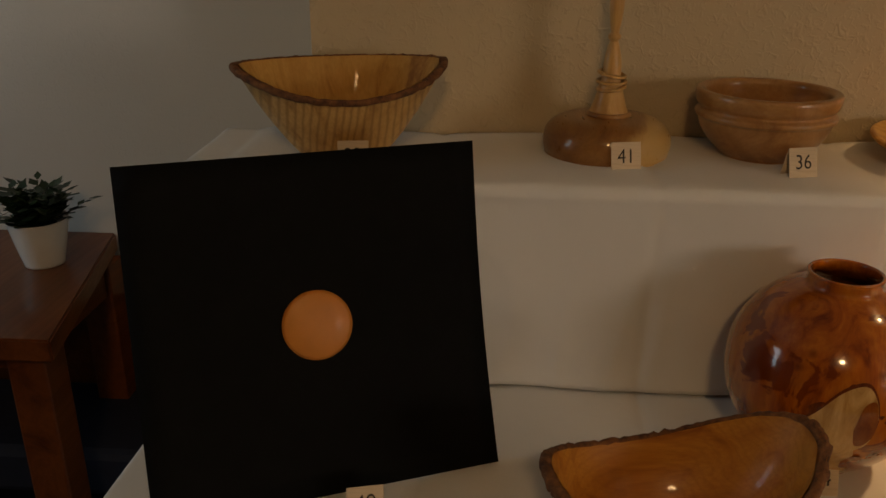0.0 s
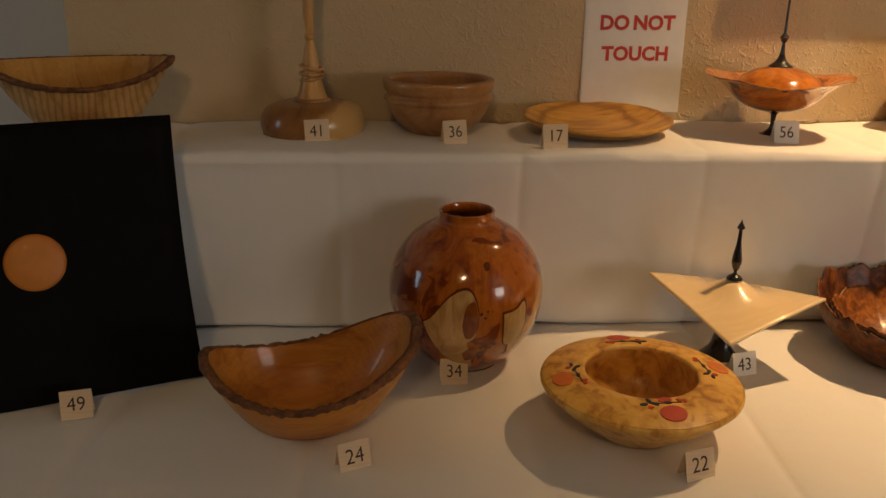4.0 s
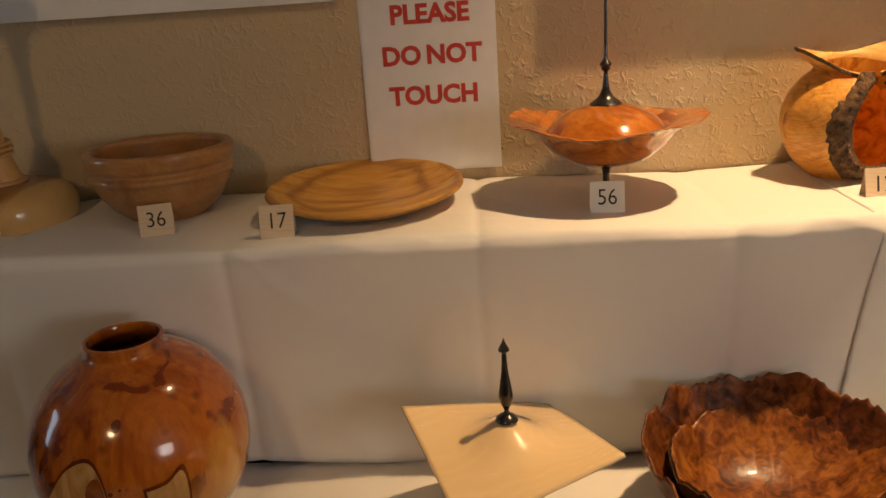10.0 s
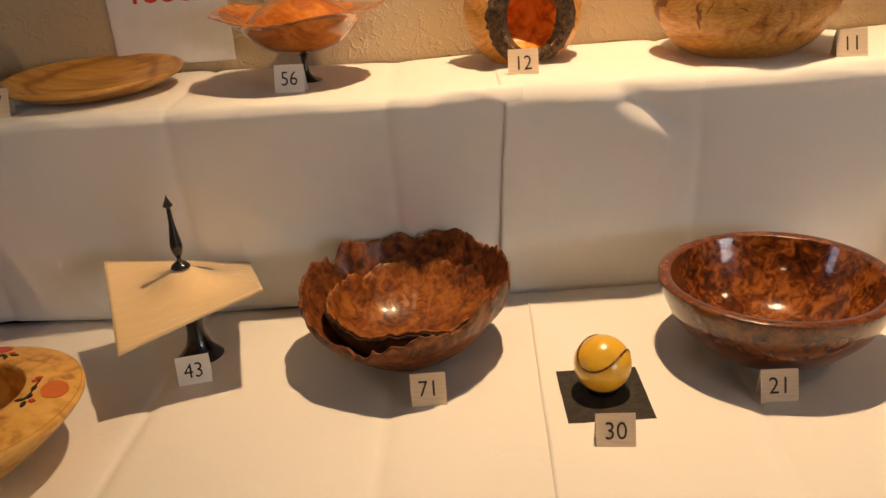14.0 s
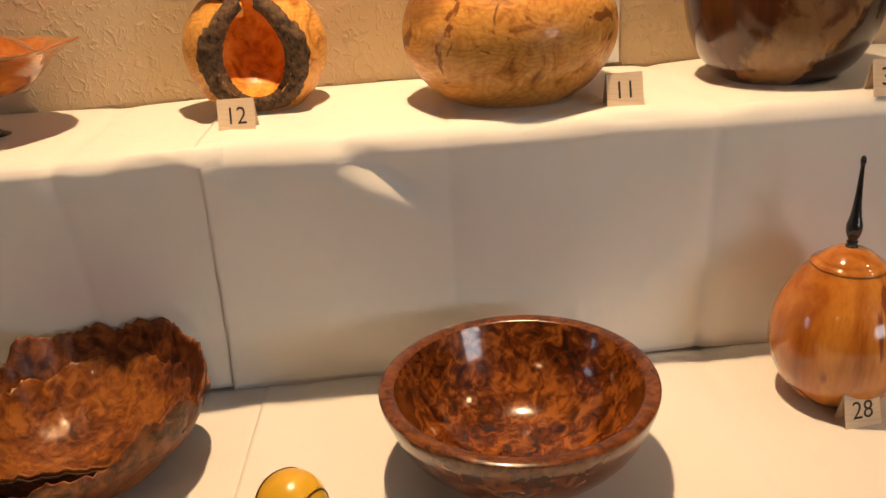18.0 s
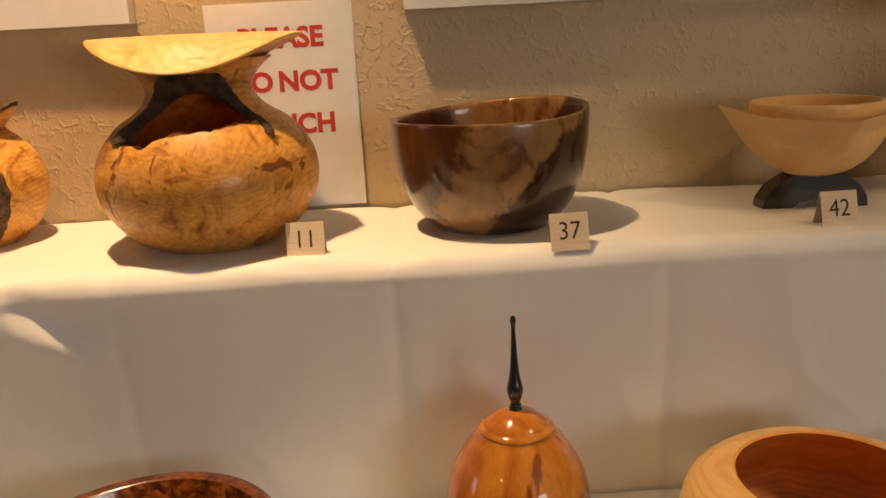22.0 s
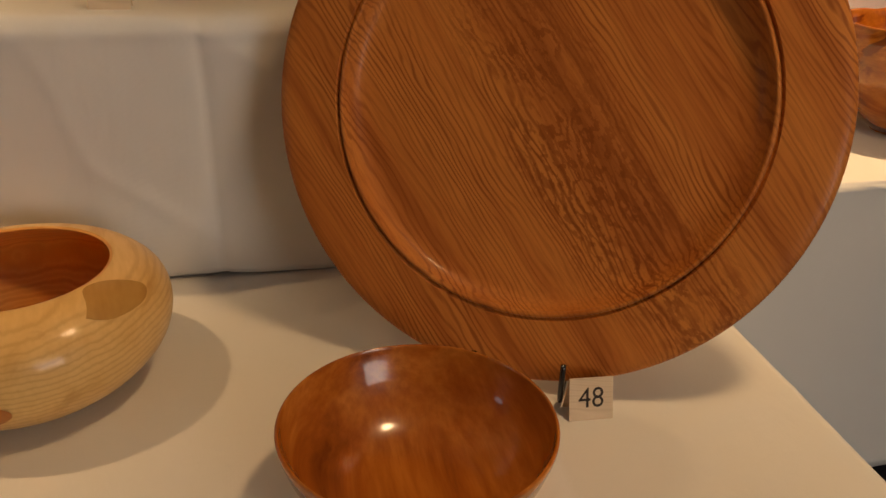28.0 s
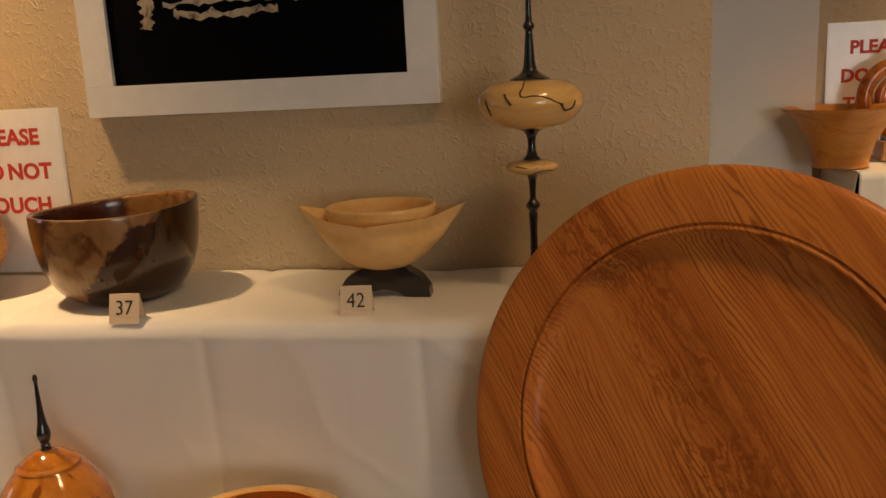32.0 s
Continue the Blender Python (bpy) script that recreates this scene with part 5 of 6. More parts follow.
def burr_bowl():
    """A bowl in two torn shells with a dark cleft between."""
    root = thing("torn_edge_bowl", on(1.135, 0.825), "dark oak burr bowl with ragged double edge and black cleft", "bowl", "turned bowls")
    root.scale = (0.965, 0.965, 0.98)

    def wrap(v):
        return v - 2 * math.pi * math.floor((v + math.pi) / (2 * math.pi))

    def ring(a, k, seed):
        """Uneven value that closes round the bowl."""
        return noise.noise((math.cos(a) * k, math.sin(a) * k, seed))

    def torn(a, seed):
        big = 0.008 * math.tanh(5 * ring(a, 2.6, seed)) + 0.004 * math.tanh(6 * ring(a, 5.0, seed + 3))
        bite = 0.010 * max(0.0, math.tanh(9 * (ring(a, 4.3, seed + 7) - 0.2)))
        return 0.8 * big - bite + 0.003 * ring(a, 17, seed + 5) + 0.0024 * math.tanh(4 * ring(a, 38, seed + 9))

    def outer(r, z, a, i):
        c = math.cos(a + math.pi / 2)
        k = max(0.0, (z - 0.045) / 0.073) ** 1.2
        edge = torn(a, 2.0) - 0.030 * max(0.0, math.cos(a - radians(246))) ** 1.5 + 0.014 * max(0.0, -c)
        f = 1 + 0.02 * math.sin(2 * a + 0.6) + 0.012 * math.sin(3 * a) + k * (0.028 * ring(a, 5, 21) + 0.009 * ring(a, 13, 25))
        return (r * f * math.cos(a), r * f * math.sin(a), z + edge * k)

    part("outer_shell", lathe([(0.0, 0.0), (0.05, 0.0), (0.06, 0.004), (0.10, 0.030), (0.133, 0.066), (0.148, 0.096), (0.153, 0.118), (0.1485, 0.1185), (0.142, 0.096), (0.127, 0.066), (0.1, 0.038), (0.07, 0.024)], 176, outer, steps=4), BURR_TORN, root)

    def inner(r, z, a, i):
        c = math.cos(a + math.pi / 2)
        k = max(0.0, (z - 0.03) / 0.07)
        f = 1 + 0.03 * math.sin(2 * a + 2.0) + 0.02 * math.sin(3 * a + 1) + k * (0.035 * ring(a, 4, 41) + 0.015 * ring(a, 12, 45))
        back = max(0.0, math.cos(a - radians(42)))
        e = 0.75 * torn(a, 13.0) + 0.006 * back - 0.002 * max(0.0, c)
        grow = 1 + 0.27 * back * k
        return (r * f * math.cos(a) * grow + 0.004 * k, r * f * math.sin(a) * grow + 0.004, z + e * k)

    part("inner_shell", lathe([(0.09, 0.03), (0.108, 0.058), (0.1195, 0.086), (0.1155, 0.0885), (0.102, 0.062), (0.08, 0.038), (0.05, 0.024), (0.0, 0.018)], 176, inner, steps=4), BURR, root, "lighter inner shell")
    part("cleft", lathe([(0.095, 0.034), (0.111, 0.058), (0.1215, 0.083), (0.1205, 0.0865)], 176, inner, steps=3), BARK_DARK, root, "black bark cleft")


burr_bowl()


def tennis_ball():
    slate = thing("slate_tile", on(1.388, 0.679), "thin dark square slate tile under the yellow ball", "tile")

    def chip(x, y):
        return (x * 0.0535 + 0.0004 * rag(y * 2 + x), y * 0.06 + 0.0005 * rag(x * 2 + y * 3), 0.0055)

    part("tile", sheet(chip, spread(-1, 1, 12), spread(-1, 1, 12), 0.0055), SLATE, slate, smooth=False)
    root = thing("wooden_ball", pose(1.388, 0.688, TABLE + 0.0075), "glossy yellow wooden ball with a curving dark seam", "ball")
    part("ring", lathe([(0.014, 0.0), (0.02, 0.0005), (0.021, 0.003), (0.016, 0.004), (0.013, 0.002)], 32, steps=0, closed=True), BLACK_MATT, root, "small black support ring")
    bm = bmesh.new()
    bmesh.ops.create_uvsphere(bm, u_segments=48, v_segments=32, radius=0.0365)
    bmesh.ops.translate(bm, vec=(0, 0, 0.0385), verts=bm.verts)
    part("ball", bm, BOXWOOD, root)
    pts = []
    for k in range(121):
        t = 2 * math.pi * k / 120
        x, y, z = math.cos(t) + 0.32 * math.cos(3 * t), math.sin(t) - 0.32 * math.sin(3 * t), 1.13 * math.sin(2 * t)
        v = pose(0, 0, 0, 245, 146, 295) @ Vector((x, y, z))
        pts.append(v.normalized() * 0.0363 + Vector((0, 0, 0.0385)))
    seam = part("seam", tube(pts, 0.0015, 6, False), DARK_STAIN, root, "thin dark inlaid seam")
    k = 0
    for p, q in zip(pts[::3], pts[1::3]):
        d = (q - p).normalized()
        n = (p - Vector((0, 0, 0.0385))).normalized()
        s = d.cross(n)
        for sg in (-1, 1):
            c = p + s * sg * 0.0024
            part("stitch", tube([c - d * 0.0006, c + d * 0.0006], 0.0005, 5), SAPWOOD, seam)


tennis_ball()


def wide_bowl():
    root = thing("burr_bowl", on(1.632, 0.774), "glossy red-brown burr bowl with a flat rim", "bowl", "turned bowls")
    root.scale = (0.97, 0.97, 0.98)

    def shape(r, z, a, i):
        return (r * math.cos(a), r * math.sin(a), z + 0.0015 * math.sin(2 * a) * min(1, z / 0.1))

    part("outside", lathe([(0.0, 0.0), (0.062, 0.0), (0.068, 0.003), (0.10, 0.024), (0.135, 0.062), (0.152, 0.1), (0.1555, 0.114), (0.154, 0.1165)], 112, shape), BURR_OUT, root)
    part("rim", lathe([(0.1538, 0.1166), (0.15, 0.1178), (0.142, 0.1172), (0.1385, 0.1155)], 112, shape, steps=2), BURR_OUT, root, "flat polished rim")
    part("inside", lathe([(0.1385, 0.1155), (0.133, 0.1), (0.118, 0.065), (0.09, 0.033), (0.055, 0.017), (0.0, 0.013)], 112, shape), BURR_RED, root, "glossy red-brown hollow")


wide_bowl()


def egg_box():
    root = thing("egg_shaped_box", on(2.036, 0.858), "glossy orange egg-shaped lidded box with a black finial", "box")
    part("body", lathe([(0.0, 0.0), (0.03, 0.0), (0.045, 0.006), (0.066, 0.030), (0.079, 0.062), (0.081, 0.09), (0.074, 0.125), (0.058, 0.155), (0.042, 0.1755), (0.041, 0.177)], 80), EGG, root)
    part("lid", lathe([(0.0415, 0.1765), (0.042, 0.179), (0.034, 0.1835), (0.0335, 0.1845), (0.022, 0.193), (0.011, 0.198), (0.0, 0.199)], 64, steps=2), EGG, root, "shallow stepped lid")
    part("finial", lathe([(0.0, 0.0), (0.0065, 0.0), (0.007, 0.003), (0.0052, 0.005), (0.0066, 0.0075), (0.005, 0.010), (0.0068, 0.014), (0.0088, 0.022), (0.0086, 0.029), (0.006, 0.04), (0.004, 0.06), (0.0027, 0.085), (0.0023, 0.098), (0.0034, 0.104), (0.002, 0.109), (0.0, 0.11)], 28, steps=3), EBONY, root, "slender black finial", m=pose(0, 0, 0.197))


egg_box()


def hollow_form():
    root = thing("hollow_vessel", on(2.355, 0.783), "pale ash hollow vessel with red heartwood inside and a dark crack", "bowl", "turned bowls")
    root.scale = (0.945, 0.945, 0.957)
    wall = [(0.0, 0.0), (0.07, 0.0), (0.079, 0.003), (0.116, 0.018), (0.147, 0.048), (0.159, 0.082), (0.153, 0.112), (0.13, 0.133), (0.106, 0.1405), (0.1025, 0.1405)]
    wall_ = part("outside", lathe(wall, 112), PINE, root)
    part("inside", lathe([(0.1025, 0.1405), (0.1005, 0.138), (0.12, 0.125), (0.144, 0.105), (0.149, 0.082), (0.136, 0.055), (0.105, 0.028), (0.05, 0.014), (0.0, 0.012)], 112), HEART_IN, root, "red-brown heartwood hollow")
    line = smooth_line(wall, 8)

    def R(z):
        for (r0, z0), (r1, z1) in zip(line, line[1:]):
            if z0 <= z <= z1 and z1 > z0:
                return r0 + (r1 - r0) * (z - z0) / (z1 - z0)
        return 0.1

    pts = [(0.31 * math.cos(t), 0.019 * math.sin(t) * (1.0 if math.sin(t) < 0 else 0.95)) for t in spread(0, 2 * math.pi * 23 / 24, 23)]
    part("heart_patch", blotch((radians(-99), 0.060), pts, R, 5), HEART, wall_, "oval red heartwood patch")
    p2 = [(-0.26, 0.0), (-0.1, 0.012), (0.2, 0.010), (0.34, -0.002), (0.2, -0.010), (-0.1, -0.008)]
    part("heart_patch", blotch((radians(-34), 0.128), p2, R, 5), HEART_BROWN, wall_, "brown heartwood streak at the shoulder")
    crack = []
    for k in range(19):
        f = k / 18
        z = 0.1402 - 0.027 * f ** 1.3
        a = radians(-158 - 20 * f + 2.5 * rag(f * 2))
        r = (R(z) if z < 0.1395 else 0.107) + 0.0003
        crack.append((r * math.cos(a), r * math.sin(a), z))
    part("crack", tube(crack, [0.0026 * (1 - k / 18) ** 0.7 + 0.0004 for k in range(19)], 6), BARK_DARK, wall_, "dark open crack")


hollow_form()


def plain_bowl():
    root = thing("cherry_bowl", on(2.719, 0.526), "plain polished red-brown cherry bowl", "bowl", "turned bowls")
    part("outside", lathe([(0.0, 0.0), (0.042, 0.0), (0.047, 0.004), (0.08, 0.023), (0.105, 0.050), (0.116, 0.078), (0.1175, 0.086), (0.1165, 0.088)], 96), CHERRY, root)
    part("inside", lathe([(0.1165, 0.088), (0.1145, 0.0875), (0.111, 0.075), (0.098, 0.048), (0.073, 0.026), (0.042, 0.015), (0.0, 0.012)], 96), CHERRY, root, "smooth turned hollow")


plain_bowl()


def platter():
    root = thing("large_platter", pose(0, 0, 0), "large round elm platter with grooved rim standing on a wire easel", "plate")
    m = pose(2.893, 0.748, 1.043, 0, 0, -26.6) @ pose(0, 0, 0, 90 - 17.5, 0, 0)
    R = 0.289
    k = R / 0.2755
    pieces = (("well", "smooth shallow hollow", [(0.0, -0.0175), (0.12, -0.017), (0.17, -0.0158), (0.19, -0.0125), (0.199, -0.006), (0.204, 0.001)]),
              ("bead", "raised bead with a fine groove", [(0.204, 0.001), (0.2055, 0.0048), (0.2075, 0.0058), (0.2095, 0.0048), (0.2105, 0.0012), (0.2120, 0.0010), (0.2135, 0.0048), (0.214, 0.005)]),
              ("rim", "broad flat rim", [(0.214, 0.005), (0.24, 0.0055), (0.262, 0.005), (0.272, 0.002), (0.2755, -0.003), (0.272, -0.008)]),
              ("back", "", [(0.272, -0.008), (0.24, -0.014), (0.18, -0.024), (0.14, -0.028), (0.0, -0.028)]))
    for nm, words, prof in pieces:
        part(nm, lathe([(r * k, z) for r, z in prof], 144, steps=3), ELM, root, words, m=m)
    stand = thing("plate_easel", pose(2.858, 0.672, TABLE + 0.001, 0, 0, -26.6), "thin black wire easel holding the platter", "stand")
    for x in (-0.046, 0.046):
        hook = [(x, -0.022, 0.052), (x, -0.028, 0.024), (x, -0.018, 0.006), (x, 0.02, 0.004), (x, 0.085, 0.006), (x, 0.112, 0.08), (x, 0.152, 0.2), (x * 0.1, 0.185, 0.29)]
        part("wire", tube(smooth_line(hook, 5), 0.0030, 8), EBONY, stand, "bent black wire")
        part("leg", tube([(x, 0.128, 0.13), (x, 0.19, 0.06), (x, 0.235, 0.004)], 0.0025, 8), EBONY, stand)


platter()


# ---------------------------------------------------------------- back row
def striped_bowl():
    root = thing("natural_edge_bowl", on(-0.327, 1.098, 1, 18), "pale striped ash bowl with a brown bark edge", "bowl", "turned bowls")

    def rim(a):
        c, s = math.cos(a), math.sin(a)
        return 0.163 * c * (1 - 0.06 * max(0.0, -s)), 0.104 * s, 0.146 - 0.040 * max(0.0, -s) ** 1.6 - 0.006 * max(0.0, s)

    def shape(r, z, a, i):
        X, Y, Z = rim(a)
        lumps = 1 + 0.008 * noise.noise((math.cos(a) * 9, math.sin(a) * 9, 2))
        return (X * r * lumps, Y * r * lumps, Z * z)

    part("outside", lathe([(0.0, 0.0), (0.36, 0.0), (0.40, 0.03), (0.55, 0.22), (0.76, 0.55), (0.93, 0.88), (1.0, 1.0)], 112, shape), ASH_STRIPE, root)
    part("inside", lathe([(0.93, 1.0), (0.86, 0.85), (0.70, 0.5), (0.5, 0.25), (0.3, 0.14), (0.0, 0.1)], 112, shape), ASH_INSIDE, root, "golden turned hollow")

    def lip(r, z, a, i):
        X, Y, Z = rim(a)
        k = 1 + 0.012 * rag(a * 5)
        return (X * r * k, Y * r * k, Z * z + 0.003 * rag(a * 4 + 2))

    part("bark_edge", lathe([(0.985, 0.92), (1.01, 0.95), (1.012, 1.0), (0.98, 1.012), (0.945, 1.0), (0.93, 0.965)], 176, lip, steps=2), BARK_BROWN, root, "brown bark rim")


striped_bowl()


def candlestick():
    root = thing("turned_candlestick", on(0.085, 1.145, 1), "tall pale turned stick with black dish and crooked top stem", "ornament")
    part("dome", lathe([(0.0, 0.0), (0.088, 0.0), (0.097, 0.008), (0.1, 0.024), (0.095, 0.044), (0.077, 0.058), (0.048, 0.063), (0.0, 0.064)], 80), WALNUT_TWO, root, "two-tone walnut base")
    part("collar", lathe([(0.034, 0.055), (0.036, 0.058), (0.033, 0.063), (0.026, 0.062)], 40, steps=2), WALNUT, root, "raised brown collar", m=pose(0, 0, 0.007))
    part("stem", lathe([(0.0, 0.05), (0.029, 0.058), (0.025, 0.075), (0.019, 0.098), (0.015, 0.115), (0.014, 0.135), (0.012, 0.15), (0.008, 0.165), (0.0065, 0.17), (0.0095, 0.174), (0.0095, 0.179), (0.0065, 0.183), (0.009, 0.2), (0.011, 0.22), (0.0105, 0.25),
                        (0.0125, 0.257), (0.0095, 0.262), (0.0125, 0.266), (0.012, 0.27), (0.015, 0.29), (0.019, 0.31), (0.021, 0.326), (0.018, 0.33), (0.0, 0.331)], 40, steps=3), BEECH, root, "pale slender turned stem", m=pose(0, 0, 0.007))
    for z, r in ((0.099, 0.0235), (0.109, 0.0245), (0.120, 0.0235)):
        part("captive_ring", lathe([(r - 0.0035, z - 0.003), (r, z - 0.0015), (r, z + 0.0015), (r - 0.0035, z + 0.003), (r - 0.006, z)], 40, steps=0, closed=True), BEECH, root, "loose captive ring", m=pose(0.001, 0, 0.007) @ pose(0, 0, z, 4, -9 + 900 * (z - 0.099), 0) @ pose(0, 0, -z))
    part("dish", lathe([(0.0, 0.328), (0.03, 0.329), (0.055, 0.334), (0.0565, 0.337), (0.03, 0.334), (0.0, 0.333)], 56, steps=2), EBONY, root, "thin black round dish", m=pose(0, 0, 0.007))
    line = [(0.01, 0, 0.333), (0.018, 0.004, 0.36), (0.026, 0.006, 0.385), (0.034, 0.0, 0.41), (0.046, -0.004, 0.437), (0.068, 0.0, 0.462), (0.078, 0.004, 0.485), (0.096, 0.004, 0.504), (0.118, 0.0, 0.514), (0.148, -0.002, 0.523), (0.168, -0.002, 0.529)]
    rad = [0.0075, 0.0085, 0.0095, 0.0095, 0.0115, 0.0125, 0.0095, 0.0105, 0.009, 0.006, 0.002]
    fine = smooth_line([(*p, r) for p, r in zip(line, rad)], 5)
    part("crooked_stem", tube([p[:3] for p in fine], [p[3] for p in fine], 14), BEECH, root, "crooked twig-like pale stem", m=pose(0, 0, 0.007))


candlestick()


def beaded_bowl():
    root = thing("beaded_bowl", on(0.329, 1.154, 1), "pale walnut bowl with a beaded band under the rim", "bowl", "turned bowls")
    root.scale = (0.965, 0.965, 1.0)
    part("outside", lathe([(0.0, 0.0), (0.055, 0.0), (0.06, 0.004), (0.082, 0.022), (0.098, 0.045), (0.104, 0.062), (0.109, 0.066), (0.1095, 0.072), (0.105, 0.076), (0.104, 0.080), (0.109, 0.086), (0.112, 0.098), (0.111, 0.105), (0.107, 0.107)], 88, steps=3), WALNUT, root)
    part("inside", lathe([(0.107, 0.107), (0.100, 0.106), (0.096, 0.1), (0.095, 0.085), (0.088, 0.055), (0.065, 0.028), (0.035, 0.016), (0.0, 0.014)], 88), WALNUT, root, "smooth turned hollow")


beaded_bowl()


def olive_plate():
    root = thing("wooden_plate", on(0.637, 1.121, 1, 4), "golden striped wooden plate with a natural notch at its edge", "plate")
    root.scale = (0.945, 0.97, 1.0)

    def shape(r, z, a, i):
        cut = 0.0
        t = (a - radians(222) + math.pi) % (2 * math.pi) - math.pi
        if r > 0.11:
            cut = 0.010 * math.exp(-(t / 0.13) ** 2)
        f = 1 - 0.02 * math.sin(a) ** 2
        return ((r - cut) * math.cos(a), (r - cut) * f * math.sin(a), z + (0.003 * math.cos(2 * a) + 0.013 * max(0.0, math.sin(a))) * (r / 0.15) ** 2)

    part("underside", lathe([(0.0, 0.0), (0.065, 0.0), (0.07, 0.003), (0.11, 0.012), (0.145, 0.026), (0.152, 0.031), (0.151, 0.0345)], 96, shape), OLIVE, root)
    part("face", lathe([(0.151, 0.0345), (0.146, 0.0355), (0.135, 0.031), (0.11, 0.022), (0.075, 0.0135), (0.0, 0.011)], 96, shape), OLIVE, root, "shallow striped dish")


olive_plate()


def winged_vessel():
    root = thing("winged_vessel", on(0.985, 1.118, 1), "glossy amber winged lidded vessel with tall black spire", "ornament")
    part("foot", lathe([(0.0, 0.0), (0.0245, 0.0), (0.025, 0.003), (0.016, 0.007), (0.007, 0.015), (0.0048, 0.026), (0.006, 0.042), (0.012, 0.05), (0.0, 0.052)], 40, steps=3), EBONY, root, "black stem foot")

    def wing(r, z, a, i):
        k = max(0.0, (r - 0.085) / 0.05)
        wav = 0.0045 * math.sin(2 * a + 2.2) + 0.0022 * math.sin(5 * a + 1.3) + 0.004 * max(0.0, math.cos(a - 3.0)) ** 4 + 0.0016 * rag(math.cos(a) * 1.7)
        j = 0.004 * rag(math.sin(a) * 1.3 + math.cos(a))
        return ((r + j * k) * math.cos(a), (r + j * k) * 0.94 * math.sin(a), z + wav * k)

    part("bowl", lathe([(0.0, 0.048), (0.03, 0.05), (0.06, 0.06), (0.083, 0.077), (0.1, 0.094), (0.12, 0.107), (0.136, 0.112), (0.135, 0.1145), (0.115, 0.11), (0.09, 0.1), (0.084, 0.096)], 112, wing), AMBER, root, "amber bowl with an uneven flared wing")
    part("lid", lathe([(0.086, 0.096), (0.08, 0.104), (0.066, 0.117), (0.045, 0.128), (0.022, 0.134), (0.0, 0.135)], 80), AMBER, root, "low domed lid")
    part("spire", lathe([(0.0, 0.132), (0.0215, 0.1335), (0.02, 0.137), (0.011, 0.144), (0.0055, 0.155), (0.0035, 0.17), (0.003, 0.178), (0.006, 0.181), (0.0062, 0.1845), (0.0085, 0.188), (0.0062, 0.1915), (0.0045, 0.194), (0.0026, 0.2), (0.0022, 0.24), (0.0017, 0.29), (0.0012, 0.325), (0.0, 0.333)], 28, steps=3), EBONY, root, "thin black spire")


winged_vessel()


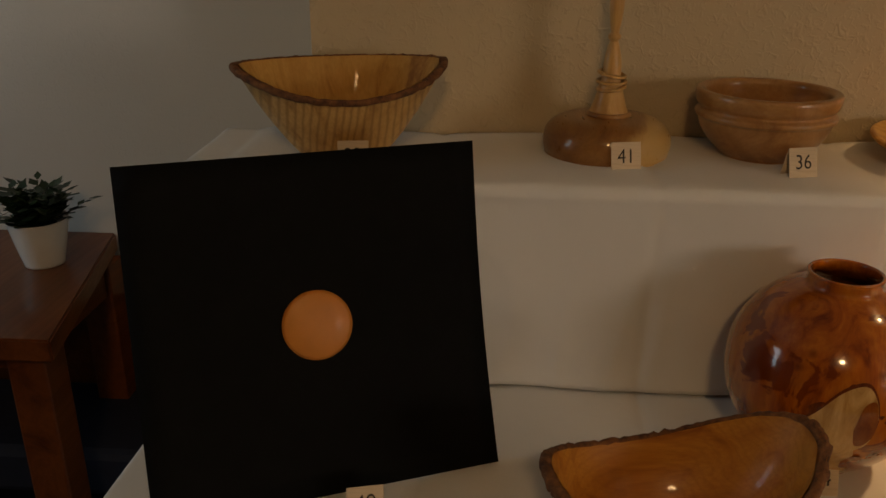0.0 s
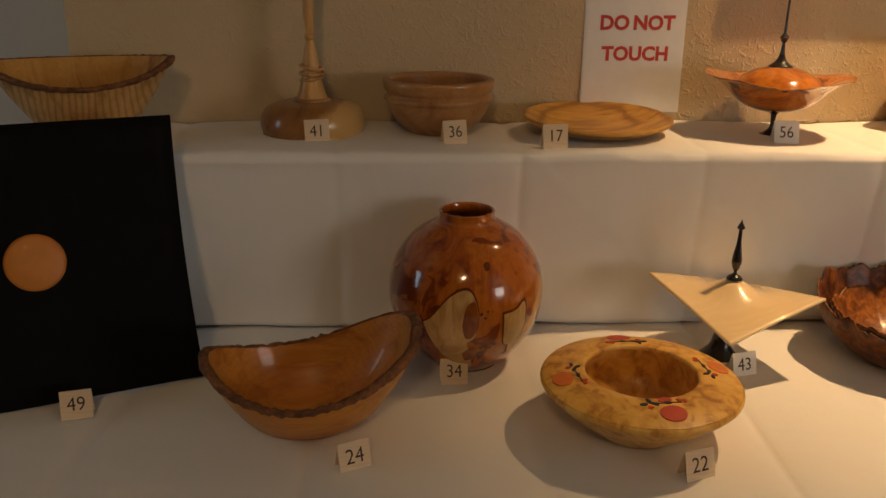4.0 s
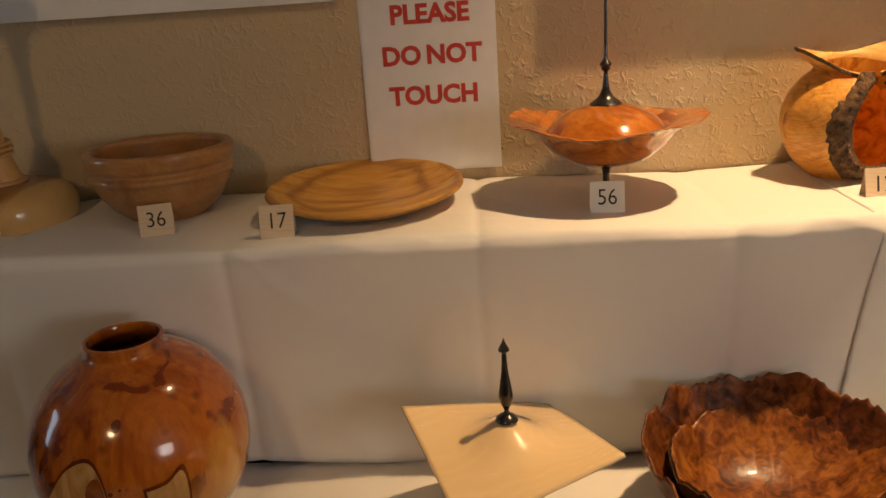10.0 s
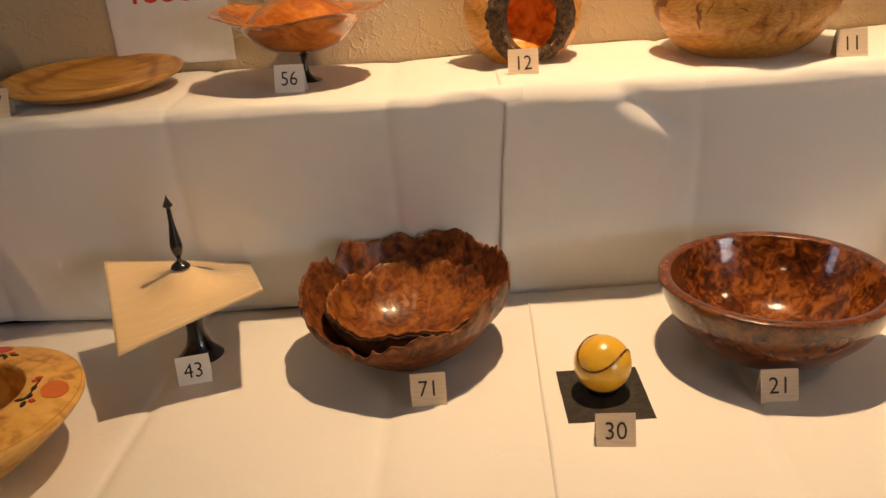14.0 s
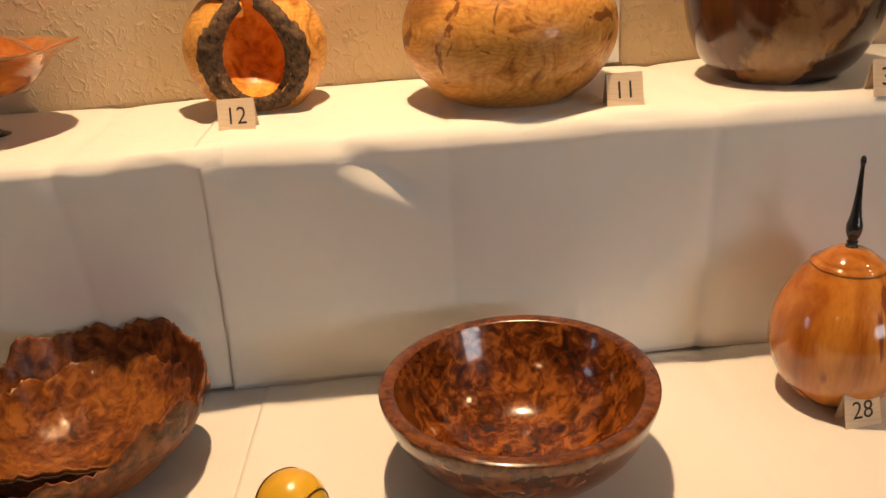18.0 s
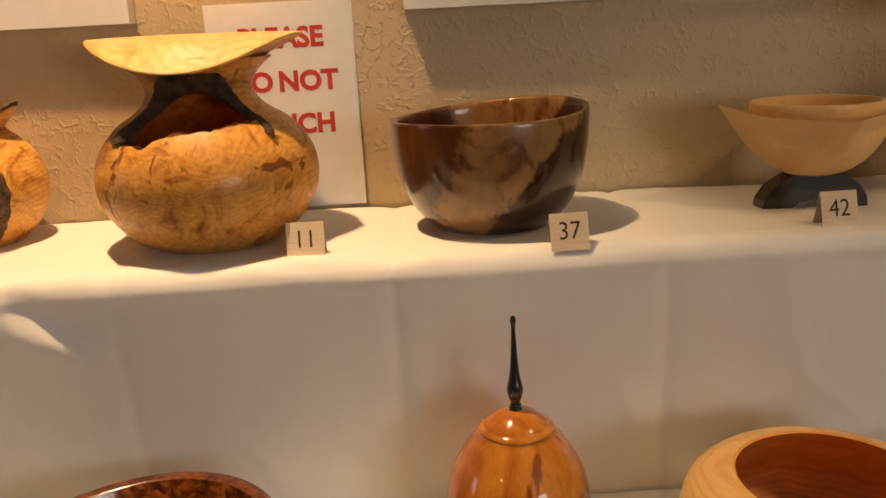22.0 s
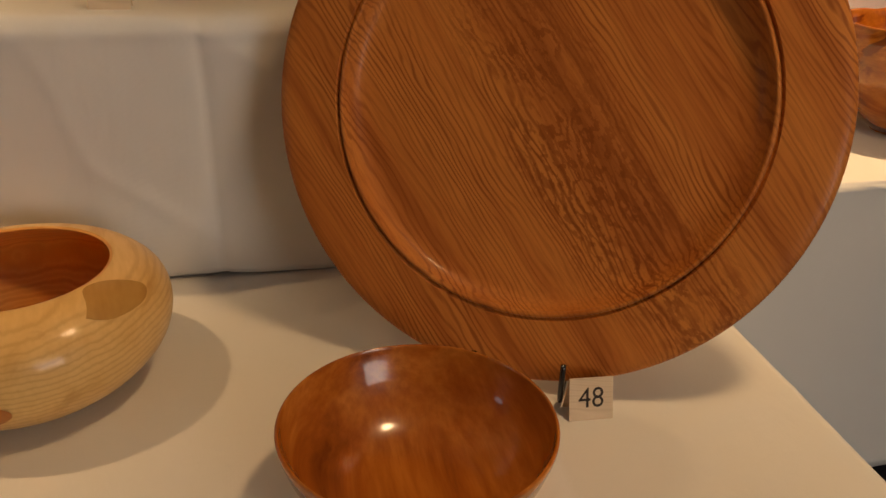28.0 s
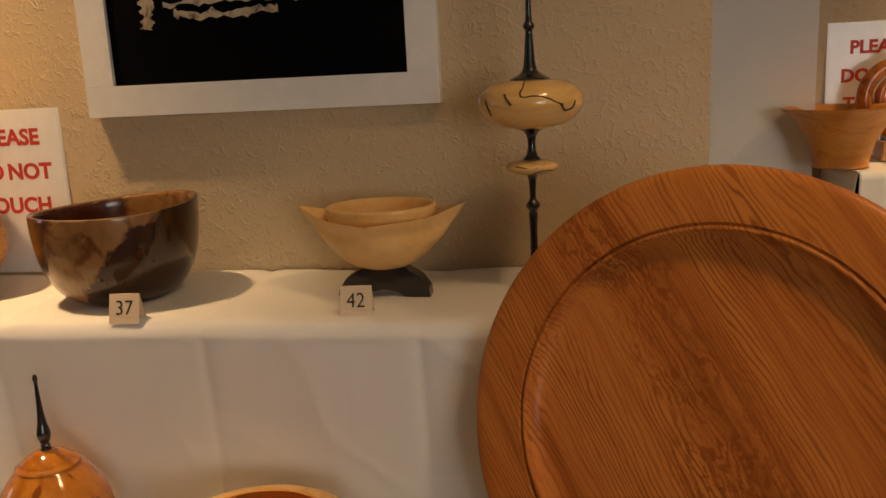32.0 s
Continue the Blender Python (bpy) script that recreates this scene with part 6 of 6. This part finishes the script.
def bark_wing_vase():
    """A round oak vase with bark-edged openings and raised points."""
    root = thing("pierced_vase", on(1.342, 1.165, 1), "round golden oak vase with bark-edged opening, glowing inside", "vase")
    root.scale = (0.965, 0.965, 1.075)

    def hole(a, z, i):
        t = (a - radians(276) + math.pi) % (2 * math.pi) - math.pi
        if z > 0.139 and abs(t) < 1.15 - 40 * max(0.0, 0.145 - z):
            return True
        if z > 0.12 and abs(t) < 0.11 + 0.03 * rag(z * 30):
            return True
        return abs(t / (0.54 if z < 0.08 else 0.54 - 2.6 * (z - 0.08))) ** 2.3 + abs((z - 0.080) / 0.058) ** 2.3 < 1 + 0.12 * rag(t * 2 + z * 20)

    prof_o = [(0.0, 0.0), (0.045, 0.0), (0.052, 0.003), (0.083, 0.030), (0.097, 0.063), (0.099, 0.088), (0.091, 0.112), (0.074, 0.133), (0.061, 0.143), (0.058, 0.147)]
    prof_i = [(0.053, 0.147), (0.055, 0.142), (0.068, 0.130), (0.085, 0.110), (0.092, 0.088), (0.090, 0.063), (0.077, 0.034), (0.045, 0.012), (0.0, 0.008)]
    part("outside", lathe(prof_o, 256, None, hole, steps=12), OAK_CRACK, root)
    part("inside", lathe(prof_i, 256, None, hole, steps=12), ORANGE_IN, root, "glowing orange hollow")
    line = smooth_line(prof_o, 8)

    def R(z):
        for (r0, z0), (r1, z1) in zip(line, line[1:]):
            if z0 <= z <= z1 and z1 > z0:
                return r0 + (r1 - r0) * (z - z0) / (z1 - z0)
        return 0.066

    def band(k, j):
        t = math.pi / 2 + 0.02 + (2 * math.pi - 0.04) * k / 120
        c, h = math.cos(t), math.sin(t)
        f = 0.90 + (0.108 if h < 0.3 else 0.090) * j + (0.050 * rag(k * 0.22) if j > 3 else 0)
        da, z = (0.53 - 0.16 * max(0.0, h)) * f * math.copysign(abs(c) ** 0.8, c), 0.080 + 0.058 * f * math.copysign(abs(h) ** 0.8, h)
        z = max(0.010, min(z, 0.147))
        rr = R(z) + (-0.012, 0.0025, 0.0065, 0.0078, 0.0072, 0.0055, 0.0008)[j] + 0.0040 * rag(k * 0.13 + j * 0.9) + 0.0055 * noise.noise((k * 0.8, j * 1.4, 5.0))
        if abs(da) < 0.11 + 0.05 * j / 6 and z > 0.125:
            da = math.copysign(0.11 + 0.05 * j / 6, c)
        a = radians(276) + da
        return (rr * math.cos(a), rr * math.sin(a), z)

    part("bark_edge", sheet(band, range(121), range(7)), BARK_GREY, root, "thick grey bark round the opening")

    def crown(r, z, a, i):
        c, s = math.cos(a), math.sin(a)
        side = abs(c) ** 2.2
        f = r - 1.0
        reach = 0.052 + f * (0.010 + 0.021 * side + 0.002 * rag(a * 2.0))
        front = max(0.0, -s) ** 2
        return (reach * c - 0.004 * f, reach * 0.88 * s, 0.152 + z + f * (0.003 + 0.023 * side * (1.12 if c > 0 else 0.95) - 0.006 * front) - 0.008 * front + 0.008 * max(0.0, s) ** 1.5 + 0.0012 * f * rag(a * 3))

    def split(a, z, i):
        return abs((a - radians(276) + math.pi) % (2 * math.pi) - math.pi) < 0.16

    part("collar", lathe([(2.0, 0.0), (1.6, 0.0012), (1.2, 0.0005), (1.0, -0.004)], 160, crown, split, steps=3), OAK_TOP, root, "pale sawn collar with two points")
    part("throat", lathe([(1.01, -0.004), (0.99, -0.012), (0.98, -0.024)], 160, crown, split, steps=3), ORANGE_IN, root, "orange throat under the collar")
    part("collar_underside", lathe([(1.05, -0.008), (1.4, -0.0065), (1.8, -0.0052), (1.97, -0.004)], 160, crown, split, steps=3), OAK_CRACK, root)
    part("rim", lathe([(1.96, -0.0045), (2.02, -0.003), (2.03, -0.0008), (1.99, 0.0006), (1.93, 0.0008)], 160, crown, split, steps=2), BARK_GREY, root, "ragged bark rim with two points")


bark_wing_vase()


def neck_vessel():
    root = thing("necked_vessel", on(1.680, 1.098, 1), "large cracked golden oak vessel with pierced neck and flat collar", "vase")
    root.scale = (1.0, 1.0, 1.025)

    def open_(a, z, i):
        t = (a - radians(276) + math.pi) % (2 * math.pi) - math.pi
        low = 0.154 + 0.004 * rag(t * 1.2) - 0.012 * max(0.0, min(1.0, (-t - 0.3) / 0.15)) + 0.008 * max(0.0, t)
        return abs(t) < 0.84 - max(0, z - 0.165) * 9 and low < z < 0.201 - 0.02 * t * t

    prof_o = [(0.0, 0.0), (0.06, 0.0), (0.068, 0.003), (0.105, 0.024), (0.132, 0.06), (0.139, 0.093), (0.131, 0.126), (0.108, 0.155), (0.082, 0.172), (0.069, 0.186), (0.066, 0.2), (0.074, 0.216), (0.093, 0.232)]
    prof_i = [(0.09, 0.235), (0.069, 0.219), (0.060, 0.2), (0.063, 0.184), (0.077, 0.166), (0.103, 0.149), (0.125, 0.122), (0.132, 0.093), (0.125, 0.06), (0.1, 0.03), (0.05, 0.012), (0.0, 0.01)]
    part("outside", lathe(prof_o, 256, None, open_, steps=12), OAK_NECK, root)
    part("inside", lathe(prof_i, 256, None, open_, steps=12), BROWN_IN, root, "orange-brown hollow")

    def collar(r, z, a, i):
        k = max(0.0, (r - 0.06) / 0.075)
        front = max(0.0, math.cos(a - radians(268)))
        back = max(0.0, math.cos(a - radians(90)))
        f = 1 - 0.10 * front ** 2 + 0.02 * math.sin(3 * a)
        f *= 1 - 0.24 * k * max(0.0, math.cos(a - radians(312))) ** 3
        return (r * (1 + 0.02 * math.cos(2 * a)) * math.cos(a) * (0.97 if a < math.pi else 0.97 * (0.5 + 0.5 * f)) + 0.003, r * f * math.sin(a), z + k * (0.003 * math.cos(2 * a) - 0.034 * front ** 2 + 0.009 * back ** 1.5 - 0.002 * math.cos(a)) + 0.010 * front * max(0.0, 1 - abs(r - 0.078) / 0.03) * (1 if z > 0.24 else 0))

    part("collar", lathe([(0.055, 0.222), (0.085, 0.234), (0.115, 0.246), (0.129, 0.2525), (0.132, 0.255), (0.128, 0.2565), (0.09, 0.2535), (0.058, 0.248), (0.05, 0.228)], 112, collar, steps=3), OAK_TOP, root, "broad pale flat collar")
    line = smooth_line(prof_o, 8)

    def R(z):
        for (r0, z0), (r1, z1) in zip(line, line[1:]):
            if z0 <= z <= z1 and z1 > z0:
                return r0 + (r1 - r0) * (z - z0) / (z1 - z0)
        return 0.095

    def band(k, j):
        t = radians(-14 + 208 * k / 80)
        f = 0.95 + (0.030 + 0.026 * max(0.0, -math.cos(t)) + 0.095 * max(0.0, math.sin(t)) ** 3) * j + (0.03 * rag(k * 0.2) if j > 3 else 0)
        da, z = 0.80 * f * math.cos(t), 0.156 + 0.040 * f * math.sin(t)
        z = max(0.128, min(z, 0.217))
        rr = R(z) + (-0.012, 0.0022, 0.0045, 0.005, 0.005, 0.0035, 0.0006)[j] + 0.0026 * rag(k * 0.16 + j) + 0.002 * noise.noise((k * 0.7, j * 1.3, 2.0))
        a = radians(276) + da
        return (rr * math.cos(a), rr * math.sin(a), z)

    part("bark_edge", sheet(band, range(81), range(7)), BARK_DARK, root, "dark bark above the opening")


neck_vessel()


def dark_bowl():
    root = thing("deep_bowl", on(2.043, 1.102, 1), "deep dark walnut bowl with paler streaks and a slightly uneven rim", "bowl", "turned bowls")
    root.scale = (0.98, 0.98, 1.0)

    def shape(r, z, a, i):
        k = max(0, (z - 0.06) / 0.1)
        return (r * math.cos(a), r * (1 - 0.03 * k) * math.sin(a), z + 0.006 * k * math.cos(a - 0.5) + 0.003 * k * math.sin(2 * a))

    part("outside", lathe([(0.0, 0.0), (0.062, 0.0), (0.070, 0.004), (0.099, 0.026), (0.119, 0.064), (0.128, 0.106), (0.131, 0.148), (0.1295, 0.152)], 96, shape), LABURNUM, root)
    part("inside", lathe([(0.1295, 0.152), (0.1245, 0.152), (0.121, 0.145), (0.116, 0.105), (0.1, 0.06), (0.07, 0.028), (0.035, 0.016), (0.0, 0.014)], 96, shape), LABURNUM, root, "dark glossy hollow")


dark_bowl()


def boat_bowl():
    root = thing("boat_bowl", on(2.474, 1.103, 1), "pale boat-shaped bowl with two points on a black arched stand", "bowl")
    bm = bmesh.new()
    prof = [(-0.072, 0.0), (-0.070, 0.014), (-0.058, 0.031), (-0.036, 0.045), (-0.012, 0.051), (0.012, 0.051), (0.036, 0.045), (0.058, 0.031), (0.070, 0.014), (0.072, 0.0), (0.034, 0.0), (0.022, 0.009), (0.0, 0.013), (-0.022, 0.009), (-0.034, 0.0)]
    a = [bm.verts.new((x, -0.016, z)) for x, z in prof]
    bm.faces.new(a)
    ex = bmesh.ops.extrude_face_region(bm, geom=bm.faces[:])
    bmesh.ops.translate(bm, vec=(0, 0.032, 0), verts=[v for v in ex["geom"] if isinstance(v, bmesh.types.BMVert)])
    bmesh.ops.recalc_face_normals(bm, faces=bm.faces)
    part("stand", bm, EBONY, root, "black arched stand", smooth=False)

    def hull(r, z, a, i):
        c, s = abs(math.cos(a)), abs(math.sin(a))
        k = min(1.0, z / 0.08)
        p = 2.0 - 0.96 * min(1.0, k * 1.25)
        f = (c ** p + s ** p) ** (-1 / p)
        tip = max(0.0, c - s) ** 2
        return (r * f * math.cos(a), r * f * 0.86 * math.sin(a), 0.045 + z + k * (0.016 * tip - 0.004))

    part("hull", lathe([(0.0, 0.0), (0.030, 0.001), (0.060, 0.014), (0.092, 0.040), (0.115, 0.066), (0.130, 0.084), (0.1285, 0.0855), (0.110, 0.074), (0.09, 0.062)], 128, hull, steps=4), LIME, root, "pale four-cornered hull with upturned points")
    part("cup", lathe([(0.078, 0.060), (0.084, 0.078), (0.0845, 0.0885), (0.082, 0.0905), (0.078, 0.0885), (0.068, 0.066), (0.045, 0.038), (0.0, 0.026)], 80, lambda r, z, a, i: (r * math.cos(a), r * 0.9 * math.sin(a), 0.052 + z), steps=3), LIME, root, "oval inner cup")


boat_bowl()


def sphere_ornament():
    root = thing("tall_finial_ornament", on(2.705, 1.08, 1), "tall black spindle with spalted pale globe and small disc", "ornament")
    part("spindle", lathe([(0.0, 0.0), (0.038, 0.0), (0.038, 0.004), (0.022, 0.01), (0.009, 0.026), (0.006, 0.055), (0.0055, 0.10), (0.0065, 0.125), (0.0055, 0.130), (0.0098, 0.136), (0.0098, 0.141), (0.0055, 0.147), (0.0045, 0.154), (0.006, 0.178), (0.010, 0.186), (0.0, 0.187)], 28, steps=3), EBONY, root, "black lower spindle")
    disc = part("disc", lathe([(0.0, 0.183), (0.015, 0.184), (0.032, 0.189), (0.0375, 0.195), (0.032, 0.201), (0.014, 0.205), (0.0, 0.206)], 56, steps=3), SPALT, root, "small pale disc")
    part("spindle", lathe([(0.0, 0.203), (0.013, 0.205), (0.008, 0.212), (0.0055, 0.226), (0.0075, 0.240), (0.014, 0.247), (0.022, 0.250), (0.0, 0.252)], 28, steps=3), EBONY, root, "black middle spindle")
    ball = [(0.0, 0.2495), (0.03, 0.2505), (0.057, 0.260), (0.0745, 0.281), (0.070, 0.302), (0.047, 0.315), (0.02, 0.318), (0.0, 0.318)]
    globe = part("globe", lathe(ball, 80), SPALT, root, "pale spalted flattened globe")
    line = smooth_line(ball, 8)

    def R(z):
        for (r0, z0), (r1, z1) in zip(line, line[1:]):
            if z0 <= z <= z1 and z1 > z0:
                return r0 + (r1 - r0) * (z - z0) / (z1 - z0)
        return 0.03

    spalt = (([(-1.72, 0.317), (-1.70, 0.308), (-1.74, 0.302), (-1.69, 0.296), (-1.45, 0.297), (-1.25, 0.294), (-1.05, 0.287), (-0.92, 0.284)], 0.0011),
             ([(-2.05, 0.300), (-2.00, 0.295), (-1.90, 0.286)], 0.0017), ([(-2.5, 0.292), (-2.42, 0.280), (-2.44, 0.272)], 0.0014), ([(-0.98, 0.285), (-0.85, 0.276), (-0.68, 0.279), (-0.62, 0.288)], 0.0016))
    for pts, w in spalt:
        way = [(a, z + 0.0008 * rag(k * 0.3)) for k, (a, z) in enumerate(smooth_line(pts, 5))]
        part("spalt_line", tube([(R(z) * math.cos(a), R(z) * math.sin(a), z) for a, z in way], w, 6), BARK_DARK, globe, "dark spalt line")
    for a0, a1, z in ((-2.2, -1.3, 0.197), (-1.5, -0.7, 0.191)):
        part("spalt_line", tube([(0.0365 * math.cos(a), 0.0365 * math.sin(a), z + 0.0015 * math.sin(5 * a)) for a in spread(a0, a1, 10)], 0.0009, 6), BARK_DARK, disc, "dark spalt line")
    part("spire", lathe([(0.0, 0.316), (0.026, 0.317), (0.0265, 0.320), (0.015, 0.326), (0.0095, 0.334), (0.0075, 0.350), (0.006, 0.372), (0.005, 0.384), (0.0078, 0.388), (0.0082, 0.391), (0.0065, 0.395), (0.0046, 0.399), (0.0040, 0.42), (0.0032, 0.445), (0.0026, 0.458), (0.004, 0.461), (0.0028, 0.466), (0.0, 0.470)], 28, steps=3), EBONY, root, "black upper spire")


sphere_ornament()


# ---------------------------------------------------------------- second display, far side
def far_things():
    top = 1.202
    f = thing("flared_goblet", pose(3.330, 1.710, top), "orange-brown flared wooden vase with a round rim", "vase")
    f.scale = (1.0, 1.0, 0.93)
    part("body", lathe([(0.0, 0.0), (0.052, 0.0), (0.054, 0.003), (0.058, 0.025), (0.068, 0.06), (0.088, 0.098), (0.110, 0.124), (0.119, 0.131), (0.118, 0.133), (0.106, 0.126), (0.084, 0.098), (0.063, 0.06), (0.05, 0.025), (0.0, 0.010)], 72), ASH_BROWN, f)
    r = thing("ring_vase", pose(3.468, 1.79, top), "red-brown double ring ornament with chrome cap on a pale block", "ornament")
    part("block", box(0.070, 0.05, 0.044, (0, 0, 0), 0.004), SAPWOOD, r, "pale wooden block", smooth=False)
    part("collar", box(0.050, 0.04, 0.010, (0, 0, 0.044), 0.002), DARK_STAIN, r, smooth=False)
    for R, w in ((0.070, 0.0155), (0.039, 0.0115)):
        ring = [((R) * math.cos(2 * math.pi * k / 56), 0, 0.136 + R * math.sin(2 * math.pi * k / 56)) for k in range(57)]
        part("ring", tube(ring, w, 14, False), CHERRY, r, "round turned ring")
    part("web", lathe([(0.046, 0.004), (0.056, 0.004), (0.056, -0.004), (0.046, -0.004)], 56, steps=0, closed=True), SAPWOOD, r, "pale ragged strip between the rings", m=pose(0, 0, 0.136, 90))
    part("cap", lathe([(0.016, 0.218), (0.017, 0.227), (0.011, 0.230), (0.009, 0.246), (0.012, 0.252), (0.0, 0.253)], 24, steps=0), CHROME, r, "small chrome cap")
    number_card("46", 3.478, 1.735, top + 0.0015, 0)
    o = thing("small_block", pose(3.72, 1.75, top), "small orange-brown wooden block", "block")
    part("block", box(0.055, 0.045, 0.04, (0, 0, 0), 0.004), CHERRY, o, smooth=False)
    d = thing("black_dish", pose(3.96, 1.74, top), "low black turned dish", "dish")
    part("body", lathe([(0.0, 0.0), (0.05, 0.0), (0.09, 0.02), (0.11, 0.045), (0.105, 0.046), (0.08, 0.024), (0.0, 0.012)], 56), EBONY, d)
    b = thing("pierced_bowl", pose(3.985, 1.44, TABLE + 0.001, 0, 0, 20), "orange-brown turned bowl with pierced holes in its wall", "bowl")
    b.scale = (1.16, 1.16, 1.10)
    holes = ((3.5, 0.165), (4.6, 0.17), (4.15, 0.105), (2.6, 0.16), (1.4, 0.15), (0.4, 0.16))

    def hole(a, z, i):
        return any((((a - h + math.pi) % (2 * math.pi) - math.pi) / 0.11) ** 2 + ((z - q) / 0.018) ** 2 < 1 for h, q in holes)

    part("body", lathe([(0.0, 0.0), (0.06, 0.0), (0.068, 0.004), (0.115, 0.045), (0.148, 0.105), (0.162, 0.17), (0.165, 0.205), (0.158, 0.206), (0.153, 0.17), (0.139, 0.105), (0.106, 0.05), (0.06, 0.015), (0.0, 0.012)], 128, None, hole, steps=6), AMBER, b)


far_things()


# ---------------------------------------------------------------- corner by the window
def side_table():
    root = thing("side_table", pose(0, 0, 0), "polished brown wooden side table with thick top against the wall", "table")
    c = [(-0.862, 1.086), (-0.982, 1.622), (-1.9, 1.622), (-1.9, 1.086)]
    bm = bmesh.new()
    vs = [bm.verts.new((x, y, TABLE)) for x, y in c]
    bm.faces.new(vs)
    ex = bmesh.ops.extrude_face_region(bm, geom=bm.faces[:])
    bmesh.ops.translate(bm, vec=(0, 0, -0.045), verts=[v for v in ex["geom"] if isinstance(v, bmesh.types.BMVert)])
    bmesh.ops.recalc_face_normals(bm, faces=bm.faces)
    bmesh.ops.bevel(bm, geom=bm.edges[:], offset=0.004, segments=2, affect="EDGES")
    part("tabletop", bm, TABLE_WOOD, root, smooth=False)
    part("apron", box(0.86, 0.025, 0.075, (-1.40, 1.20, TABLE - 0.121), 0.003), TABLE_WOOD, root, smooth=False)
    part("apron", box(0.025, 0.30, 0.075, (-0.985, 1.37, TABLE - 0.121), 0.003), TABLE_WOOD, root, smooth=False)
    for x, y in ((-0.94, 1.16), (-1.0, 1.56), (-1.8, 1.16), (-1.8, 1.56)):
        part("leg", box(0.075, 0.075, TABLE - 0.046, (x, y, 0), 0.005), TABLE_WOOD, root, smooth=False)
    return root


side_table()


def plant():
    root = thing("potted_plant", pose(-1.052, 1.43, TABLE + 0.001), "small dark green leafy plant in a white tapered pot", "plant")
    part("pot", lathe([(0.0, 0.0), (0.037, 0.0), (0.041, 0.004), (0.052, 0.05), (0.061, 0.098), (0.062, 0.1), (0.058, 0.1), (0.055, 0.09), (0.0, 0.085)], 56, steps=2), POT_WHITE, root, "white tapered pot")
    part("soil", lathe([(0.0, 0.088), (0.056, 0.088), (0.0565, 0.086)], 32, steps=0), SOIL, root, "dark soil")
    rnd = random.Random(4)
    bm = bmesh.new()
    for k in range(80):
        a, tilt = rnd.uniform(0, 2 * math.pi), rnd.uniform(0.05, 1.05)
        L = rnd.uniform(0.05, 0.092)
        p0 = Vector((0.03 * math.cos(a) * rnd.random(), 0.03 * math.sin(a) * rnd.random(), 0.087))
        d = Vector((math.sin(tilt) * math.cos(a), math.sin(tilt) * math.sin(a), math.cos(tilt)))
        for j in range(7):
            f = (j + 1) / 7
            c = p0 + d * L * f
            b = rnd.uniform(0, 2 * math.pi)
            n = (d * 0.5 + Vector((math.cos(b), math.sin(b), rnd.uniform(-0.2, 0.4)))).normalized()
            s = n.cross(Vector((0, 0, 1))).normalized()
            ln, w = rnd.uniform(0.022, 0.036), rnd.uniform(0.008, 0.013)
            q = n.cross(s)
            vs = [bm.verts.new(c), bm.verts.new(c + n * ln * 0.5 + s * w), bm.verts.new(c + n * ln), bm.verts.new(c + n * ln * 0.5 - s * w), bm.verts.new(c + n * ln * 0.5 + q * 0.0015)]
            for i in range(4):
                bm.faces.new((vs[i], vs[(i + 1) % 4], vs[4]))
    part("leaves", bm, LEAF, root, "dense dark green leaves")


plant()


def bench():
    root = thing("wall_bench", pose(0, 0, 0), "dark blue upholstered bench with brown back board behind the table", "bench")
    part("seat", box(1.5, 0.30, 0.12, (-1.42, 1.455, 0.235), 0.02), BLUE_CHAIR, root, "dark blue padded seat", smooth=False)
    part("base", box(1.46, 0.26, 0.232, (-1.42, 1.47, 0.001), 0.004), BLACK_MATT, root, smooth=False)
    part("back_board", box(1.5, 0.018, 0.29, (-1.42, 1.618, 0.30), 0.004), TABLE_WOOD, root, "brown wooden back board", smooth=False)
    part("end_post", box(0.06, 0.10, 0.60, (-0.80, 1.36, 0.001), 0.012), EBONY, root, "glossy dark end post", smooth=False)


bench()
